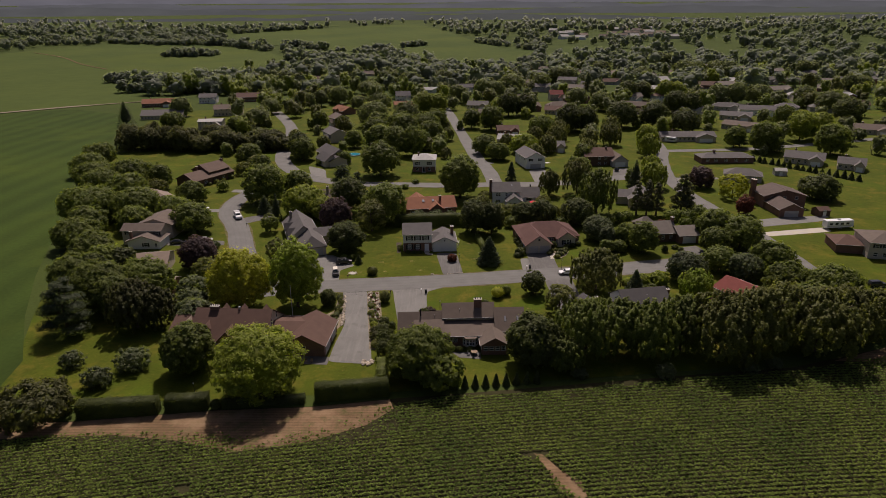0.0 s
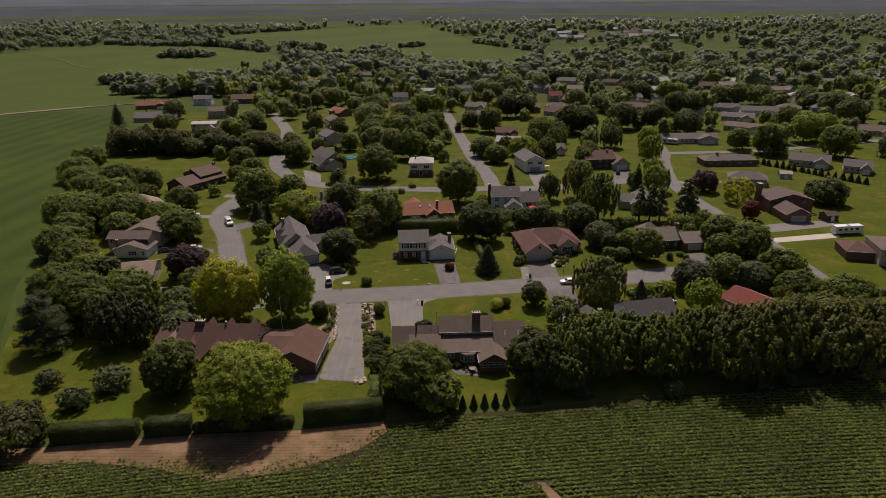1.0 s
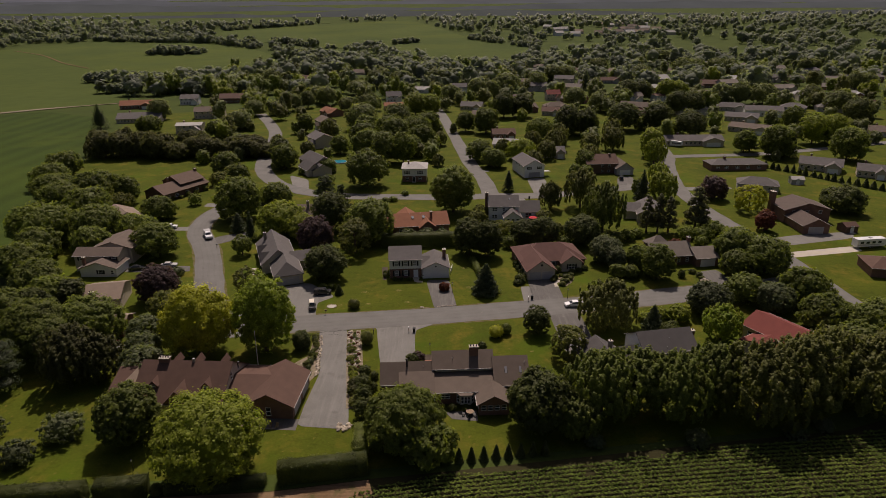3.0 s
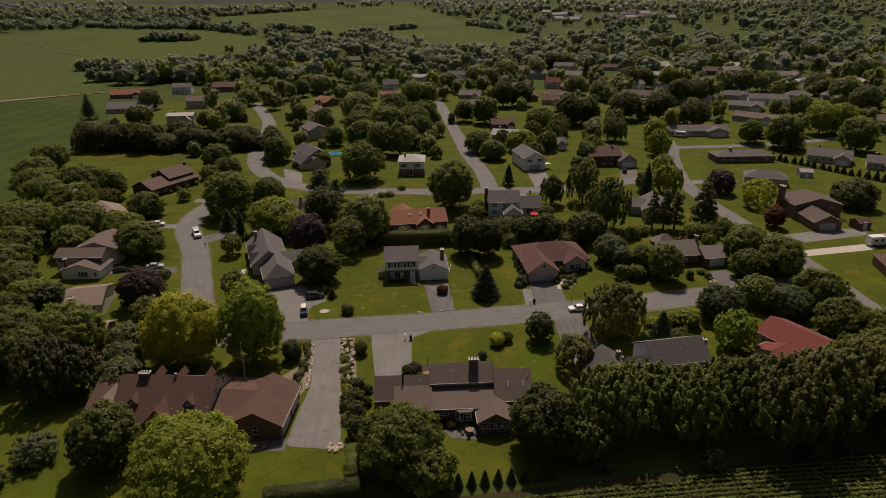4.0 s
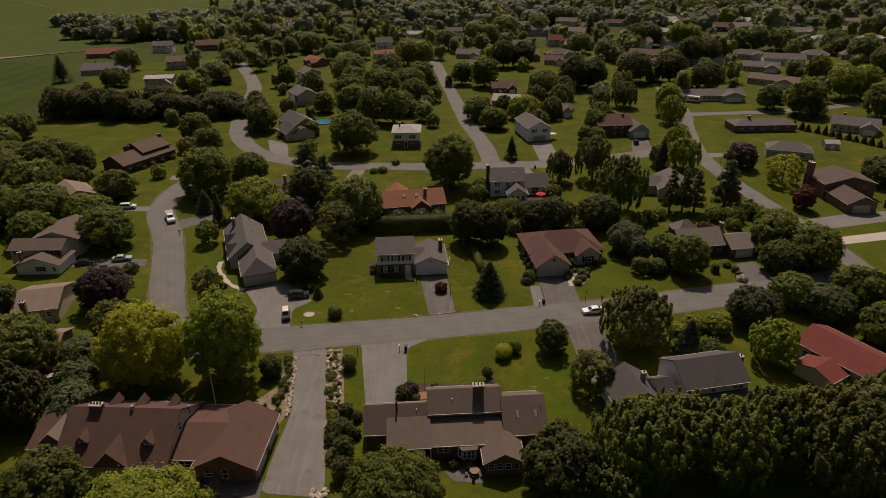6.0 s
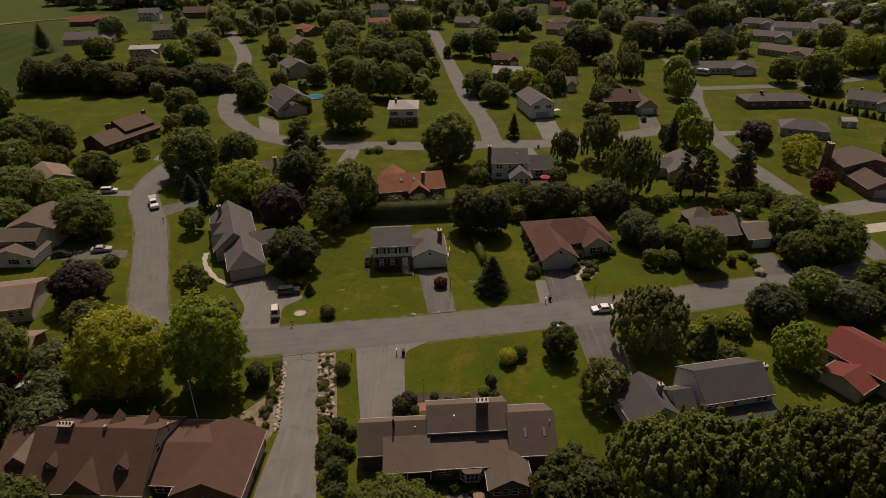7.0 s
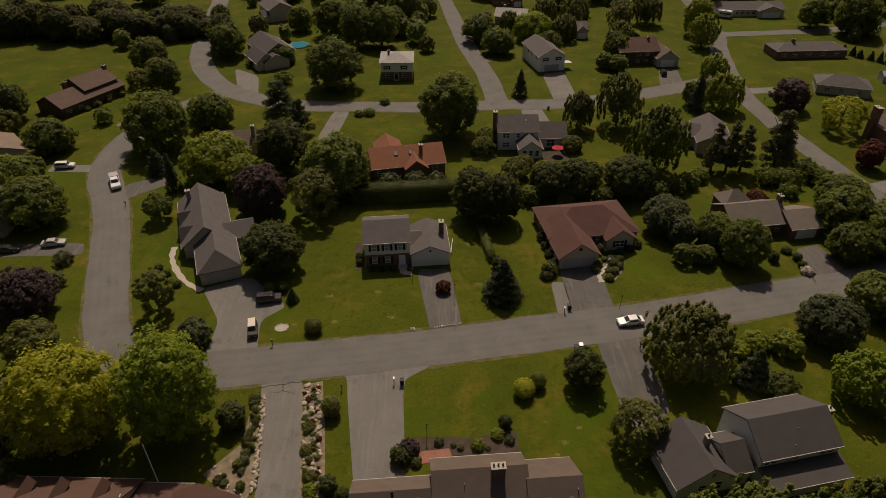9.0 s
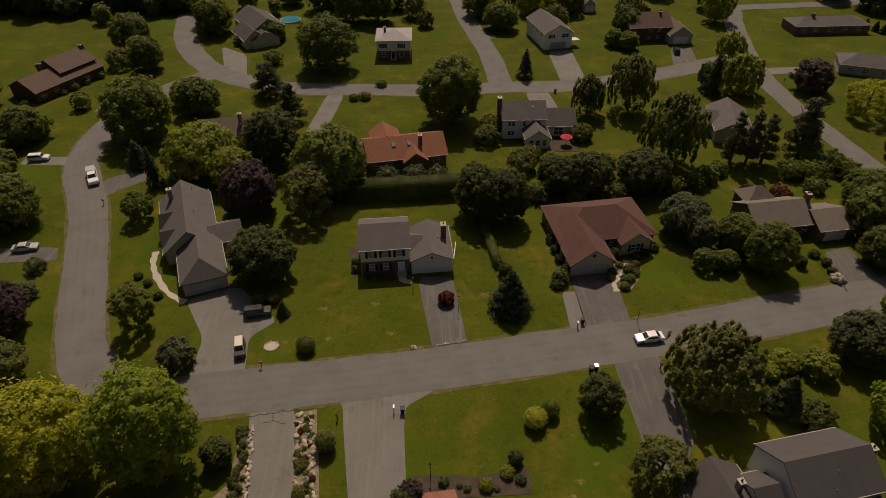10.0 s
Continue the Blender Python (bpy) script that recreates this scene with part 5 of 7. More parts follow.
# the big trees by the field and the brown-roofed house
plant(-29.7, -48.6, 8.8, 14.6, "round", L_BRIGHT, "large bright green maple at the field's edge", near=2)
plant(-46.6, -39.5, 5.5, 10.6, "round", L_MID, "dark green round tree on the lawn", near=2)
plant(-45.4, -10.0, 8.0, 16.0, "round", L_YELLOW, "large yellow-green maple behind the brown-roofed house", near=2)
plant(-31.2, -9.6, 6.6, 18.2, "round", L_FRESH, "tall bright green tree behind the brown-roofed house", near=2)
plant(-81.5, -23.0, 6.4, 13.5, "pine", L_NEEDLE, "broad dark spruce beside the side field", near=2)
many([(-80.5, -9, 7.2, 12.5), (-70, -7, 7.4, 12.5), (-91, -2, 6.5, 11.5), (-74.5, -14, 5.0, 11)], style="round", leaf=L_MID, label="leafy tree in the grove beside the field", near=2)
many([(-66.5, -20.5, 6.4, 12.4), (-61, -20, 4.4, 10.4)], style="spray", leaf=L_SHAGGY, label="shaggy dark olive tree in the grove", near=2)
many([(-58.5, -6, 4.0, 7), (-56, -13, 3.6, 6.4), (-52.5, -20, 4.2, 7)], style="open", leaf=L_GREY, label="grey-green loose small tree in the grove", near=2)
many([(-111, 34, 7.4, 9.5), (-121, 60, 10.5, 13.5), (-105, 62, 9.5, 12.5), (-134, 96, 9, 11.5), (-131, 114, 8, 11), (-119, 84, 8, 12), (-145, 108, 9, 11.5), (-158, 128, 8, 11), (-165, 150, 8, 11),
      (-127, 102, 7, 13.5), (-115, 105, 5, 11), (-94, 84, 6, 8.4), (-92, 62, 6, 9), (-100, 50, 6, 9), (-114, 46, 6.5, 10), (-98, 20, 6.5, 10), (-90, 12, 6, 9)], label="leafy tree along the side field")
many([(-88.5, 2, 5.2, 10.5), (-85.5, 12, 4.0, 8.5)], leaf=L_DARK, label="dark tree beside the low house", near=1)
many([(-79.8, 48.5, 6.8, 10.6), (-91, 67, 4.2, 7)], label="round tree by the corner street")
plant(-66.0, 17.5, 5.4, 9.2, "round", L_PURPLE, "purple-leaved plum tree on the lawn", near=2)
plant(-59.5, 7.0, 3.8, 7.0, "open", L_OLIVE, "small olive-green tree by the street", near=2)
many([(-59, -38.2, 3.4, 4.8), (-62.8, -44.6, 2.9, 4.2), (-72, -37.3, 2.5, 3.6)], style="bush", leaf=L_GREY, label="grey-green round shrub on the lawn", category="shrub", name="shrub", near=2)
plant(-68.3, -55.5, 6.2, 6.4, "open", L_SHAGGY, "wide rough bush at the field's corner", "shrub", 2, name="shrub")
plant(0.8, -41.0, 7.2, 10.6, "round", L_MID, "dense green tree behind the lawn", near=2)
plant(5.5, -45.5, 3.8, 7.0, "open", L_MID, "loose young tree at the field's edge", near=2)
plant(24.2, -37.0, 5.8, 11.8, "round", L_DARK, "dark green tree at the end of the tree row", near=2)
for x, y, R, H in ((36, -33.5, 7.0, 13.4), (43, -31.5, 6.0, 12.6), (49.5, -33.5, 6.6, 12.8), (57, -31, 6.4, 13), (64, -35, 8.0, 15.4), (72, -32.5, 7.4, 15.6), (80, -28, 7, 14.5), (86, -31.5, 8.6, 14.5), (96, -25, 8, 11.5), (30.5, -38.5, 4.4, 7.8), (106, -20, 6, 9)):
    plant(x, y, R, H, "spray", L_OLIVE if x > 60 else L_MID, "tall feathery tree in the row along the field", near=2, group="trees along the field")
many([(33, -41, 1.6, 2.0), (50.5, -41, 2.0, 3.0), (68, -39, 1.9, 2.6), (74, -37, 1.6, 2.2)], style="bush", leaf=L_GREY, label="pale shrub under the tree row", category="shrub", name="shrub", near=2)
many([(102.4, -8, 7.2, 10.5), (92, -17, 6, 10), (97.5, 13.5, 6, 9), (95.5, 0, 6, 8), (83, 14, 4.8, 7.8)], label="leafy tree near the red roof")
many([(71.6, 7.6, 5.2, 8.2), (88.2, 9.3, 5, 7)], style="round", leaf=L_GREY, label="grey-leaved rounded tree by the street", near=2)
plant(69.2, -5.6, 4.3, 9.0, "spray", L_FRESH, "pale green loose tree by the red roof", near=2)
# round the corner street and the long hedge
plant(-65.5, 84.0, 8.2, 15.6, "round", L_MID, "tall dense tree in the corner garden")
plant(-55.0, 98.0, 5.8, 9.8, "round", L_MID, "round tree by the junction")
many([(-90, 146, 6.4, 11.5), (-79, 128.5, 5.2, 10), (-67, 160, 6.6, 12), (-60, 104, 4.5, 7)], label="leafy tree on the lawn by the curve")
many([(-38.8, 108, 5.2, 9.8), (-30, 92, 3.8, 10.5)], style="pine", leaf=L_NEEDLE, label="blue-green pine by the second street")
plant(-30.5, 70.0, 6.4, 14.0, "round", L_DARK, "dark round tree behind the hidden house")
many([(-46, 67.5, 8.0, 11.2), (-38, 62, 5, 9)], leaf=L_BRIGHT, label="bright green spreading tree in a garden")
plant(-54.8, 61.5, 2.1, 10.0, "cone", L_NEEDLE, "narrow dark conifer by the drive", near=1)
plant(-61.5, 70.5, 3.2, 6.8, "cone", L_NEEDLE, "squat dark spruce by the drive")
plant(-31.6, 51.5, 5.9, 11.0, "round", L_PURPLE, "dark purple plum tree behind the grey house", near=2)
plant(-19.5, 49.5, 5.0, 11.0, "open", L_OLIVE, "slender olive-green tree by the hedge", near=2)
plant(-16.0, 59.5, 8.0, 14.4, "round", L_MID, "wide green tree by the hedge")
plant(-25.1, 30.2, 5.9, 9.8, "round", L_DARK, "dense dark tree with whitish leaves by the drive", near=2)
plant(-24.6, 127.5, 9.4, 15.8, "round", L_MID, "large tree on the far side of the second street")
plant(11.0, 90.0, 8.2, 17.6, "round", L_MID, "tall dark green tree beside the orange-roofed house", near=2)
many([(15.2, 47.6, 5.2, 12.0), (20.8, 46, 4.4, 11.5)], style="round", leaf=L_DARK, label="tall dark evergreen at the hedge's end", near=2)
many([(33.0, 57, 4.6, 8.2), (39, 56.5, 5.0, 9.2), (51, 56.5, 5.8, 9.6)], label="leafy tree behind the maroon-roofed house", leaf=L_DARK, near=2)
many([(28, 54, 2.4, 4.2), (44.6, 53.5, 2.4, 4.2), (57.5, 55, 2.4, 4.4), (36, 53, 2.0, 3.2), (62, 57, 2.6, 4.4), (66.5, 60, 2.4, 4.0), (24, 58, 2.2, 3.6), (70, 63, 2.2, 3.2), (85.5, 61, 2.8, 4.2), (90, 60, 3.2, 4.6), (95.5, 64, 3.4, 5.0), (98, 60, 3.0, 4.4), (88, 55, 2.2, 3.2)], style="bush", leaf=L_MID, label="dense shrub in the back gardens", category="shrub", name="shrub", near=2)
plant(60.0, 66.5, 7.2, 17.6, "spray", L_MID, "tall spreading tree between the gardens", near=2)
many([(58.4, 95, 6.4, 15.5), (47, 93.5, 4.4, 10.8)], style="spray", leaf=L_OLIVE, label="tall green tree by the second street", near=2)
many([(92.5, 105.5, 5.4, 11.0), (98, 128, 4.6, 9), (108, 165, 5.6, 12.5)], style="spray", leaf=L_BRIGHT, label="airy upright tree by the side street")
plant(84.5, 105, 3.4, 12.0, "cone", L_NEEDLE, "tall dark conifer by the side street")
many([(74.5, 66.5, 2.8, 13), (78, 66, 2.6, 13.5), (81.5, 66, 3.0, 12.5), (91.5, 69, 4.2, 15.0), (95, 73, 3.2, 11)], style="pine", leaf=L_PINE, label="open grey-green pine with bare lower trunk", near=2)
many([(54.6, 41, 4.8, 8.2), (56.5, 36, 3.0, 6.8)], style="round", leaf=L_GREY, label="grey-green rounded tree on the lawn", near=2)
many([(66.0, 28.8, 4.7, 10.2), (62.8, 35.5, 3.8, 7.6), (59, 30, 2.2, 4)], style="round", leaf=L_MID, label="spreading dark tree by the street", near=2)
plant(45.6, 1.2, 7.0, 11.6, "spray", L_OLIVE, "broad olive-green tree by the drive", near=2)
plant(54.9, -2.2, 2.9, 7.2, "cone", L_NEEDLE, "dark spruce behind the grey house", near=2)
plant(58.0, -4.6, 2.7, 4.4, "bush", L_DARK, "dark dense shrub on the lawn", "shrub", 2, name="shrub")
many([(63.4, 4.6, 2.4, 4.2), (59, 6.4, 2.2, 2.6), (55.5, 4.8, 1.6, 2.0)], style="open", leaf=L_BRIGHT, label="loose bright shrub by the street", category="shrub", name="shrub", near=2)
plant(33.6, -13.2, 3.6, 8.0, "open", L_OLIVE, "olive-green tree beside the grey house", near=2)
plant(91, 39, 5.6, 10.8, "round", L_MID, "round tree by the steep-roofed house")
many([(97.5, 33, 6.6, 10.5), (97, 50, 5.6, 7.4), (88, 30, 4.5, 8)], leaf=L_MID, label="leafy tree by the side street")
plant(55.4, 30.2, 2.2, 4.0, "open", L_MID, "young tree on the lawn", near=2)
plant(28.7, -1.6, 3.1, 6.8, "egg", L_DARK, "dense dark rounded conifer on the lawn", near=2)
plant(18.4, 20.0, 3.8, 8.4, "cone", L_NEEDLE, "dark pointed spruce beside the street", near=2)
plant(-43.0, 17.5, 3.0, 9.0, "open", L_OLIVE, "slender olive tree on the corner lawn", near=2)
plant(-34.3, 9.6, 2.6, 4.6, "open", L_GREY, "loose shrub by the street corner", "shrub", 2, name="shrub")
plant(-53.8, 49.0, 2.8, 6.4, "open", L_MID, "young tree near the grey house", near=2)
plant(-23.6, -8.0, 2.0, 4.8, "round", L_DARK, "small dark round-headed tree beside the drive", near=2)
many([(112.2, 105.5, 5.4, 9.0)], leaf=L_PURPLE, label="dark purple round tree on the lawn")
many([(118.5, 89, 5.4, 10)], style="open", leaf=L_YELLOW, label="yellow-green airy tree on the lawn")
plant(114, 68, 3.2, 7.2, "round", L_RUST, "small rust-red tree by the drive")
plant(33.9, 118, 2.6, 8.8, "cone", L_NEEDLE, "pointed dark conifer by the second street")
many([(32, 160, 5.4, 8.8), (73, 152, 4.6, 9), (84.5, 109, 3, 8), (70, 140, 3.4, 6), (66, 143, 3, 6)], label="leafy tree on the far lawns")
plant(151.6, 88, 7.6, 9.6, "round", L_DARK, "wide dark tree on the far lawn")
many([(-67.4, 33.6, 1.9, 2.6), (-65.9, 26.1, 2.4, 3.0)], style="bush", leaf=L_GREY, label="loose pale green shrub by the street", category="shrub", name="shrub", near=2)
many([(-87.8, 102, 2.6, 5), (-8, 114, 1.6, 2), (-12, 105.5, 1.8, 2.2), (-15, 105, 1.4, 1.8), (-42, 132, 3, 4.4), (-56, 150, 2.6, 3.5)], style="bush", leaf=L_MID, label="low green garden shrub on grass", category="shrub", name="shrub")
many([(-99.5, 109.5, 1.2, 1.6), (-97, 112, 1.0, 1.4), (-95.2, 115, 1.3, 2.0), (-93.6, 119, 1.1, 1.5), (-101.5, 106.8, 1.4, 1.8), (-91.8, 123.5, 1.6, 2.4), (-104, 104.5, 1.2, 1.6)], style="bush", leaf=L_OLIVE, label="low shrub along the dark brown house", category="shrub", name="shrub")
many([(-88, 131, 4.0, 6.0), (-84.5, 137, 3.4, 7.5), (-113, 96, 4.5, 6.5), (-119, 108, 4.0, 6)], style="open", leaf=L_OLIVE, label="loose olive-green tree by the dark brown house")
# clipped shrubs
plant(19.3, -3.2, 1.75, 3.1, "ball", L_YELLOW, "clipped golden round shrub on the lawn", "shrub", 2, name="shrub")
plant(21.6, -1.6, 1.35, 2.8, "ball", L_MID, "clipped green round shrub on the lawn", "shrub", 2, name="shrub")
plant(-14.9, 12.2, 1.7, 2.6, "ball", L_OLIVE, "clipped olive dome shrub near the street", "shrub", 2, name="shrub")
plant(-9.6, -6.2, 1.5, 3.6, "ball", L_OLIVE, "clipped cylinder shrub beside the drive", "shrub", 2, name="shrub")
plant(-19.9, 20.3, 1.15, 3.0, "cone", L_DARK, "small clipped conifer by the parked car", "shrub", 2, name="shrub")
many([(-24.6, 23.2, 1.2, 1.9), (-22.3, 23.6, 1.2, 1.9)], style="ball", leaf=L_MID, label="clipped green shrub behind the parked car", category="shrub", name="shrub", near=2)
for k in range(10):
    plant(5.8 + 2.05 * k, -45.6 + 0.26 * k, 0.75, 3.0, "cone", L_DARK, "narrow dark arborvitae in a row at the field's edge", "shrub", 2, "arborvitae row", "shrub", 2)
many([(-8.7, 31.5, 0.7, 1.2), (-8.9, 33.5, 0.7, 1.2), (-6, 29.4, 0.6, 0.9), (-4, 29.2, 0.6, 0.9), (-2, 29.1, 0.6, 0.9), (29.6, 30, 0.9, 1.5), (29.2, 33, 1.0, 1.6), (28.9, 36, 1.0, 1.5), (28.5, 39, 1.1, 1.7), (28.2, 27.2, 1.5, 2.6), (27.4, 26, 1.2, 1.4), (41, 29.5, 1.0, 1.3), (42.6, 31, 0.9, 1.2), (43.5, 33.5, 0.9, 1.2), (45.5, 34.5, 0.9, 1.2), (47.5, 36, 1.0, 1.3), (39.6, 33.8, 1.0, 2.2), (40, 27, 1.1, 1.2), (48, 42, 0.9, 1.3), (0.9, -14.5, 1.5, 2.4)], style="bush", leaf=L_DARK, label="dark low shrub along the house wall", category="shrub", name="shrub", near=2, variants=4)
many([(3, -15, 0.8, 1), (-6.5, -20, 0.9, 1.8), (-6.3, -24, 0.9, 1.8), (9, -30.5, 0.8, 1.2), (11.5, -30.8, 0.8, 1.2), (6, -30, 0.8, 1.0), (77, 33, 1.0, 1.2), (78, 30.5, 0.9, 1.3), (77.8, 28, 0.9, 1.2), (73, 30, 1.1, 2.4), (-47.8, 31, 0.8, 1.0), (-45.5, 29, 0.8, 1.0), (-42.5, 25.5, 0.8, 1.0)], style="bush", leaf=L_DARK, label="dark low shrub along the house wall", category="shrub", name="shrub", near=2, variants=4)
for x, y, R in ((7.6, 22.4, 1.3), (18.6, 24.5, 1.2), (72.5, 52, 2.2), (79, 52, 2.0)):
    plant(x, y, R, R * 1.6, "open", L_RUST if R != 1.2 else L_GREY, "small shrub with reddish leaves", "shrub", 2, name="shrub")


def hedge(pts, width, height, leaf, label, n=260, size=0.12):
    """A clipped hedge along a line, with a solid heart and leafy faces."""
    rng = np.random.default_rng(int(abs(pts[0][0]) * 10))
    p, q = np.array(pts[0], float), np.array(pts[1], float)
    length = np.linalg.norm(q - p)
    area = 2 * length * height + length * width + 2 * width * height
    k = int(area * n / 10)
    u, v, w = rng.uniform(0, length, k), rng.uniform(-width / 2, width / 2, k), rng.uniform(0.0, height, k)
    face = rng.choice(5, k, p=np.array([length * height, length * height, length * width, width * height, width * height]) / area)
    nrm = np.zeros((k, 3))
    for f, (axis, value, d) in enumerate(((1, -width / 2, -1), (1, width / 2, 1), (2, height, 1), (0, 0, -1), (0, length, 1))):
        s = face == f
        (u, v, w)[axis][s] = value
        nrm[s, axis] = d
    lump = 0.18 * np.sin(u * 1.3) + 0.12 * np.sin(u * 3.1 + w) + rng.normal(0, 0.06, k)
    pt = np.stack([u, v, w], 1) + nrm * lump[:, None]
    cv = np.array([(x, y, z) for z in (0, height * 0.96) for x, y in ((0.05, -width * 0.45), (length - 0.05, -width * 0.45), (length - 0.05, width * 0.45), (0.05, width * 0.45))])
    cf = np.array([(4, 5, 6), (4, 6, 7), (0, 1, 5), (0, 5, 4), (1, 2, 6), (1, 6, 5), (2, 3, 7), (2, 7, 6), (3, 0, 4), (3, 4, 7)])
    me = leaf_mesh("hedge", pt, nrm, size, rng, leaf, (cv, cf))
    ob = tagged(new("hedge", me), label, "hedge")
    ob.matrix_world = pose(p[0], p[1], 0, 0, 0, math.degrees(math.atan2(q[1] - p[1], q[0] - p[0])))
    return ob


hedge(((-61.0, -54.4), (-46.8, -53.0)), 2.6, 3.0, L_HEDGE, "long clipped green hedge at the field's edge")
hedge(((-45.6, -52.6), (-38.0, -51.6)), 2.6, 2.9, L_HEDGE, "short clipped green hedge at the field's edge")
hedge(((-35.6, -51.4), (-20.5, -49.6)), 2.0, 1.3, L_HEDGE, "low dark hedge under the maple")
hedge(((-18.6, -49.2), (-4.8, -47.0)), 2.4, 3.4, L_HEDGE, "tall clipped green hedge at the field's edge")
hedge(((-6.3, -45), (-7.0, -38)), 2.2, 3.0, L_MID, "clipped hedge between the gardens")
hedge(((-12, 55.5), (14, 57.5)), 3.6, 4.0, L_HEDGE, "long tall dark hedge behind the white house")
hedge(((17.6, 31.5), (15.9, 43)), 1.6, 1.5, L_MID, "low clipped hedge on the boundary")
plant(-36.7, -52.0, 1.1, 2.0, "ball", L_DARK, "small round shrub between the hedges", "shrub", 2, name="shrub")
many([(-4, 61.5, 2.6, 4), (2, 62, 2.8, 4.2), (7, 62.5, 2.2, 3.6)], style="bush", leaf=L_GREY, label="pale shrub along the tall hedge", category="shrub", name="shrub", near=2)
many([(18.6, 29.5, 1.3, 2.6), (-8.6, -18.8, 1.3, 2.4), (-8.3, -24, 1.6, 3.6), (-7.6, -28.5, 1.7, 4.2), (-7.2, -33, 1.8, 4.4)], style="bush", leaf=L_DARK, label="upright dark shrub between the drives", category="shrub", name="shrub", near=2)

# ---- far trees ----
rf = random.Random(21)
roads_far = [(-125, 330), (-108, 290), (-94, 250), (-88, 215), (20, 172), (17, 205), (14, 238), (10, 280), (6, 323), (0, 380), (121, 186), (128, 240), (140, 182), (170, 186), (215, 200)]
houses_far = [o.matrix_world.translation.xy for o in scene.objects if o.get("category") == "house"]


def clear(x, y, gap=9):
    return all((x - a) ** 2 + (y - b) ** 2 > gap * gap for a, b in roads_far) and all((x - p.x) ** 2 + (y - p.y) ** 2 > (gap + 3) ** 2 and not (abs(x - p.x) < 10 and -34 < y - p.y < 0) for p in houses_far)


for k in range(34):   # the belt of dark trees behind the meadow
    plant(-172 + 2.75 * k + rf.uniform(-1.6, 1.6), (184 if k % 2 else 194) + rf.uniform(-3, 4), rf.uniform(3.8, 6.6), rf.uniform(9.5, 17) * (1 - 0.012 * k), rf.choice(("round", "round", "spray")), L_SHAGGY, "dark tree in the belt behind the meadow", near=1, group="tree belt")
big = "large leafy tree among the further houses"
many([(-71, 170, 5.6, 13.0), (49, 304, 9.1, 17.2), (61, 307, 8.6, 15.8), (80, 238, 8.4, 17.2), (91, 241, 7.9, 15.8), (117, 254, 11.0, 17.2), (137, 253, 9.5, 17.2), (171, 314, 9.4, 17.2), (183, 317, 8.9, 15.8), (151, 235, 9.3, 14.7), (155, 385, 9.8, 17.2), (168, 388, 9.2, 15.8)], leaf=L_DARK, label=big)
many([(-12, 313, 8.1, 17.2), (-2, 316, 7.6, 15.8), (46, 177, 7.3, 10.4), (111, 180, 5.8, 14.7), (207, 208, 8.8, 17.2), (219, 211, 8.2, 15.8), (186, 383, 8.6, 17.2), (197, 386, 8.1, 15.8)], leaf=L_BRIGHT, label=big)
many([(-8, 231, 9.9, 13.5), (-12, 170, 6.5, 15.7), (-21, 171, 7.1, 15.3), (2, 185, 3.2, 9.4), (-76, 251, 5.2, 12.3), (21, 253, 6.3, 13.2), (33, 246, 7.7, 16.3), (30, 161, 5.2, 9.1), (25, 175, 6.6, 10.3), (62, 223, 9.0, 13.4), (72, 154, 4.1, 9.8), (161, 188, 5.6, 12.2), (172, 177, 8.0, 16.3), (-126, 240, 6.2, 10.4), (-173, 256, 7.7, 10.9), (203, 170, 8.5, 16.3), (222, 257, 7.0, 13.4)], leaf=L_MID, label=big)
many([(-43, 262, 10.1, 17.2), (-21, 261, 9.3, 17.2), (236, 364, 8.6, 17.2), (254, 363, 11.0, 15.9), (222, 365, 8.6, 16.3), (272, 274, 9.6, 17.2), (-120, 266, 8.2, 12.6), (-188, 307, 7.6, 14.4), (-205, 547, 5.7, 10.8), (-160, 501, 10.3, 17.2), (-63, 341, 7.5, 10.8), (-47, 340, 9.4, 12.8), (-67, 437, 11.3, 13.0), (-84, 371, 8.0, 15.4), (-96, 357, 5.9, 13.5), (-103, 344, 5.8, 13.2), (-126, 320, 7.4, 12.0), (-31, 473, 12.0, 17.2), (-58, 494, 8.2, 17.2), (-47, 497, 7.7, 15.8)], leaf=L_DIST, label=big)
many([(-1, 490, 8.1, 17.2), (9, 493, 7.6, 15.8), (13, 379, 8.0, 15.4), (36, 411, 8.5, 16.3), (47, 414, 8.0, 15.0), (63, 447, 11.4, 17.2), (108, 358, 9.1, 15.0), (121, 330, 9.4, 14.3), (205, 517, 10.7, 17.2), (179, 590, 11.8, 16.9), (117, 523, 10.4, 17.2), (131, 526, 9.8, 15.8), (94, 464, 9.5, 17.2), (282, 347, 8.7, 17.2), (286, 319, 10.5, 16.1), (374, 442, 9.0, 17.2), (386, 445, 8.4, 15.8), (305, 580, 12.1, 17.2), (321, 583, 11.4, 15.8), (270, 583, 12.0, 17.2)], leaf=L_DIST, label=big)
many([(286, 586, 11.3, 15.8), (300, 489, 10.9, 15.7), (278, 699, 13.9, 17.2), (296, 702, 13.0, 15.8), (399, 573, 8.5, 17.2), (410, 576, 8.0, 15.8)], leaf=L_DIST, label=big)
many([(179, 177, 4.1, 13.2), (-211, 271, 6.5, 15.9), (-106, 319, 5.5, 13.9), (1, 337, 5.5, 14.1), (138, 461, 7.2, 17.2), (187, 541, 7.2, 17.2)], style="cone", leaf=L_NEEDLE, label="tall dark conifer among the further houses")
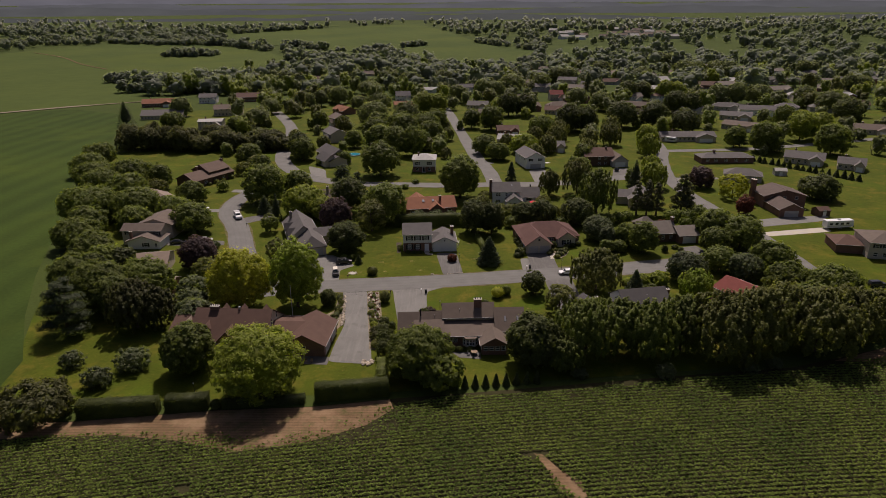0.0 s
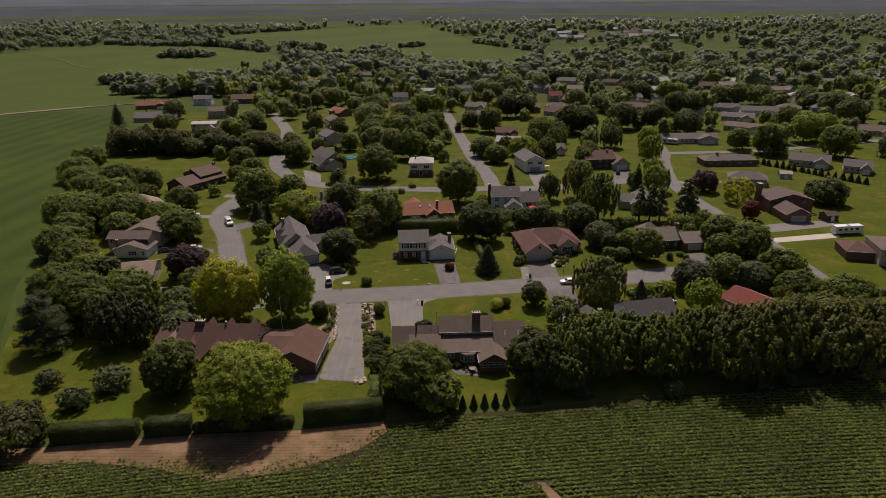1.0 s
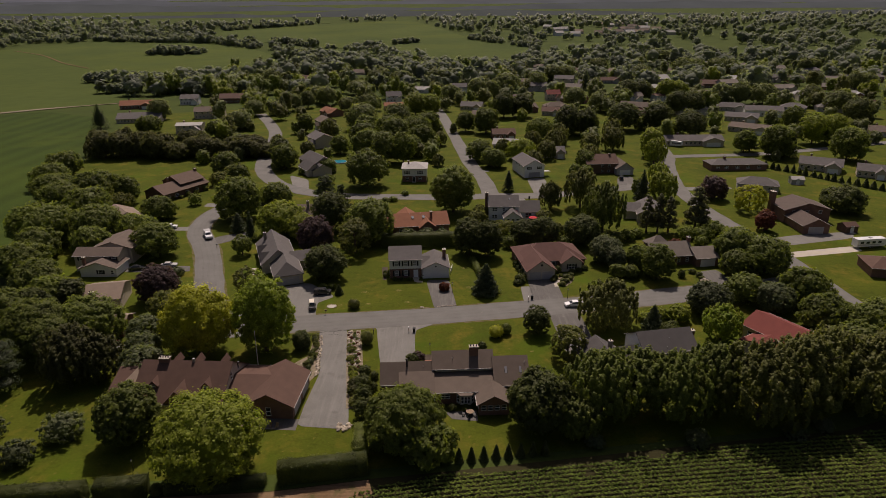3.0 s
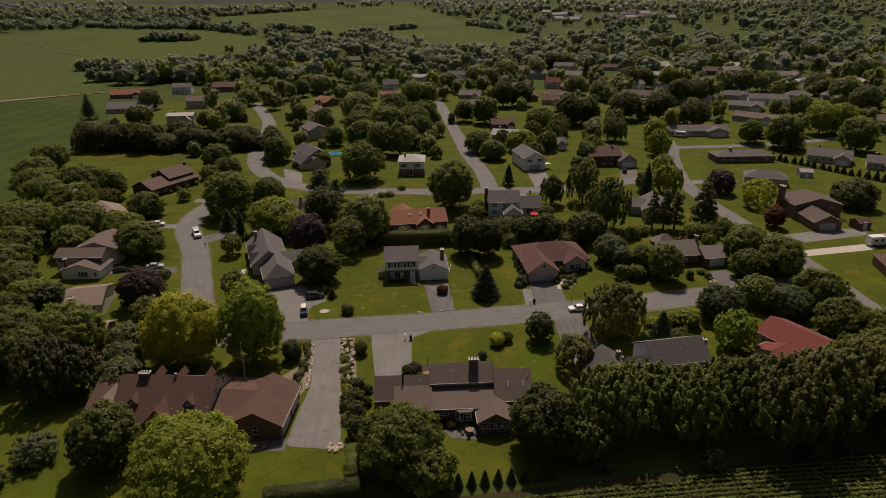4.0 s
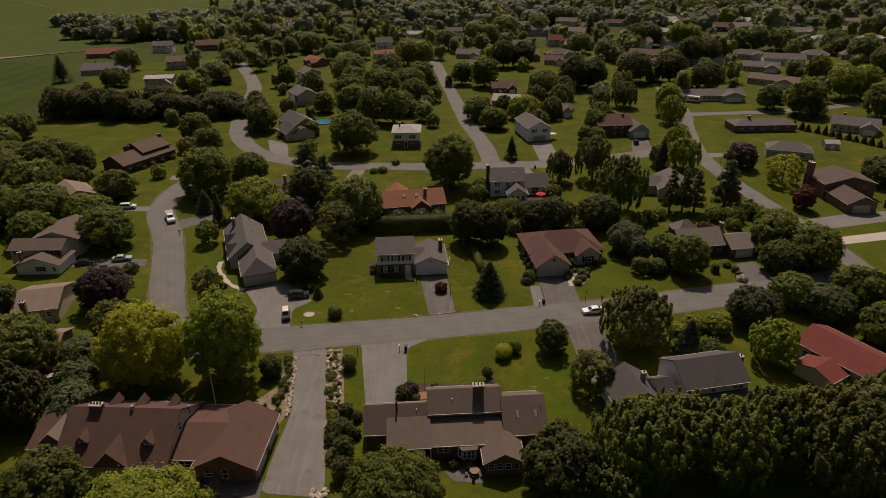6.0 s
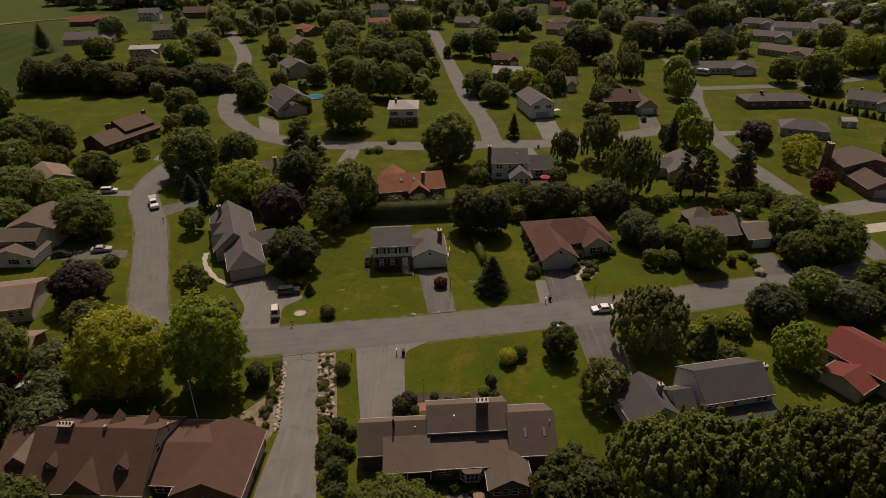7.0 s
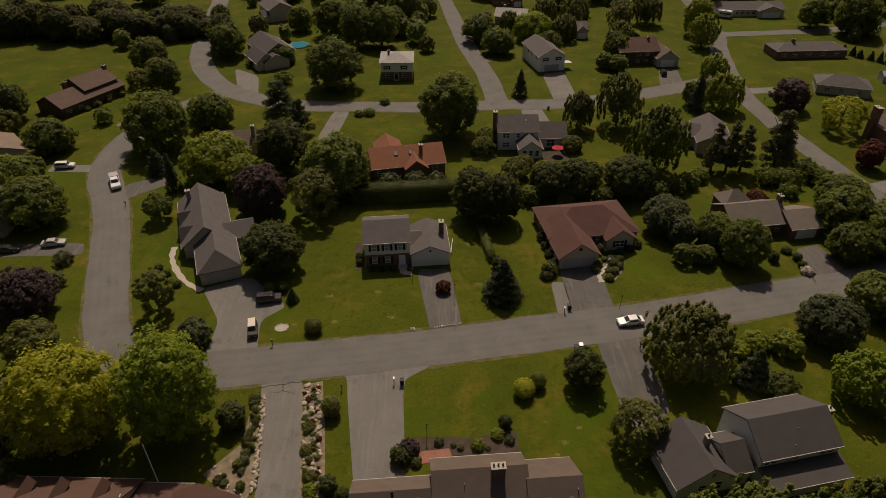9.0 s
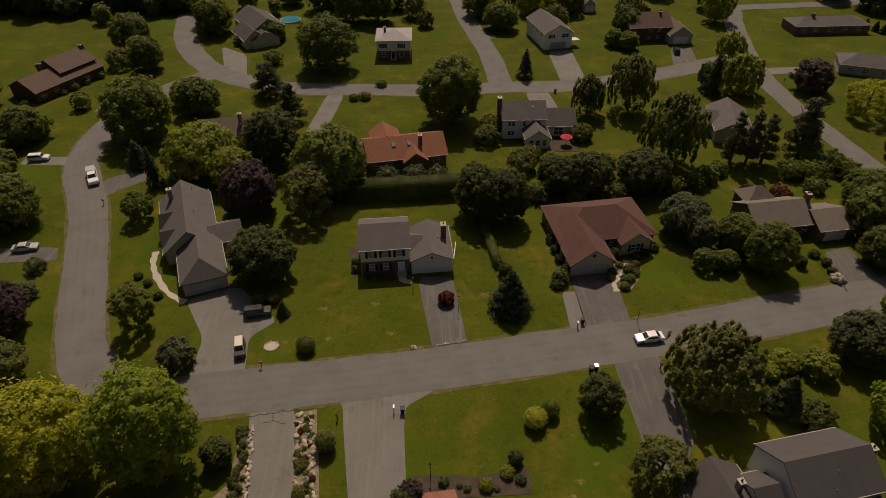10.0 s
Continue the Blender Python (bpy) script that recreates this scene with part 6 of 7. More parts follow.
many([(-30, 186, 8.0, 14), (-4, 203, 7.6, 13), (-36, 212, 8.4, 14), (-19, 216, 8.6, 15), (-46, 192, 5.0, 10), (-9, 186, 6.0, 11), (-24, 236, 8, 14), (-2, 246, 7.5, 14), (-38, 240, 7, 13), (-46, 152, 4.2, 6.4)], leaf=L_MID, label="leafy tree in the wooded block between the streets")
many([(-62, 188, 3.8, 7.5), (6, 212, 3.6, 8), (5, 164, 3.0, 6), (-60, 240, 5, 10), (-80, 200, 4, 9), (38, 188, 4, 8), (50, 160, 4.4, 8), (58, 176, 5, 9.5), (66, 196, 6, 11), (78, 168, 4.6, 9), (82, 186, 5, 11), (96, 196, 6, 12), (54, 198, 5, 10), (102, 222, 6, 12), (70, 212, 5.4, 12)], style="spray", leaf=L_OLIVE, label="upright leafy tree among the further gardens")
many([(165, 190, 5, 10.5), (177, 184, 4.6, 10.5), (171, 178, 4, 9)], style="pine", leaf=L_NEEDLE, label="dark pine by the cross street")
for k in range(17):
    plant(157 + 1.7 * k + rf.uniform(-0.6, 0.6), 156 - 2.5 * k, rf.uniform(1.1, 1.6), rf.uniform(2.4, 4.2), "cone", L_DARK, "small conifer in the boundary row", "shrub", 1, "boundary row", "shrub", 2)
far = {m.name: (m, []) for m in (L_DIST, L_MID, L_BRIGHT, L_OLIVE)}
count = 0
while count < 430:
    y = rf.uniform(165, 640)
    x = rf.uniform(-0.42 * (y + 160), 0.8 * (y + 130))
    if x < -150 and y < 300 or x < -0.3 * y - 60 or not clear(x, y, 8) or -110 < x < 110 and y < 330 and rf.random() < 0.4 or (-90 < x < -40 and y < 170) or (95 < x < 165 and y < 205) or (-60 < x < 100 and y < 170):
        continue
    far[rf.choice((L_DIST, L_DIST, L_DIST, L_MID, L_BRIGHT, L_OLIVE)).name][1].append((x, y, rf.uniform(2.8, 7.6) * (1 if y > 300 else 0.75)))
    count += 1
for k in range(22):   # the clump by the lane
    far[L_MID.name][1].append((-250 + 5.0 * k + rf.uniform(-3, 3), 452 + rf.uniform(-14, 16), rf.uniform(6, 9)))


def woods(name, label, spots, material, leaf_size, per, seed, lobes=4, squat=1.0):
    """Far trees: many lobed crowns of leaf clumps in one mesh."""
    rng = np.random.default_rng(seed)
    pts, nrm, cv, cf, base = [], [], [], [], 0
    for x, y, r in spots:
        hgt = r * rng.uniform(1.8, 2.6) * squat
        z0 = relief(x, y)
        for k in range(lobes + 1):
            a = rng.uniform(0, 6.283)
            off = 0 if k == 0 else rng.uniform(0.35, 0.6) * r
            c = np.array([x + math.cos(a) * off, y + math.sin(a) * off, z0 + hgt * (0.46 if k == 0 else rng.uniform(0.3, 0.84))])
            rad = np.array([r, r, hgt * 0.55]) * (0.85 if k == 0 else rng.uniform(0.28, 0.42))
            m = int(per * (0.4 if k == 0 else 0.6 / lobes))
            d = sphere_dirs(rng, m)
            pts.append(c + d * rad * rng.uniform(0.88, 1.12, (m, 1))), nrm.append(d)
            cv.append(c + LOW_V * rad * 0.8), cf.append(LOW_F + base)
            base += len(LOW_V)
    me = leaf_mesh(name, np.concatenate(pts), np.concatenate(nrm), leaf_size, rng, material, (np.concatenate(cv), np.concatenate(cf)), 3, 1.0)
    return tagged(new(name, me), label, "woods", "", "stuff")


for i, (m_, spots) in enumerate(far.values()):
    woods("far_trees", "leafy trees among the far houses", spots, m_, 0.6, 420, 30 + i, 7)


def inside(x, y, poly):
    odd = False
    for (a, b), (c, d) in zip(poly, poly[1:] + poly[:1]):
        if (b > y) != (d > y) and x < (c - a) * (y - b) / (d - b) + a:
            odd = not odd
    return odd


def in_field(x, y):
    return any(inside(x, y, p) for p in far_fields.values())


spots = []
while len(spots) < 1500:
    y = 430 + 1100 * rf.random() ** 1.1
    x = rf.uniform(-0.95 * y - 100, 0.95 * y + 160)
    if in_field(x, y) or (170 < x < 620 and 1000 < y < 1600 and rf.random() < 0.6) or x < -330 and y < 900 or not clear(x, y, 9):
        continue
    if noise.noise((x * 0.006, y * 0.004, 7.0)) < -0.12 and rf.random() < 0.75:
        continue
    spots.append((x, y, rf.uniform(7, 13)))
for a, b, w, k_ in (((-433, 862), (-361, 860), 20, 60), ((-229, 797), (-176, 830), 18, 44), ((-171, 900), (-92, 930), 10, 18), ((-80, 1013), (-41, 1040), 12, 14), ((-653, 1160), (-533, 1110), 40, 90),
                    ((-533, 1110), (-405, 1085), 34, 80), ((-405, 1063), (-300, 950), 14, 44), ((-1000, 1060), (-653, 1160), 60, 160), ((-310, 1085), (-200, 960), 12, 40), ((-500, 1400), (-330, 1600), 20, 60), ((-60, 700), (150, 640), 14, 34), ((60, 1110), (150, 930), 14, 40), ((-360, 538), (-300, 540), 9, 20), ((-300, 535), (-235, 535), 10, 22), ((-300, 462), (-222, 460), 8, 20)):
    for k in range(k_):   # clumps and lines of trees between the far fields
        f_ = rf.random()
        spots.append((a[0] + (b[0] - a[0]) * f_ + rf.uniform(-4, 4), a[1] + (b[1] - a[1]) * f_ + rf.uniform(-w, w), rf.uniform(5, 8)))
woods("far_woods", "green woods and hedgerows beyond the houses, haze painted into the leaves", spots, L_FAR, 1.7, 84, 4, squat=0.72)
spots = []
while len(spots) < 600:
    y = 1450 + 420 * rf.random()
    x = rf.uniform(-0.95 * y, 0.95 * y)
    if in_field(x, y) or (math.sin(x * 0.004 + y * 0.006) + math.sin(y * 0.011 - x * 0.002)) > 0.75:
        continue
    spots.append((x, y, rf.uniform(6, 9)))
woods("horizon_woods", "woods on the far hills, leaves painted pale for haze", spots, L_HAZE, 2.2, 40, 5, 2)


def hills(y, base, top, colour, seed):
    """A far line of wooded hills closing the view, haze painted as glow."""
    m = bpy.data.materials.new("painted_haze_glow")
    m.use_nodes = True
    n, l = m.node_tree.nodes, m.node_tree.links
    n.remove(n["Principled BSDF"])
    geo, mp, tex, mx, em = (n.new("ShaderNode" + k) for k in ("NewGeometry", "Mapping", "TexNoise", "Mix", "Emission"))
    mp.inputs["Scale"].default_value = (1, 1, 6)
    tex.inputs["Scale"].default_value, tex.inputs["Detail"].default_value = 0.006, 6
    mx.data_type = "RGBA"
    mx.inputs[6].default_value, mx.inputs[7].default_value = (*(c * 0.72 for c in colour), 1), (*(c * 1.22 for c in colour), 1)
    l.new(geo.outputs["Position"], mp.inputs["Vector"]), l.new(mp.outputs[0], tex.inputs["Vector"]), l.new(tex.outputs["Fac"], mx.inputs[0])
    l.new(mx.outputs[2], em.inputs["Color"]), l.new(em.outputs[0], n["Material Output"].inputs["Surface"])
    verts, faces = [], []
    xs_ = np.linspace(-3500, 3500, 351)
    for i, x in enumerate(xs_):
        z = top + 22 * noise.noise((x * 0.0011, seed, 0.3)) + 7 * noise.noise((x * 0.006, seed, 1.3)) + 2.5 * noise.noise((x * 0.04, seed, 2.3))
        bend = 0.00003 * x * x
        verts += [(x, y - bend, base - 30), (x, y - bend + 60, z)]
        if i:
            faces.append((2 * i - 2, 2 * i, 2 * i + 1, 2 * i - 1))
    return tagged(new("backdrop", mesh_of("backdrop", verts, faces, m)), "wooded hills at the horizon, blue-grey haze painted as glow", "hills", "", "structure")


# Each further ridge glows paler and bluer, imitating thicker haze.
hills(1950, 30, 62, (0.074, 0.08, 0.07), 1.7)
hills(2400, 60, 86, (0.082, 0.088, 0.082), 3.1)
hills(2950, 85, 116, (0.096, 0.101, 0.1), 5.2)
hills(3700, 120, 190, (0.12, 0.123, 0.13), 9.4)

# ---- crop rows on the near field ----
rr = np.random.default_rng(9)
pts = []


def edge_y(x):
    return np.interp(x, (-150, -74, -61, -37, -19, -4.5, 7, 30, 57, 78, 102, 150), (-63, -62, -59.5, -58.5, -58, -50.5, -48.2, -45.2, -41, -38.2, -32, -17))


for k in range(152):
    x = np.arange(-110, 130, 0.1) + rr.uniform(-0.05, 0.05, 2400)
    y = -43.0 + 0.155 * x - 0.0006 * x * x - 0.92 * k + rr.normal(0, 0.1, 2400)
    ragged = np.array([noise.noise((a * 0.13, b * 0.3, 3.0)) for a, b in zip(x[::8], y[::8])]).repeat(8)
    ok = (y < edge_y(x) - 0.5 - 0.8 * ragged) & (y > -180)
    sparse = np.clip((y + 62.5 + 2.5 * np.exp(-((x + 27) / 9) ** 2) - 2.0 * ragged) / 5.0, 0, 1) * np.clip((x + 66) / 10, 0, 1) * np.clip((-2 - x) / 6, 0, 1)
    ok &= rr.random(2400) > sparse ** 0.6 * 0.97
    ok &= ~((np.abs(x - 24.2 + 0.55 * (y + 69.5)) < 1.0 + ragged) & (y < -64) & (y > -75.5)) & ~((np.abs(x - 84) < 2.4 + ragged) & (np.abs(y + 62) < 2.0))
    ok &= ragged > -0.62
    pts.append(np.stack([x, y, 0.2 + 0.3 * rr.random(2400)], 1)[ok])
pts = np.concatenate(pts)
nrm = np.stack([rr.normal(0, 0.35, len(pts)), rr.normal(0, 0.6, len(pts)), np.ones(len(pts))], 1)
tagged(new("crop_rows", leaf_mesh("crop_rows", pts, nrm, 0.24, rr, CROP, None, 3)), "rows of low green crop plants in brown soil", "crop", "", "stuff")


# ---- vehicles ----
def wheel(parent, x, y, r=0.33):
    t = part("wheel", tube(bmesh.new(), (x, y - 0.11, r), (x, y + 0.11, r), r, r, 14), RUBBER, parent)
    s = 1 if y > 0 else -1
    part("rim", tube(bmesh.new(), (x, y + s * 0.112, r), (x, y + s * 0.13, r), r * 0.62, r * 0.55, 10), METAL, t)


def slab(bm, outline, half, inset_top=0.0):
    """A body from a side outline (x, z), rounded along its edges; its upper half leans in."""
    prism(bm, outline, "y", -half, half)
    top = max(z for _, z in outline)
    low = min(z for _, z in outline)
    for v in bm.verts:
        k = (v.co.z - low) / (top - low)
        v.co.y *= 1 - inset_top * k * k
    bmesh.ops.bevel(bm, geom=bm.edges[:], offset=0.06, segments=2, affect="EDGES", profile=0.6)
    return bm


def car(label, x, y, rot, paint, body, cabin, roof_paint=None, length=4.6, half=0.88, category="car", name="car"):
    c = thing(name, label, category, pose(x, y, 0.05, 0, 0, rot))
    part("body", slab(bmesh.new(), body, half, 0.08), paint, c)
    part("cabin", slab(bmesh.new(), cabin, half * 0.9, 0.2), roof_paint or paint, c)
    (fx, fz), (gx, gz), (qx, qz), (rx, rz) = cabin
    for (x0, z0), (x1, z1), out in (((fx, fz), (gx, gz), 1), ((rx, rz), (qx, qz), -1)):   # windscreen and rear window
        dx, dz = (x1 - x0), (z1 - z0)
        nx_, nz_ = out * abs(dz), abs(dx)
        k = 0.035 / math.hypot(nx_, nz_)
        p0, p1 = (x0 + 0.12 * dx, z0 + 0.12 * dz), (x0 + 0.86 * dx, z0 + 0.86 * dz)
        bm = prism(bmesh.new(), [p0, p1, (p1[0] + k * nx_, p1[1] + k * nz_), (p0[0] + k * nx_, p0[1] + k * nz_)], "y", -half * 0.66, half * 0.66)
        part("windscreen" if out > 0 else "rear_window", bm, GLASS, c, "dark glass")
    for s_ in (-1, 1):
        lo_, hi_ = fz + 0.1, gz - 0.12
        bm = prism(bmesh.new(), [(fx - 0.3, lo_), (gx - 0.06, hi_), (qx + 0.06, hi_), (rx + 0.3, lo_)], "y", -0.02, 0.02)
        for v in bm.verts:
            v.co.y = s_ * (half * (0.9 if v.co.z < (lo_ + hi_) / 2 else 0.79) + (0.012 if v.co.y > 0 else -0.03))
        part("side_window", bm, GLASS, c, "dark glass")
    for wx in (-length * 0.29, length * 0.3):
        for s in (-1, 1):
            wheel(c, wx, s * (half - 0.08))
    for s in (-1, 1):
        part("headlight", box(bmesh.new(), length / 2 - 0.12, length / 2 + 0.01, s * half * 0.6 - 0.18, s * half * 0.6 + 0.18, 0.58, 0.72, 0.02), SKYGLASS, c)
        part("tail_light", box(bmesh.new(), -length / 2 - 0.01, -length / 2 + 0.1, s * half * 0.65 - 0.15, s * half * 0.65 + 0.15, 0.66, 0.82, 0.02), P_RED, c)
    return c


SEDAN = [(-2.3, 0.3), (2.3, 0.3), (2.32, 0.65), (2.1, 0.78), (0.95, 0.92), (-1.5, 0.96), (-2.25, 0.9), (-2.32, 0.6)]
SEDAN_TOP = [(1.1, 0.9), (0.35, 1.38), (-0.95, 1.42), (-1.75, 0.94)]
SUV = [(-2.3, 0.35), (2.3, 0.35), (2.32, 0.75), (2.2, 0.98), (1.1, 1.05), (-2.25, 1.05), (-2.32, 0.7)]
SUV_TOP = [(1.2, 1.02), (0.65, 1.66), (-2.0, 1.7), (-2.25, 1.04)]
JEEP = [(-1.9, 0.45), (1.9, 0.45), (1.92, 0.98), (1.8, 1.05), (0.5, 1.08), (-1.9, 1.08)]
JEEP_TOP = [(0.62, 1.06), (0.4, 1.75), (-1.8, 1.78), (-1.86, 1.06)]
PICKUP = [(-2.7, 0.45), (2.7, 0.45), (2.72, 0.9), (2.55, 1.08), (1.3, 1.14), (-2.7, 1.14)]
PICKUP_TOP = [(1.35, 1.1), (0.8, 1.75), (-0.35, 1.78), (-0.5, 1.12)]
car("white saloon car parked on the street", 39.9, 12.6, 186, P_WHITE, SEDAN, SEDAN_TOP)
car("dark off-road car with a cream hard top", -25.3, 12.2, -78, P_BLACK, JEEP, JEEP_TOP, mat("cream_top", (0.62, 0.57, 0.46), 0.5, 0.05), 3.9, 0.84)
car("black estate car with a shiny bonnet in the drive", -24.2, 20.6, 8, P_BLACK, SUV, SUV_TOP)
tr = car("white pickup truck with a load cover on the street", -69.9, 65.3, -63, P_WHITE, PICKUP, PICKUP_TOP, None, 5.4, 0.95, "truck", "pickup_truck")
tr.scale = (1.2, 1.15, 1.15)
part("load_box", box(bmesh.new(), -2.62, -0.62, -0.85, 0.85, 1.16, 1.75, 0.06), P_SILVER, tr)
car("silver saloon car in the side drive", -72.4, 40.0, 10, P_SILVER, SEDAN, SEDAN_TOP)
car("dark saloon car beside the cream house", -80.6, 37.9, 12, P_BLACK, SEDAN, SEDAN_TOP)
car("white estate car by the hedge", -86.2, 74.6, 6, P_WHITE, SUV, SUV_TOP)
car("red saloon car by the outbuilding", -66.6, -6.6, 40, P_RED, SEDAN, SEDAN_TOP)
car("silver saloon car by the outbuilding", -63.2, -8.6, 40, P_SILVER, SEDAN, SEDAN_TOP)
car("white car beside the red-roofed house", 92.4, -5.2, 30, P_WHITE, SEDAN, SEDAN_TOP)
car("black estate car in the brown house's drive", 84.6, 136.5, 80, P_BLACK, SUV, SUV_TOP)
car("dark estate car near the side street", 121.0, 4.0, 5, P_BLACK, SUV, SUV_TOP)


def camper(label, x, y, rot, length=9.0):
    c = thing("camper", label, "camper", pose(x, y, 0, 0, 0, rot))
    part("body", slab(bmesh.new(), [(-length / 2, 0.6), (length / 2 - 0.6, 0.6), (length / 2, 1.2), (length / 2 - 0.3, 3.0), (-length / 2, 3.05)], 1.2, 0.02), P_WHITE, c)
    for k in range(4):
        part("window", box(bmesh.new(), -length / 2 + 1 + k * length / 5, -length / 2 + 2.1 + k * length / 5, -1.24, -1.2, 1.6, 2.3, 0.01), GLASS, c)
    part("stripe", box(bmesh.new(), -length / 2 + 0.3, length / 2 - 0.9, -1.235, -1.2, 1.15, 1.35), P_SILVER, c)
    part("roof_hatch", box(bmesh.new(), -0.4, 0.4, -0.4, 0.4, 3.05, 3.25, 0.04), P_SILVER, c)
    for s in (-1, 1):
        wheel(c, -0.4, s * 1.08, 0.36), wheel(c, 0.5, s * 1.08, 0.36)
    part("tow_bar", box(bmesh.new(), length / 2 - 0.5, length / 2 + 1.1, -0.06, 0.06, 0.4, 0.52), BLACK, c)
    part("stand", box(bmesh.new(), length / 2 + 0.9, length / 2 + 1.05, -0.06, 0.06, 0, 0.4), BLACK, c)


camper("long white camper parked on pale concrete", 138.6, 52.6, 8, 10.0)
camper("small white camper on the far drive", 132.5, 205.5, -35, 6.0)


# ---- garden and street things ----
def mailbox(label, x, y, rot=0.0, post=WOOD, bx=BLACK, z=0.0):
    m = thing("mailbox", label, "mailbox", pose(x, y, z, 0, 0, rot))
    part("post", box(bmesh.new(), -0.06, 0.06, -0.06, 0.06, -0.1, 1.05, 0.01), post, m)
    part("box", prism(bmesh.new(), [(-0.12, 1.053), (0.12, 1.053), (0.12, 1.2), (0.08, 1.28), (-0.08, 1.28), (-0.12, 1.2)], "y", -0.28, 0.26), bx, m)
    part("flag", box(bmesh.new(), 0.121, 0.14, -0.05, 0.02, 1.15, 1.36), P_RED, m)


def bin_(label, x, y, body=BLACK, lid=BLACK):
    b = thing("wheeled_bin", label, "bin", pose(x, y, 0.04))
    bm = box(bmesh.new(), -0.3, 0.3, -0.33, 0.33, 0.0, 1.0)
    for v in bm.verts:
        if v.co.z < 0.5:
            v.co.x *= 0.8
            v.co.y *= 0.75
    part("tub", bm, body, b)
    part("lid", box(bmesh.new(), -0.34, 0.34, -0.38, 0.38, 1.003, 1.09, 0.02), lid, b)
    part("wheel", tube(bmesh.new(), (-0.27, 0.27, 0.1), (0.27, 0.27, 0.1), 0.1, 0.1), RUBBER, b)


mailbox("wooden post mailbox with pale top at the drive", -0.6, -0.2, 0, WOOD, P_WHITE)
bin_("black wheeled bin beside the drive", 0.65, -0.4)
mailbox("brown wooden mailbox on a thick post", -21.3, 8.9, 90, WOOD, WOOD)
mailbox("dark mailbox on a post by the drive", -8.6, -1.2, 0, BLACK)
bin_("black wheeled bin by the maroon-roofed house", 30.0, 16.7)
mailbox("white mailbox beside the paved apron", 29.0, 15.8, 0, WOOD, P_WHITE)
bin_("grey wheeled bin at the street corner", 30.0, 6.6, BLACK, METAL)
bin_("black wheeled bin at the street corner", 29.2, 6.3)
mailbox("dark mailbox on a crooked post", 39.9, 6.5, 20, BLACK)
mailbox("dark mailbox near the pickup truck", -63.6, 55.2, 60, WOOD)
mailbox("dark mailbox by the second street", -13.5, 107.0, 0, WOOD)
bin_("dark bin at the second street", 41.0, 107.6)
mailbox("dark mailbox by the side street", 107.9, 112, 0, BLACK)
mailbox("dark mailbox near the long drive", 78.0, 24.2, 0, WOOD)


def lamp_post(label, x, y, ht=2.6):
    p = thing("lamp_post", label, "lamp post", pose(x, y, 0))
    part("pole", tube(bmesh.new(), (0, 0, -0.1), (0, 0, ht), 0.05, 0.04), BLACK, p)
    part("lantern", tube(bmesh.new(), (0, 0, ht), (0, 0, ht + 0.35), 0.1, 0.15, 6), P_WHITE, p, "pale glass lantern")
    part("cap", tube(bmesh.new(), (0, 0, ht + 0.353), (0, 0, ht + 0.5), 0.18, 0.03, 6), BLACK, p)


lamp_post("black garden lamp post on the drive's edge", 9.7, 20.5, 2.8)
lamp_post("black garden lamp post beside the front path", 1.9, 26.6, 2.2)
lamp_post("black garden lamp post by the street", 39.1, 16.6)
lamp_post("black garden lamp post by the flower bed", 4.5, -10.6, 2.4)
lamp_post("garden lamp post beside the steep-roofed house", 86.0, 31.0)
lamp_post("small garden lamp post on the back lawn", -42.8, -46.5, 1.8)

fp = thing("flagpole", "tall slim pale grey flagpole behind the house", "flagpole", pose(-29.9, -19.0, 0))
part("pole", tube(bmesh.new(), (0, 0, 0), (0.1, 0, 10.4), 0.085, 0.05, 10), POLE, fp)
part("finial", tube(bmesh.new(), (0.1, 0, 10.4), (0.1, 0, 10.58), 0.09, 0.05, 8), POLE, fp)
part("footing", tube(bmesh.new(), (0, 0, -0.1), (0, 0, 0.15), 0.3, 0.25, 12), CONCRETE, fp)

sheet("flower_bed", [(0.8, -14), (2.2, -10.6), (7.3, -10.6), (10, -11), (13.3, -10.4), (15.2, -8.8), (17.4, -10), (17.4, -13.6)], MULCH, 0.05, "dark mulched flower bed before the house", "flower bed")
sheet("brick_walk", [(1.6, -16), (1.6, -13.2), (7.6, -12.6), (8.0, -14.2), (4, -15)], mat("red_paving", (0.3, 0.13, 0.085), 0.85, 0.2, 0.8, 6.0, 0.2), 0.065, "red brick front walk", "path")
sheet("flower_bed", [(-14.9, -0.2), (-11.8, 0.6), (-10.4, -8), (-9.5, -14.5), (-8.6, -22.6), (-8.4, -30), (-10.8, -30), (-11.5, -24.4), (-13.0, -14.4)], GRAVEL, 0.05, "rocky planted strip beside the drive", "flower bed")
sheet("flower_bed", [(-21.9, -2.0), (-21.0, -1.8), (-19.6, -11.0), (-18.4, -18.0), (-19.6, -21.4), (-25.8, -15.9), (-24.2, -14.1), (-21.7, -10.9)], GRAVEL, 0.05, "rocky planted strip beside the drive", "flower bed")
sheet("flower_bed", [(38.4, 31.5), (42.8, 33.2), (43.6, 30.2), (42.2, 27.0), (40.2, 24.6), (38.7, 25.2)], GRAVEL, 0.05, "planted gravel bed by the garage", "flower bed")
ribbon("garden_path", [(-47.2, 38.5), (-46.6, 35), (-44.6, 31.0), (-41.2, 26.6), (-37.4, 23.9)], 1.1, CONCRETE, 0.07, "pale curved concrete garden path", "path")
ribbon("garden_path", [(41.5, 33.0), (40.9, 30.4), (38.8, 28.0), (37.7, 26.5), (37.7, 24.3)], 0.9, CONCRETE, 0.065, "pale winding stone path by the garage", "path")
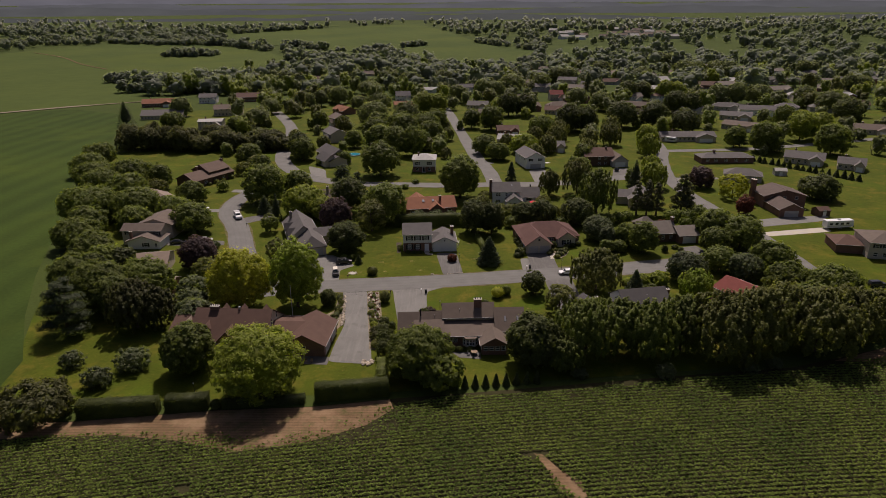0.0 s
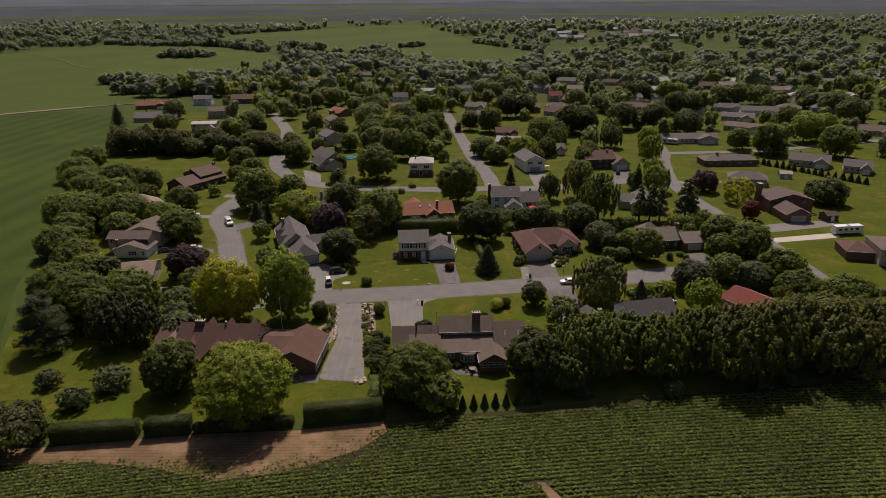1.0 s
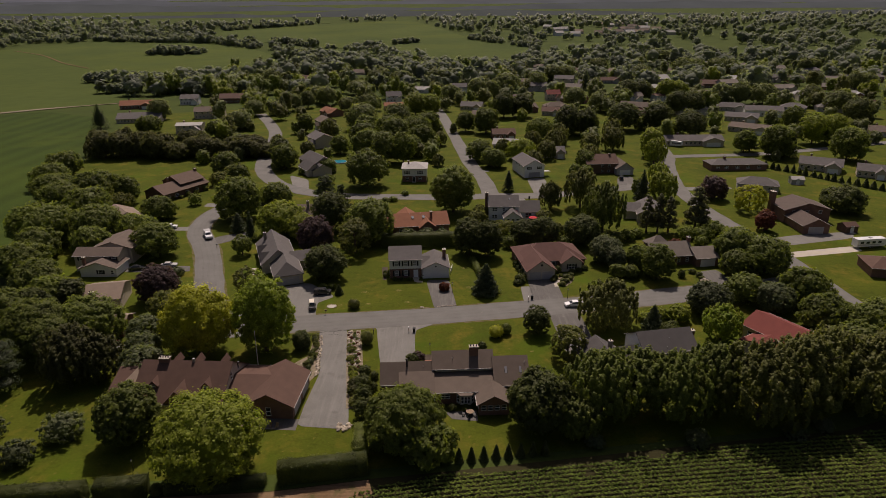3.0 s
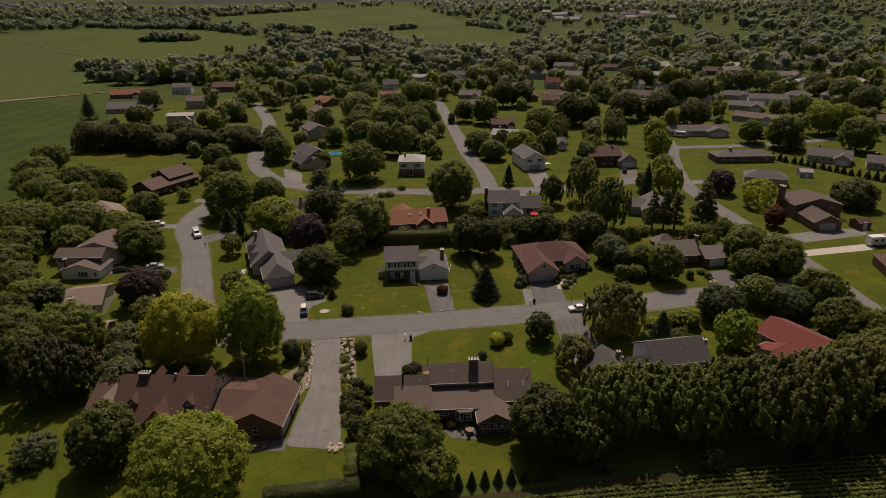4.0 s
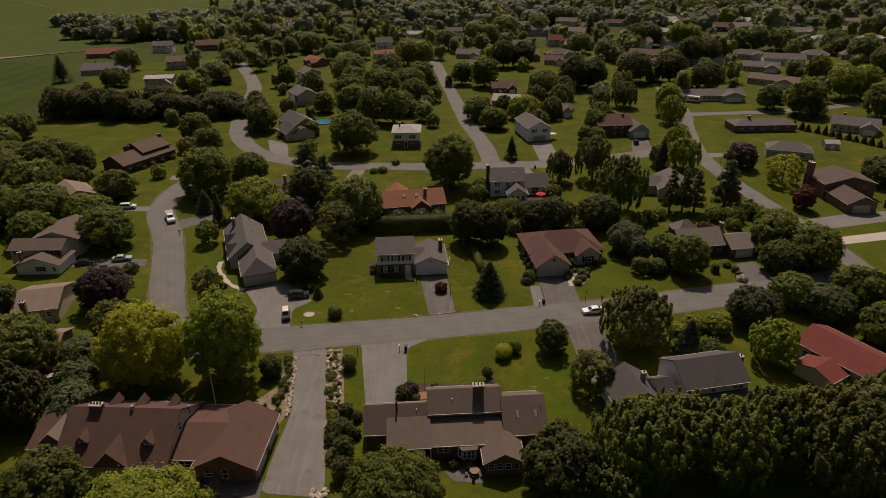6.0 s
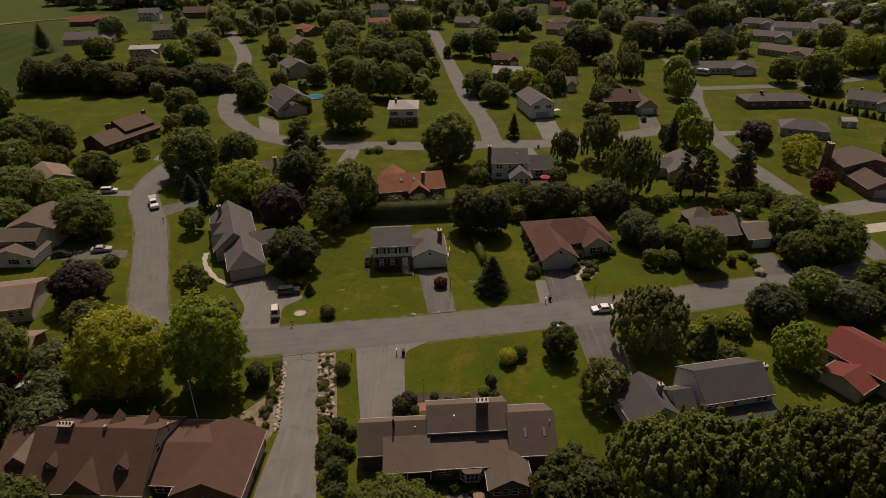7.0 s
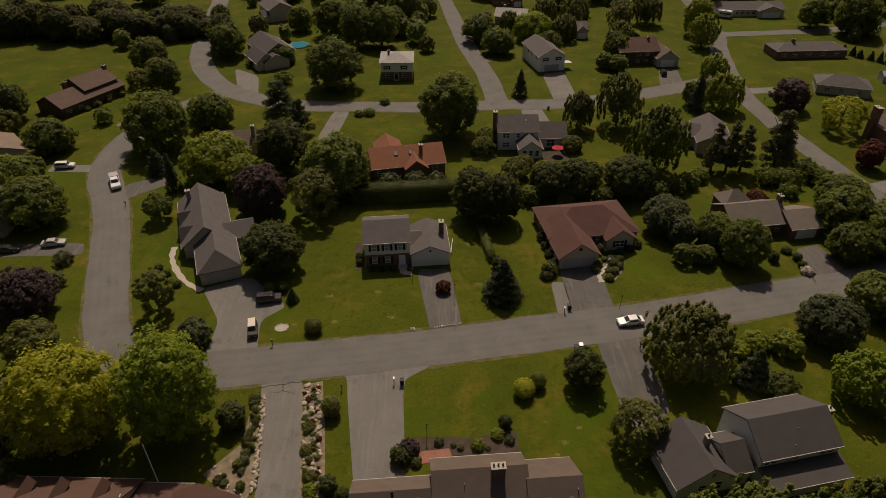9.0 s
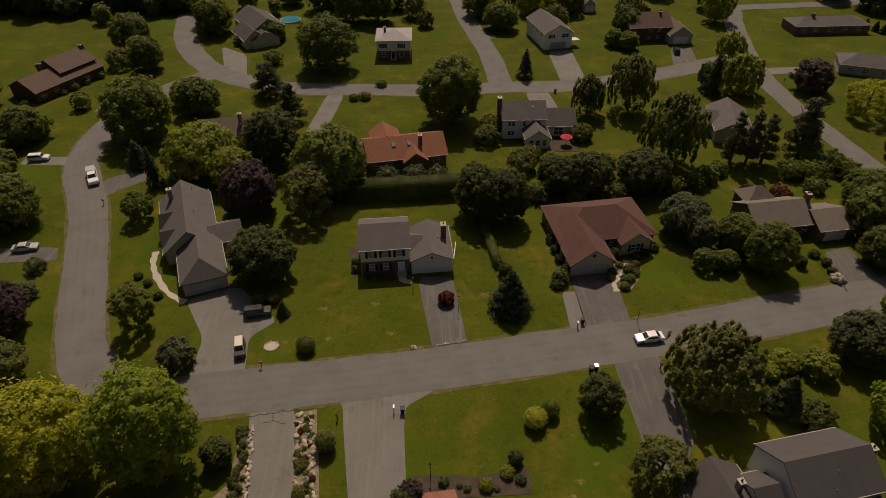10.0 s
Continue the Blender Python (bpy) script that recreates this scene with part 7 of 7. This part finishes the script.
for (x, y), r in zip([(42.1, 28.9), (40.9, 27.4), (39.3, 25.2), (38.1, 29.7), (37.2, 27.9), (39.8, 31.3), (41.4, 30.4), (42.3, 30.4)], (0.9, 0.9, 0.95, 1.0, 0.9, 0.7, 0.8, 0.8)):
    plant(x, y, r, r * 1.2, "ball" if r > 0.85 else "bush", L_OLIVE, "clipped low shrub by the winding path", "shrub", 2, name="shrub")
sheet("brown_patch", [(-9.3, 29.5), (-8.3, 29.5), (-8.6, 38.8), (-10.3, 38.6)], MULCH, 0.05, "brown mulch strip beside the wall", "flower bed")

# stones of the rock gardens
stone_meshes = []
for k in range(6):
    bm = bmesh.new()
    bmesh.ops.create_icosphere(bm, subdivisions=1, radius=1.0)
    rs = random.Random(k + 50)
    for v in bm.verts:
        v.co *= rs.uniform(0.75, 1.2)
        v.co.z *= 0.6
    me = bpy.data.meshes.new("stone")
    bm.to_mesh(me)
    bm.free()
    me.materials.append(ROCK)
    stone_meshes.append(me)
rs = random.Random(77)


def stones(name, label, spots, smin, smax):
    base = spots[0]
    g = thing(name, label, "stones", pose(base[0], base[1], 0))
    for x, y in spots:
        s = rs.uniform(smin, smax)
        o = child("stone", rs.choice(stone_meshes), g)
        o.matrix_local = pose(x - base[0], y - base[1], 0.05 + s * 0.25, 0, 0, rs.uniform(0, 360)) @ Matrix.Diagonal((s, s * rs.uniform(0.7, 1), s * rs.uniform(0.7, 1.1), 1))


bed = [(-13.3 + 0.13 * (-y) + rs.uniform(-1.3, 1.3), y) for y in np.arange(0, -17, -0.13)]
stones("rock_garden", "pale tumbled stones between low plants", bed, 0.16, 0.5)
bed = [(-20.75 + 0.13 * (-y) + rs.uniform(-0.35, 0.35), y) for y in np.arange(-2, -19, -0.17)]
bed += [(-24.6 + 0.42 * k + rs.uniform(-0.5, 0.5), -14.6 - 0.45 * k + rs.uniform(-0.5, 0.5)) for k in range(12)]
stones("rock_garden", "pale tumbled stones edging the drive", bed, 0.14, 0.36)
stones("stone_heap", "heap of pale stones at the drive's end", [(-10.3 + rs.uniform(-1.2, 1.2), -35.4 + rs.uniform(-1.2, 0.8)) for _ in range(26)], 0.25, 0.6)
sheet("stone_bed", [(-20.6 + 1.25 * math.cos(a), 13.2 + 1.0 * math.sin(a)) for a in np.linspace(0, 6.0, 16)], CONCRETE, 0.05, "round pale gravel bed on the lawn", "stone bed")
stones("stone_ring", "ring of pale stones on the lawn", [(-20.6 + 1.2 * math.cos(a), 13.2 + 0.95 * math.sin(a)) for a in np.linspace(0, 6.0, 14)], 0.12, 0.24)
stones("edge_stones", "whitish stones across the drive's mouth", [(5.9 + 0.42 * k, 12.5 + 0.08 * k + rs.uniform(-0.1, 0.1)) for k in range(12)], 0.12, 0.26)
stones("edge_stones", "whitish stones beside the street", [(2.2 + rs.uniform(-0.5, 0.5), 12.2 + rs.uniform(-0.3, 0.3)) for k in range(7)], 0.18, 0.34)
for k in range(38):
    y = -0.8 - 0.43 * k
    plant(-13.3 - 0.13 * y + rs.uniform(-1.1, 1.1), y, rs.uniform(0.22, 0.55), rs.uniform(0.3, 0.75), "bush", rs.choice((L_MID, L_OLIVE, L_GREY, L_GREY, L_OLIVE, L_RUST)), "low mixed plants of the rock garden", "plant", 2, "rock garden plants", "garden_plant", 2)
for x, y, R, H, m_ in ((-11.3, -16.9, 0.9, 0.9, L_OLIVE), (-10.9, -18.9, 1.0, 1.0, L_BRIGHT), (-10.5, -20.8, 0.9, 0.9, L_OLIVE), (-10.0, -23.6, 1.4, 2.2, L_SHAGGY), (-9.8, -25.4, 1.3, 2.0, L_SHAGGY), (-9.2, -28.6, 1.3, 1.5, L_OLIVE), (-12.3, -12.6, 0.9, 0.9, L_OLIVE), (-12.5, -8.6, 0.9, 0.8, L_OLIVE)):
    plant(x, y, R, H, "bush", m_, "dense rounded shrub in the rocky strip", "shrub", 2, name="shrub")
for k in range(30):
    y = -2.4 - 0.56 * k
    plant(-21.4 - 0.1 * y + rs.uniform(-0.7, 0.5) - max(0, -y - 12) * rs.uniform(0, 0.8), y, rs.uniform(0.3, 0.8), rs.uniform(0.5, 1.3), "bush", rs.choice((L_MID, L_OLIVE, L_GREY, L_DARK)), "low mixed plants beside the drive", "plant", 2, "rock garden plants", "garden_plant", 2)
for x, y, R in ((6.2, -11.6, 0.7), (9.2, -12.6, 0.5), (11.6, -12.4, 0.9), (14.6, -10.6, 0.9), (16.2, -11.6, 0.7), (13.0, -12.8, 0.4), (8.2, -12.2, 0.4)):
    plant(x, y, R, R * 1.3, "bush", L_BRIGHT if R > 0.8 else L_GREY, "small pale green bedding shrub", "shrub", 2, "bed shrubs", "shrub", 2)
plant(15.8, -9.0, 0.95, 2.2, "egg", L_DARK, "small dark upright evergreen in the bed", "shrub", 2, name="shrub")
plant(2.0, -13.4, 1.5, 2.2, "bush", L_PURPLE, "dull reddish round shrub by the walk", "shrub", 2, name="shrub")
plant(77.6, 26.0, 1.1, 1.3, "bush", FLOWER, "pale flowering shrub by the drive", "shrub", 2, name="shrub")

many([(20.6, 84.2, 2.8, 4.6), (19.2, 79.0, 2.9, 4.4), (42.5, 80, 2.6, 4.2), (29, 71.5, 2.2, 3.2), (26, 66, 3.2, 4.6), (33, 66, 2.8, 4.0), (22, 60, 2.6, 4.2), (44, 64, 3, 4.6)], style="open", leaf=L_OLIVE, label="pale green shrub in the back gardens", category="shrub", name="shrub", near=2)

# garden furniture on the patio of the taupe-roofed house
tb = thing("patio_table", "round grey garden table on the patio", "table", pose(12.2, -32.0, 0))
part("tabletop", tube(bmesh.new(), (0, 0, 0.7), (0, 0, 0.74), 0.75, 0.75, 20), WOOD, tb)
part("pedestal", tube(bmesh.new(), (0, 0, 0), (0, 0, 0.7), 0.12, 0.05, 8), BLACK, tb)
sheet("patio_slab", [(7.5, -31.2), (13.6, -30.8), (13.6, -34), (9, -33.4)], DRIVE, 0.04, "grey paved garden patio", "patio")


def chair(label, x, y, rot, material=WOOD):
    c = thing("garden_chair", label, "chair", pose(x, y, 0.02, 0, 0, rot), "garden chairs")
    part("seat", box(bmesh.new(), -0.25, 0.25, -0.25, 0.25, 0.42, 0.46, 0.01), material, c)
    part("backrest", box(bmesh.new(), -0.25, 0.25, 0.23, 0.27, 0.463, 0.95, 0.01), material, c)
    for sx in (-0.22, 0.22):
        for sy in (-0.22, 0.22):
            part("leg", box(bmesh.new(), sx - 0.02, sx + 0.02, sy - 0.02, sy + 0.02, 0, 0.419), material, c)


for x, y, r in ((-27.0, -35.2, 0), (-25.9, -35.4, 0), (-24.6, -35.5, 5), (-23.4, -35.5, 0), (-22.2, -35.6, -5)):
    chair("dark wooden garden chair behind the garage gable", x, y, r)
for x, y, r in ((11.0, -32.3, 90), (13.2, -32.6, -90), (12.0, -33.2, 180)):
    chair("dark garden chair at the patio table", x, y, r, BLACK)
sheet("patio_slab", [(-28.2, -32.6), (-18.8, -33.2), (-18.8, -36.4), (-28.2, -35.8)], DRIVE, 0.04, "grey patio behind the garage", "patio")


def shed(label, x, y, rot, w=4.0, d=3.2, wall=W_CREAM, roof=R_TAUPE):
    s = thing("garden_shed", label, "shed", pose(x, y, 0, 0, 0, rot))
    wing(s, -w / 2, w / 2, -d / 2, d / 2, 2.1, 3.1, "x", wall, roof, fascia=False, o=0.2)
    front_door(s, 0, -d / 2, "s", TRIM)


shed("small brown garden shed on the lawn", 141, 67.5, 10, 4.5, 4.0, W_DARK, R_BROWN)
shed("pale grey garden shed on the far lawn", 156, 128, -10, 5.0, 4.0, W_GREY, R_PALE)

# tufts of dry straw in the lawn
spot = np.random.default_rng(8)
for x, y, r in ((-13.3, 21.6, 0.8), (-1.5, 15.5, 0.9), (14.3, 24.1, 1.1), (-11.7, 14.5, 0.6), (-4.5, 22.5, 1.0), (-18.5, 14.0, 0.6), (13.2, 37.5, 0.8), (24, -12, 0.6), (26.5, -9.5, 0.5), (22.5, -14, 0.5)):
    n = int(90 * r)
    pts = np.stack([spot.normal(x, 0.42 * r, n), spot.normal(y, 0.3 * r, n), spot.uniform(0.02, 0.05, n)], 1)
    me = leaf_mesh("dry_patch", pts, np.tile(np.array((0.0, 0.0, 3.0)), (n, 1)), 0.11, spot, STRAW, None, 3)
    tagged(new("dry_patch", me), "tuft of dry straw-coloured grass in the lawn", "grass", "", "stuff")
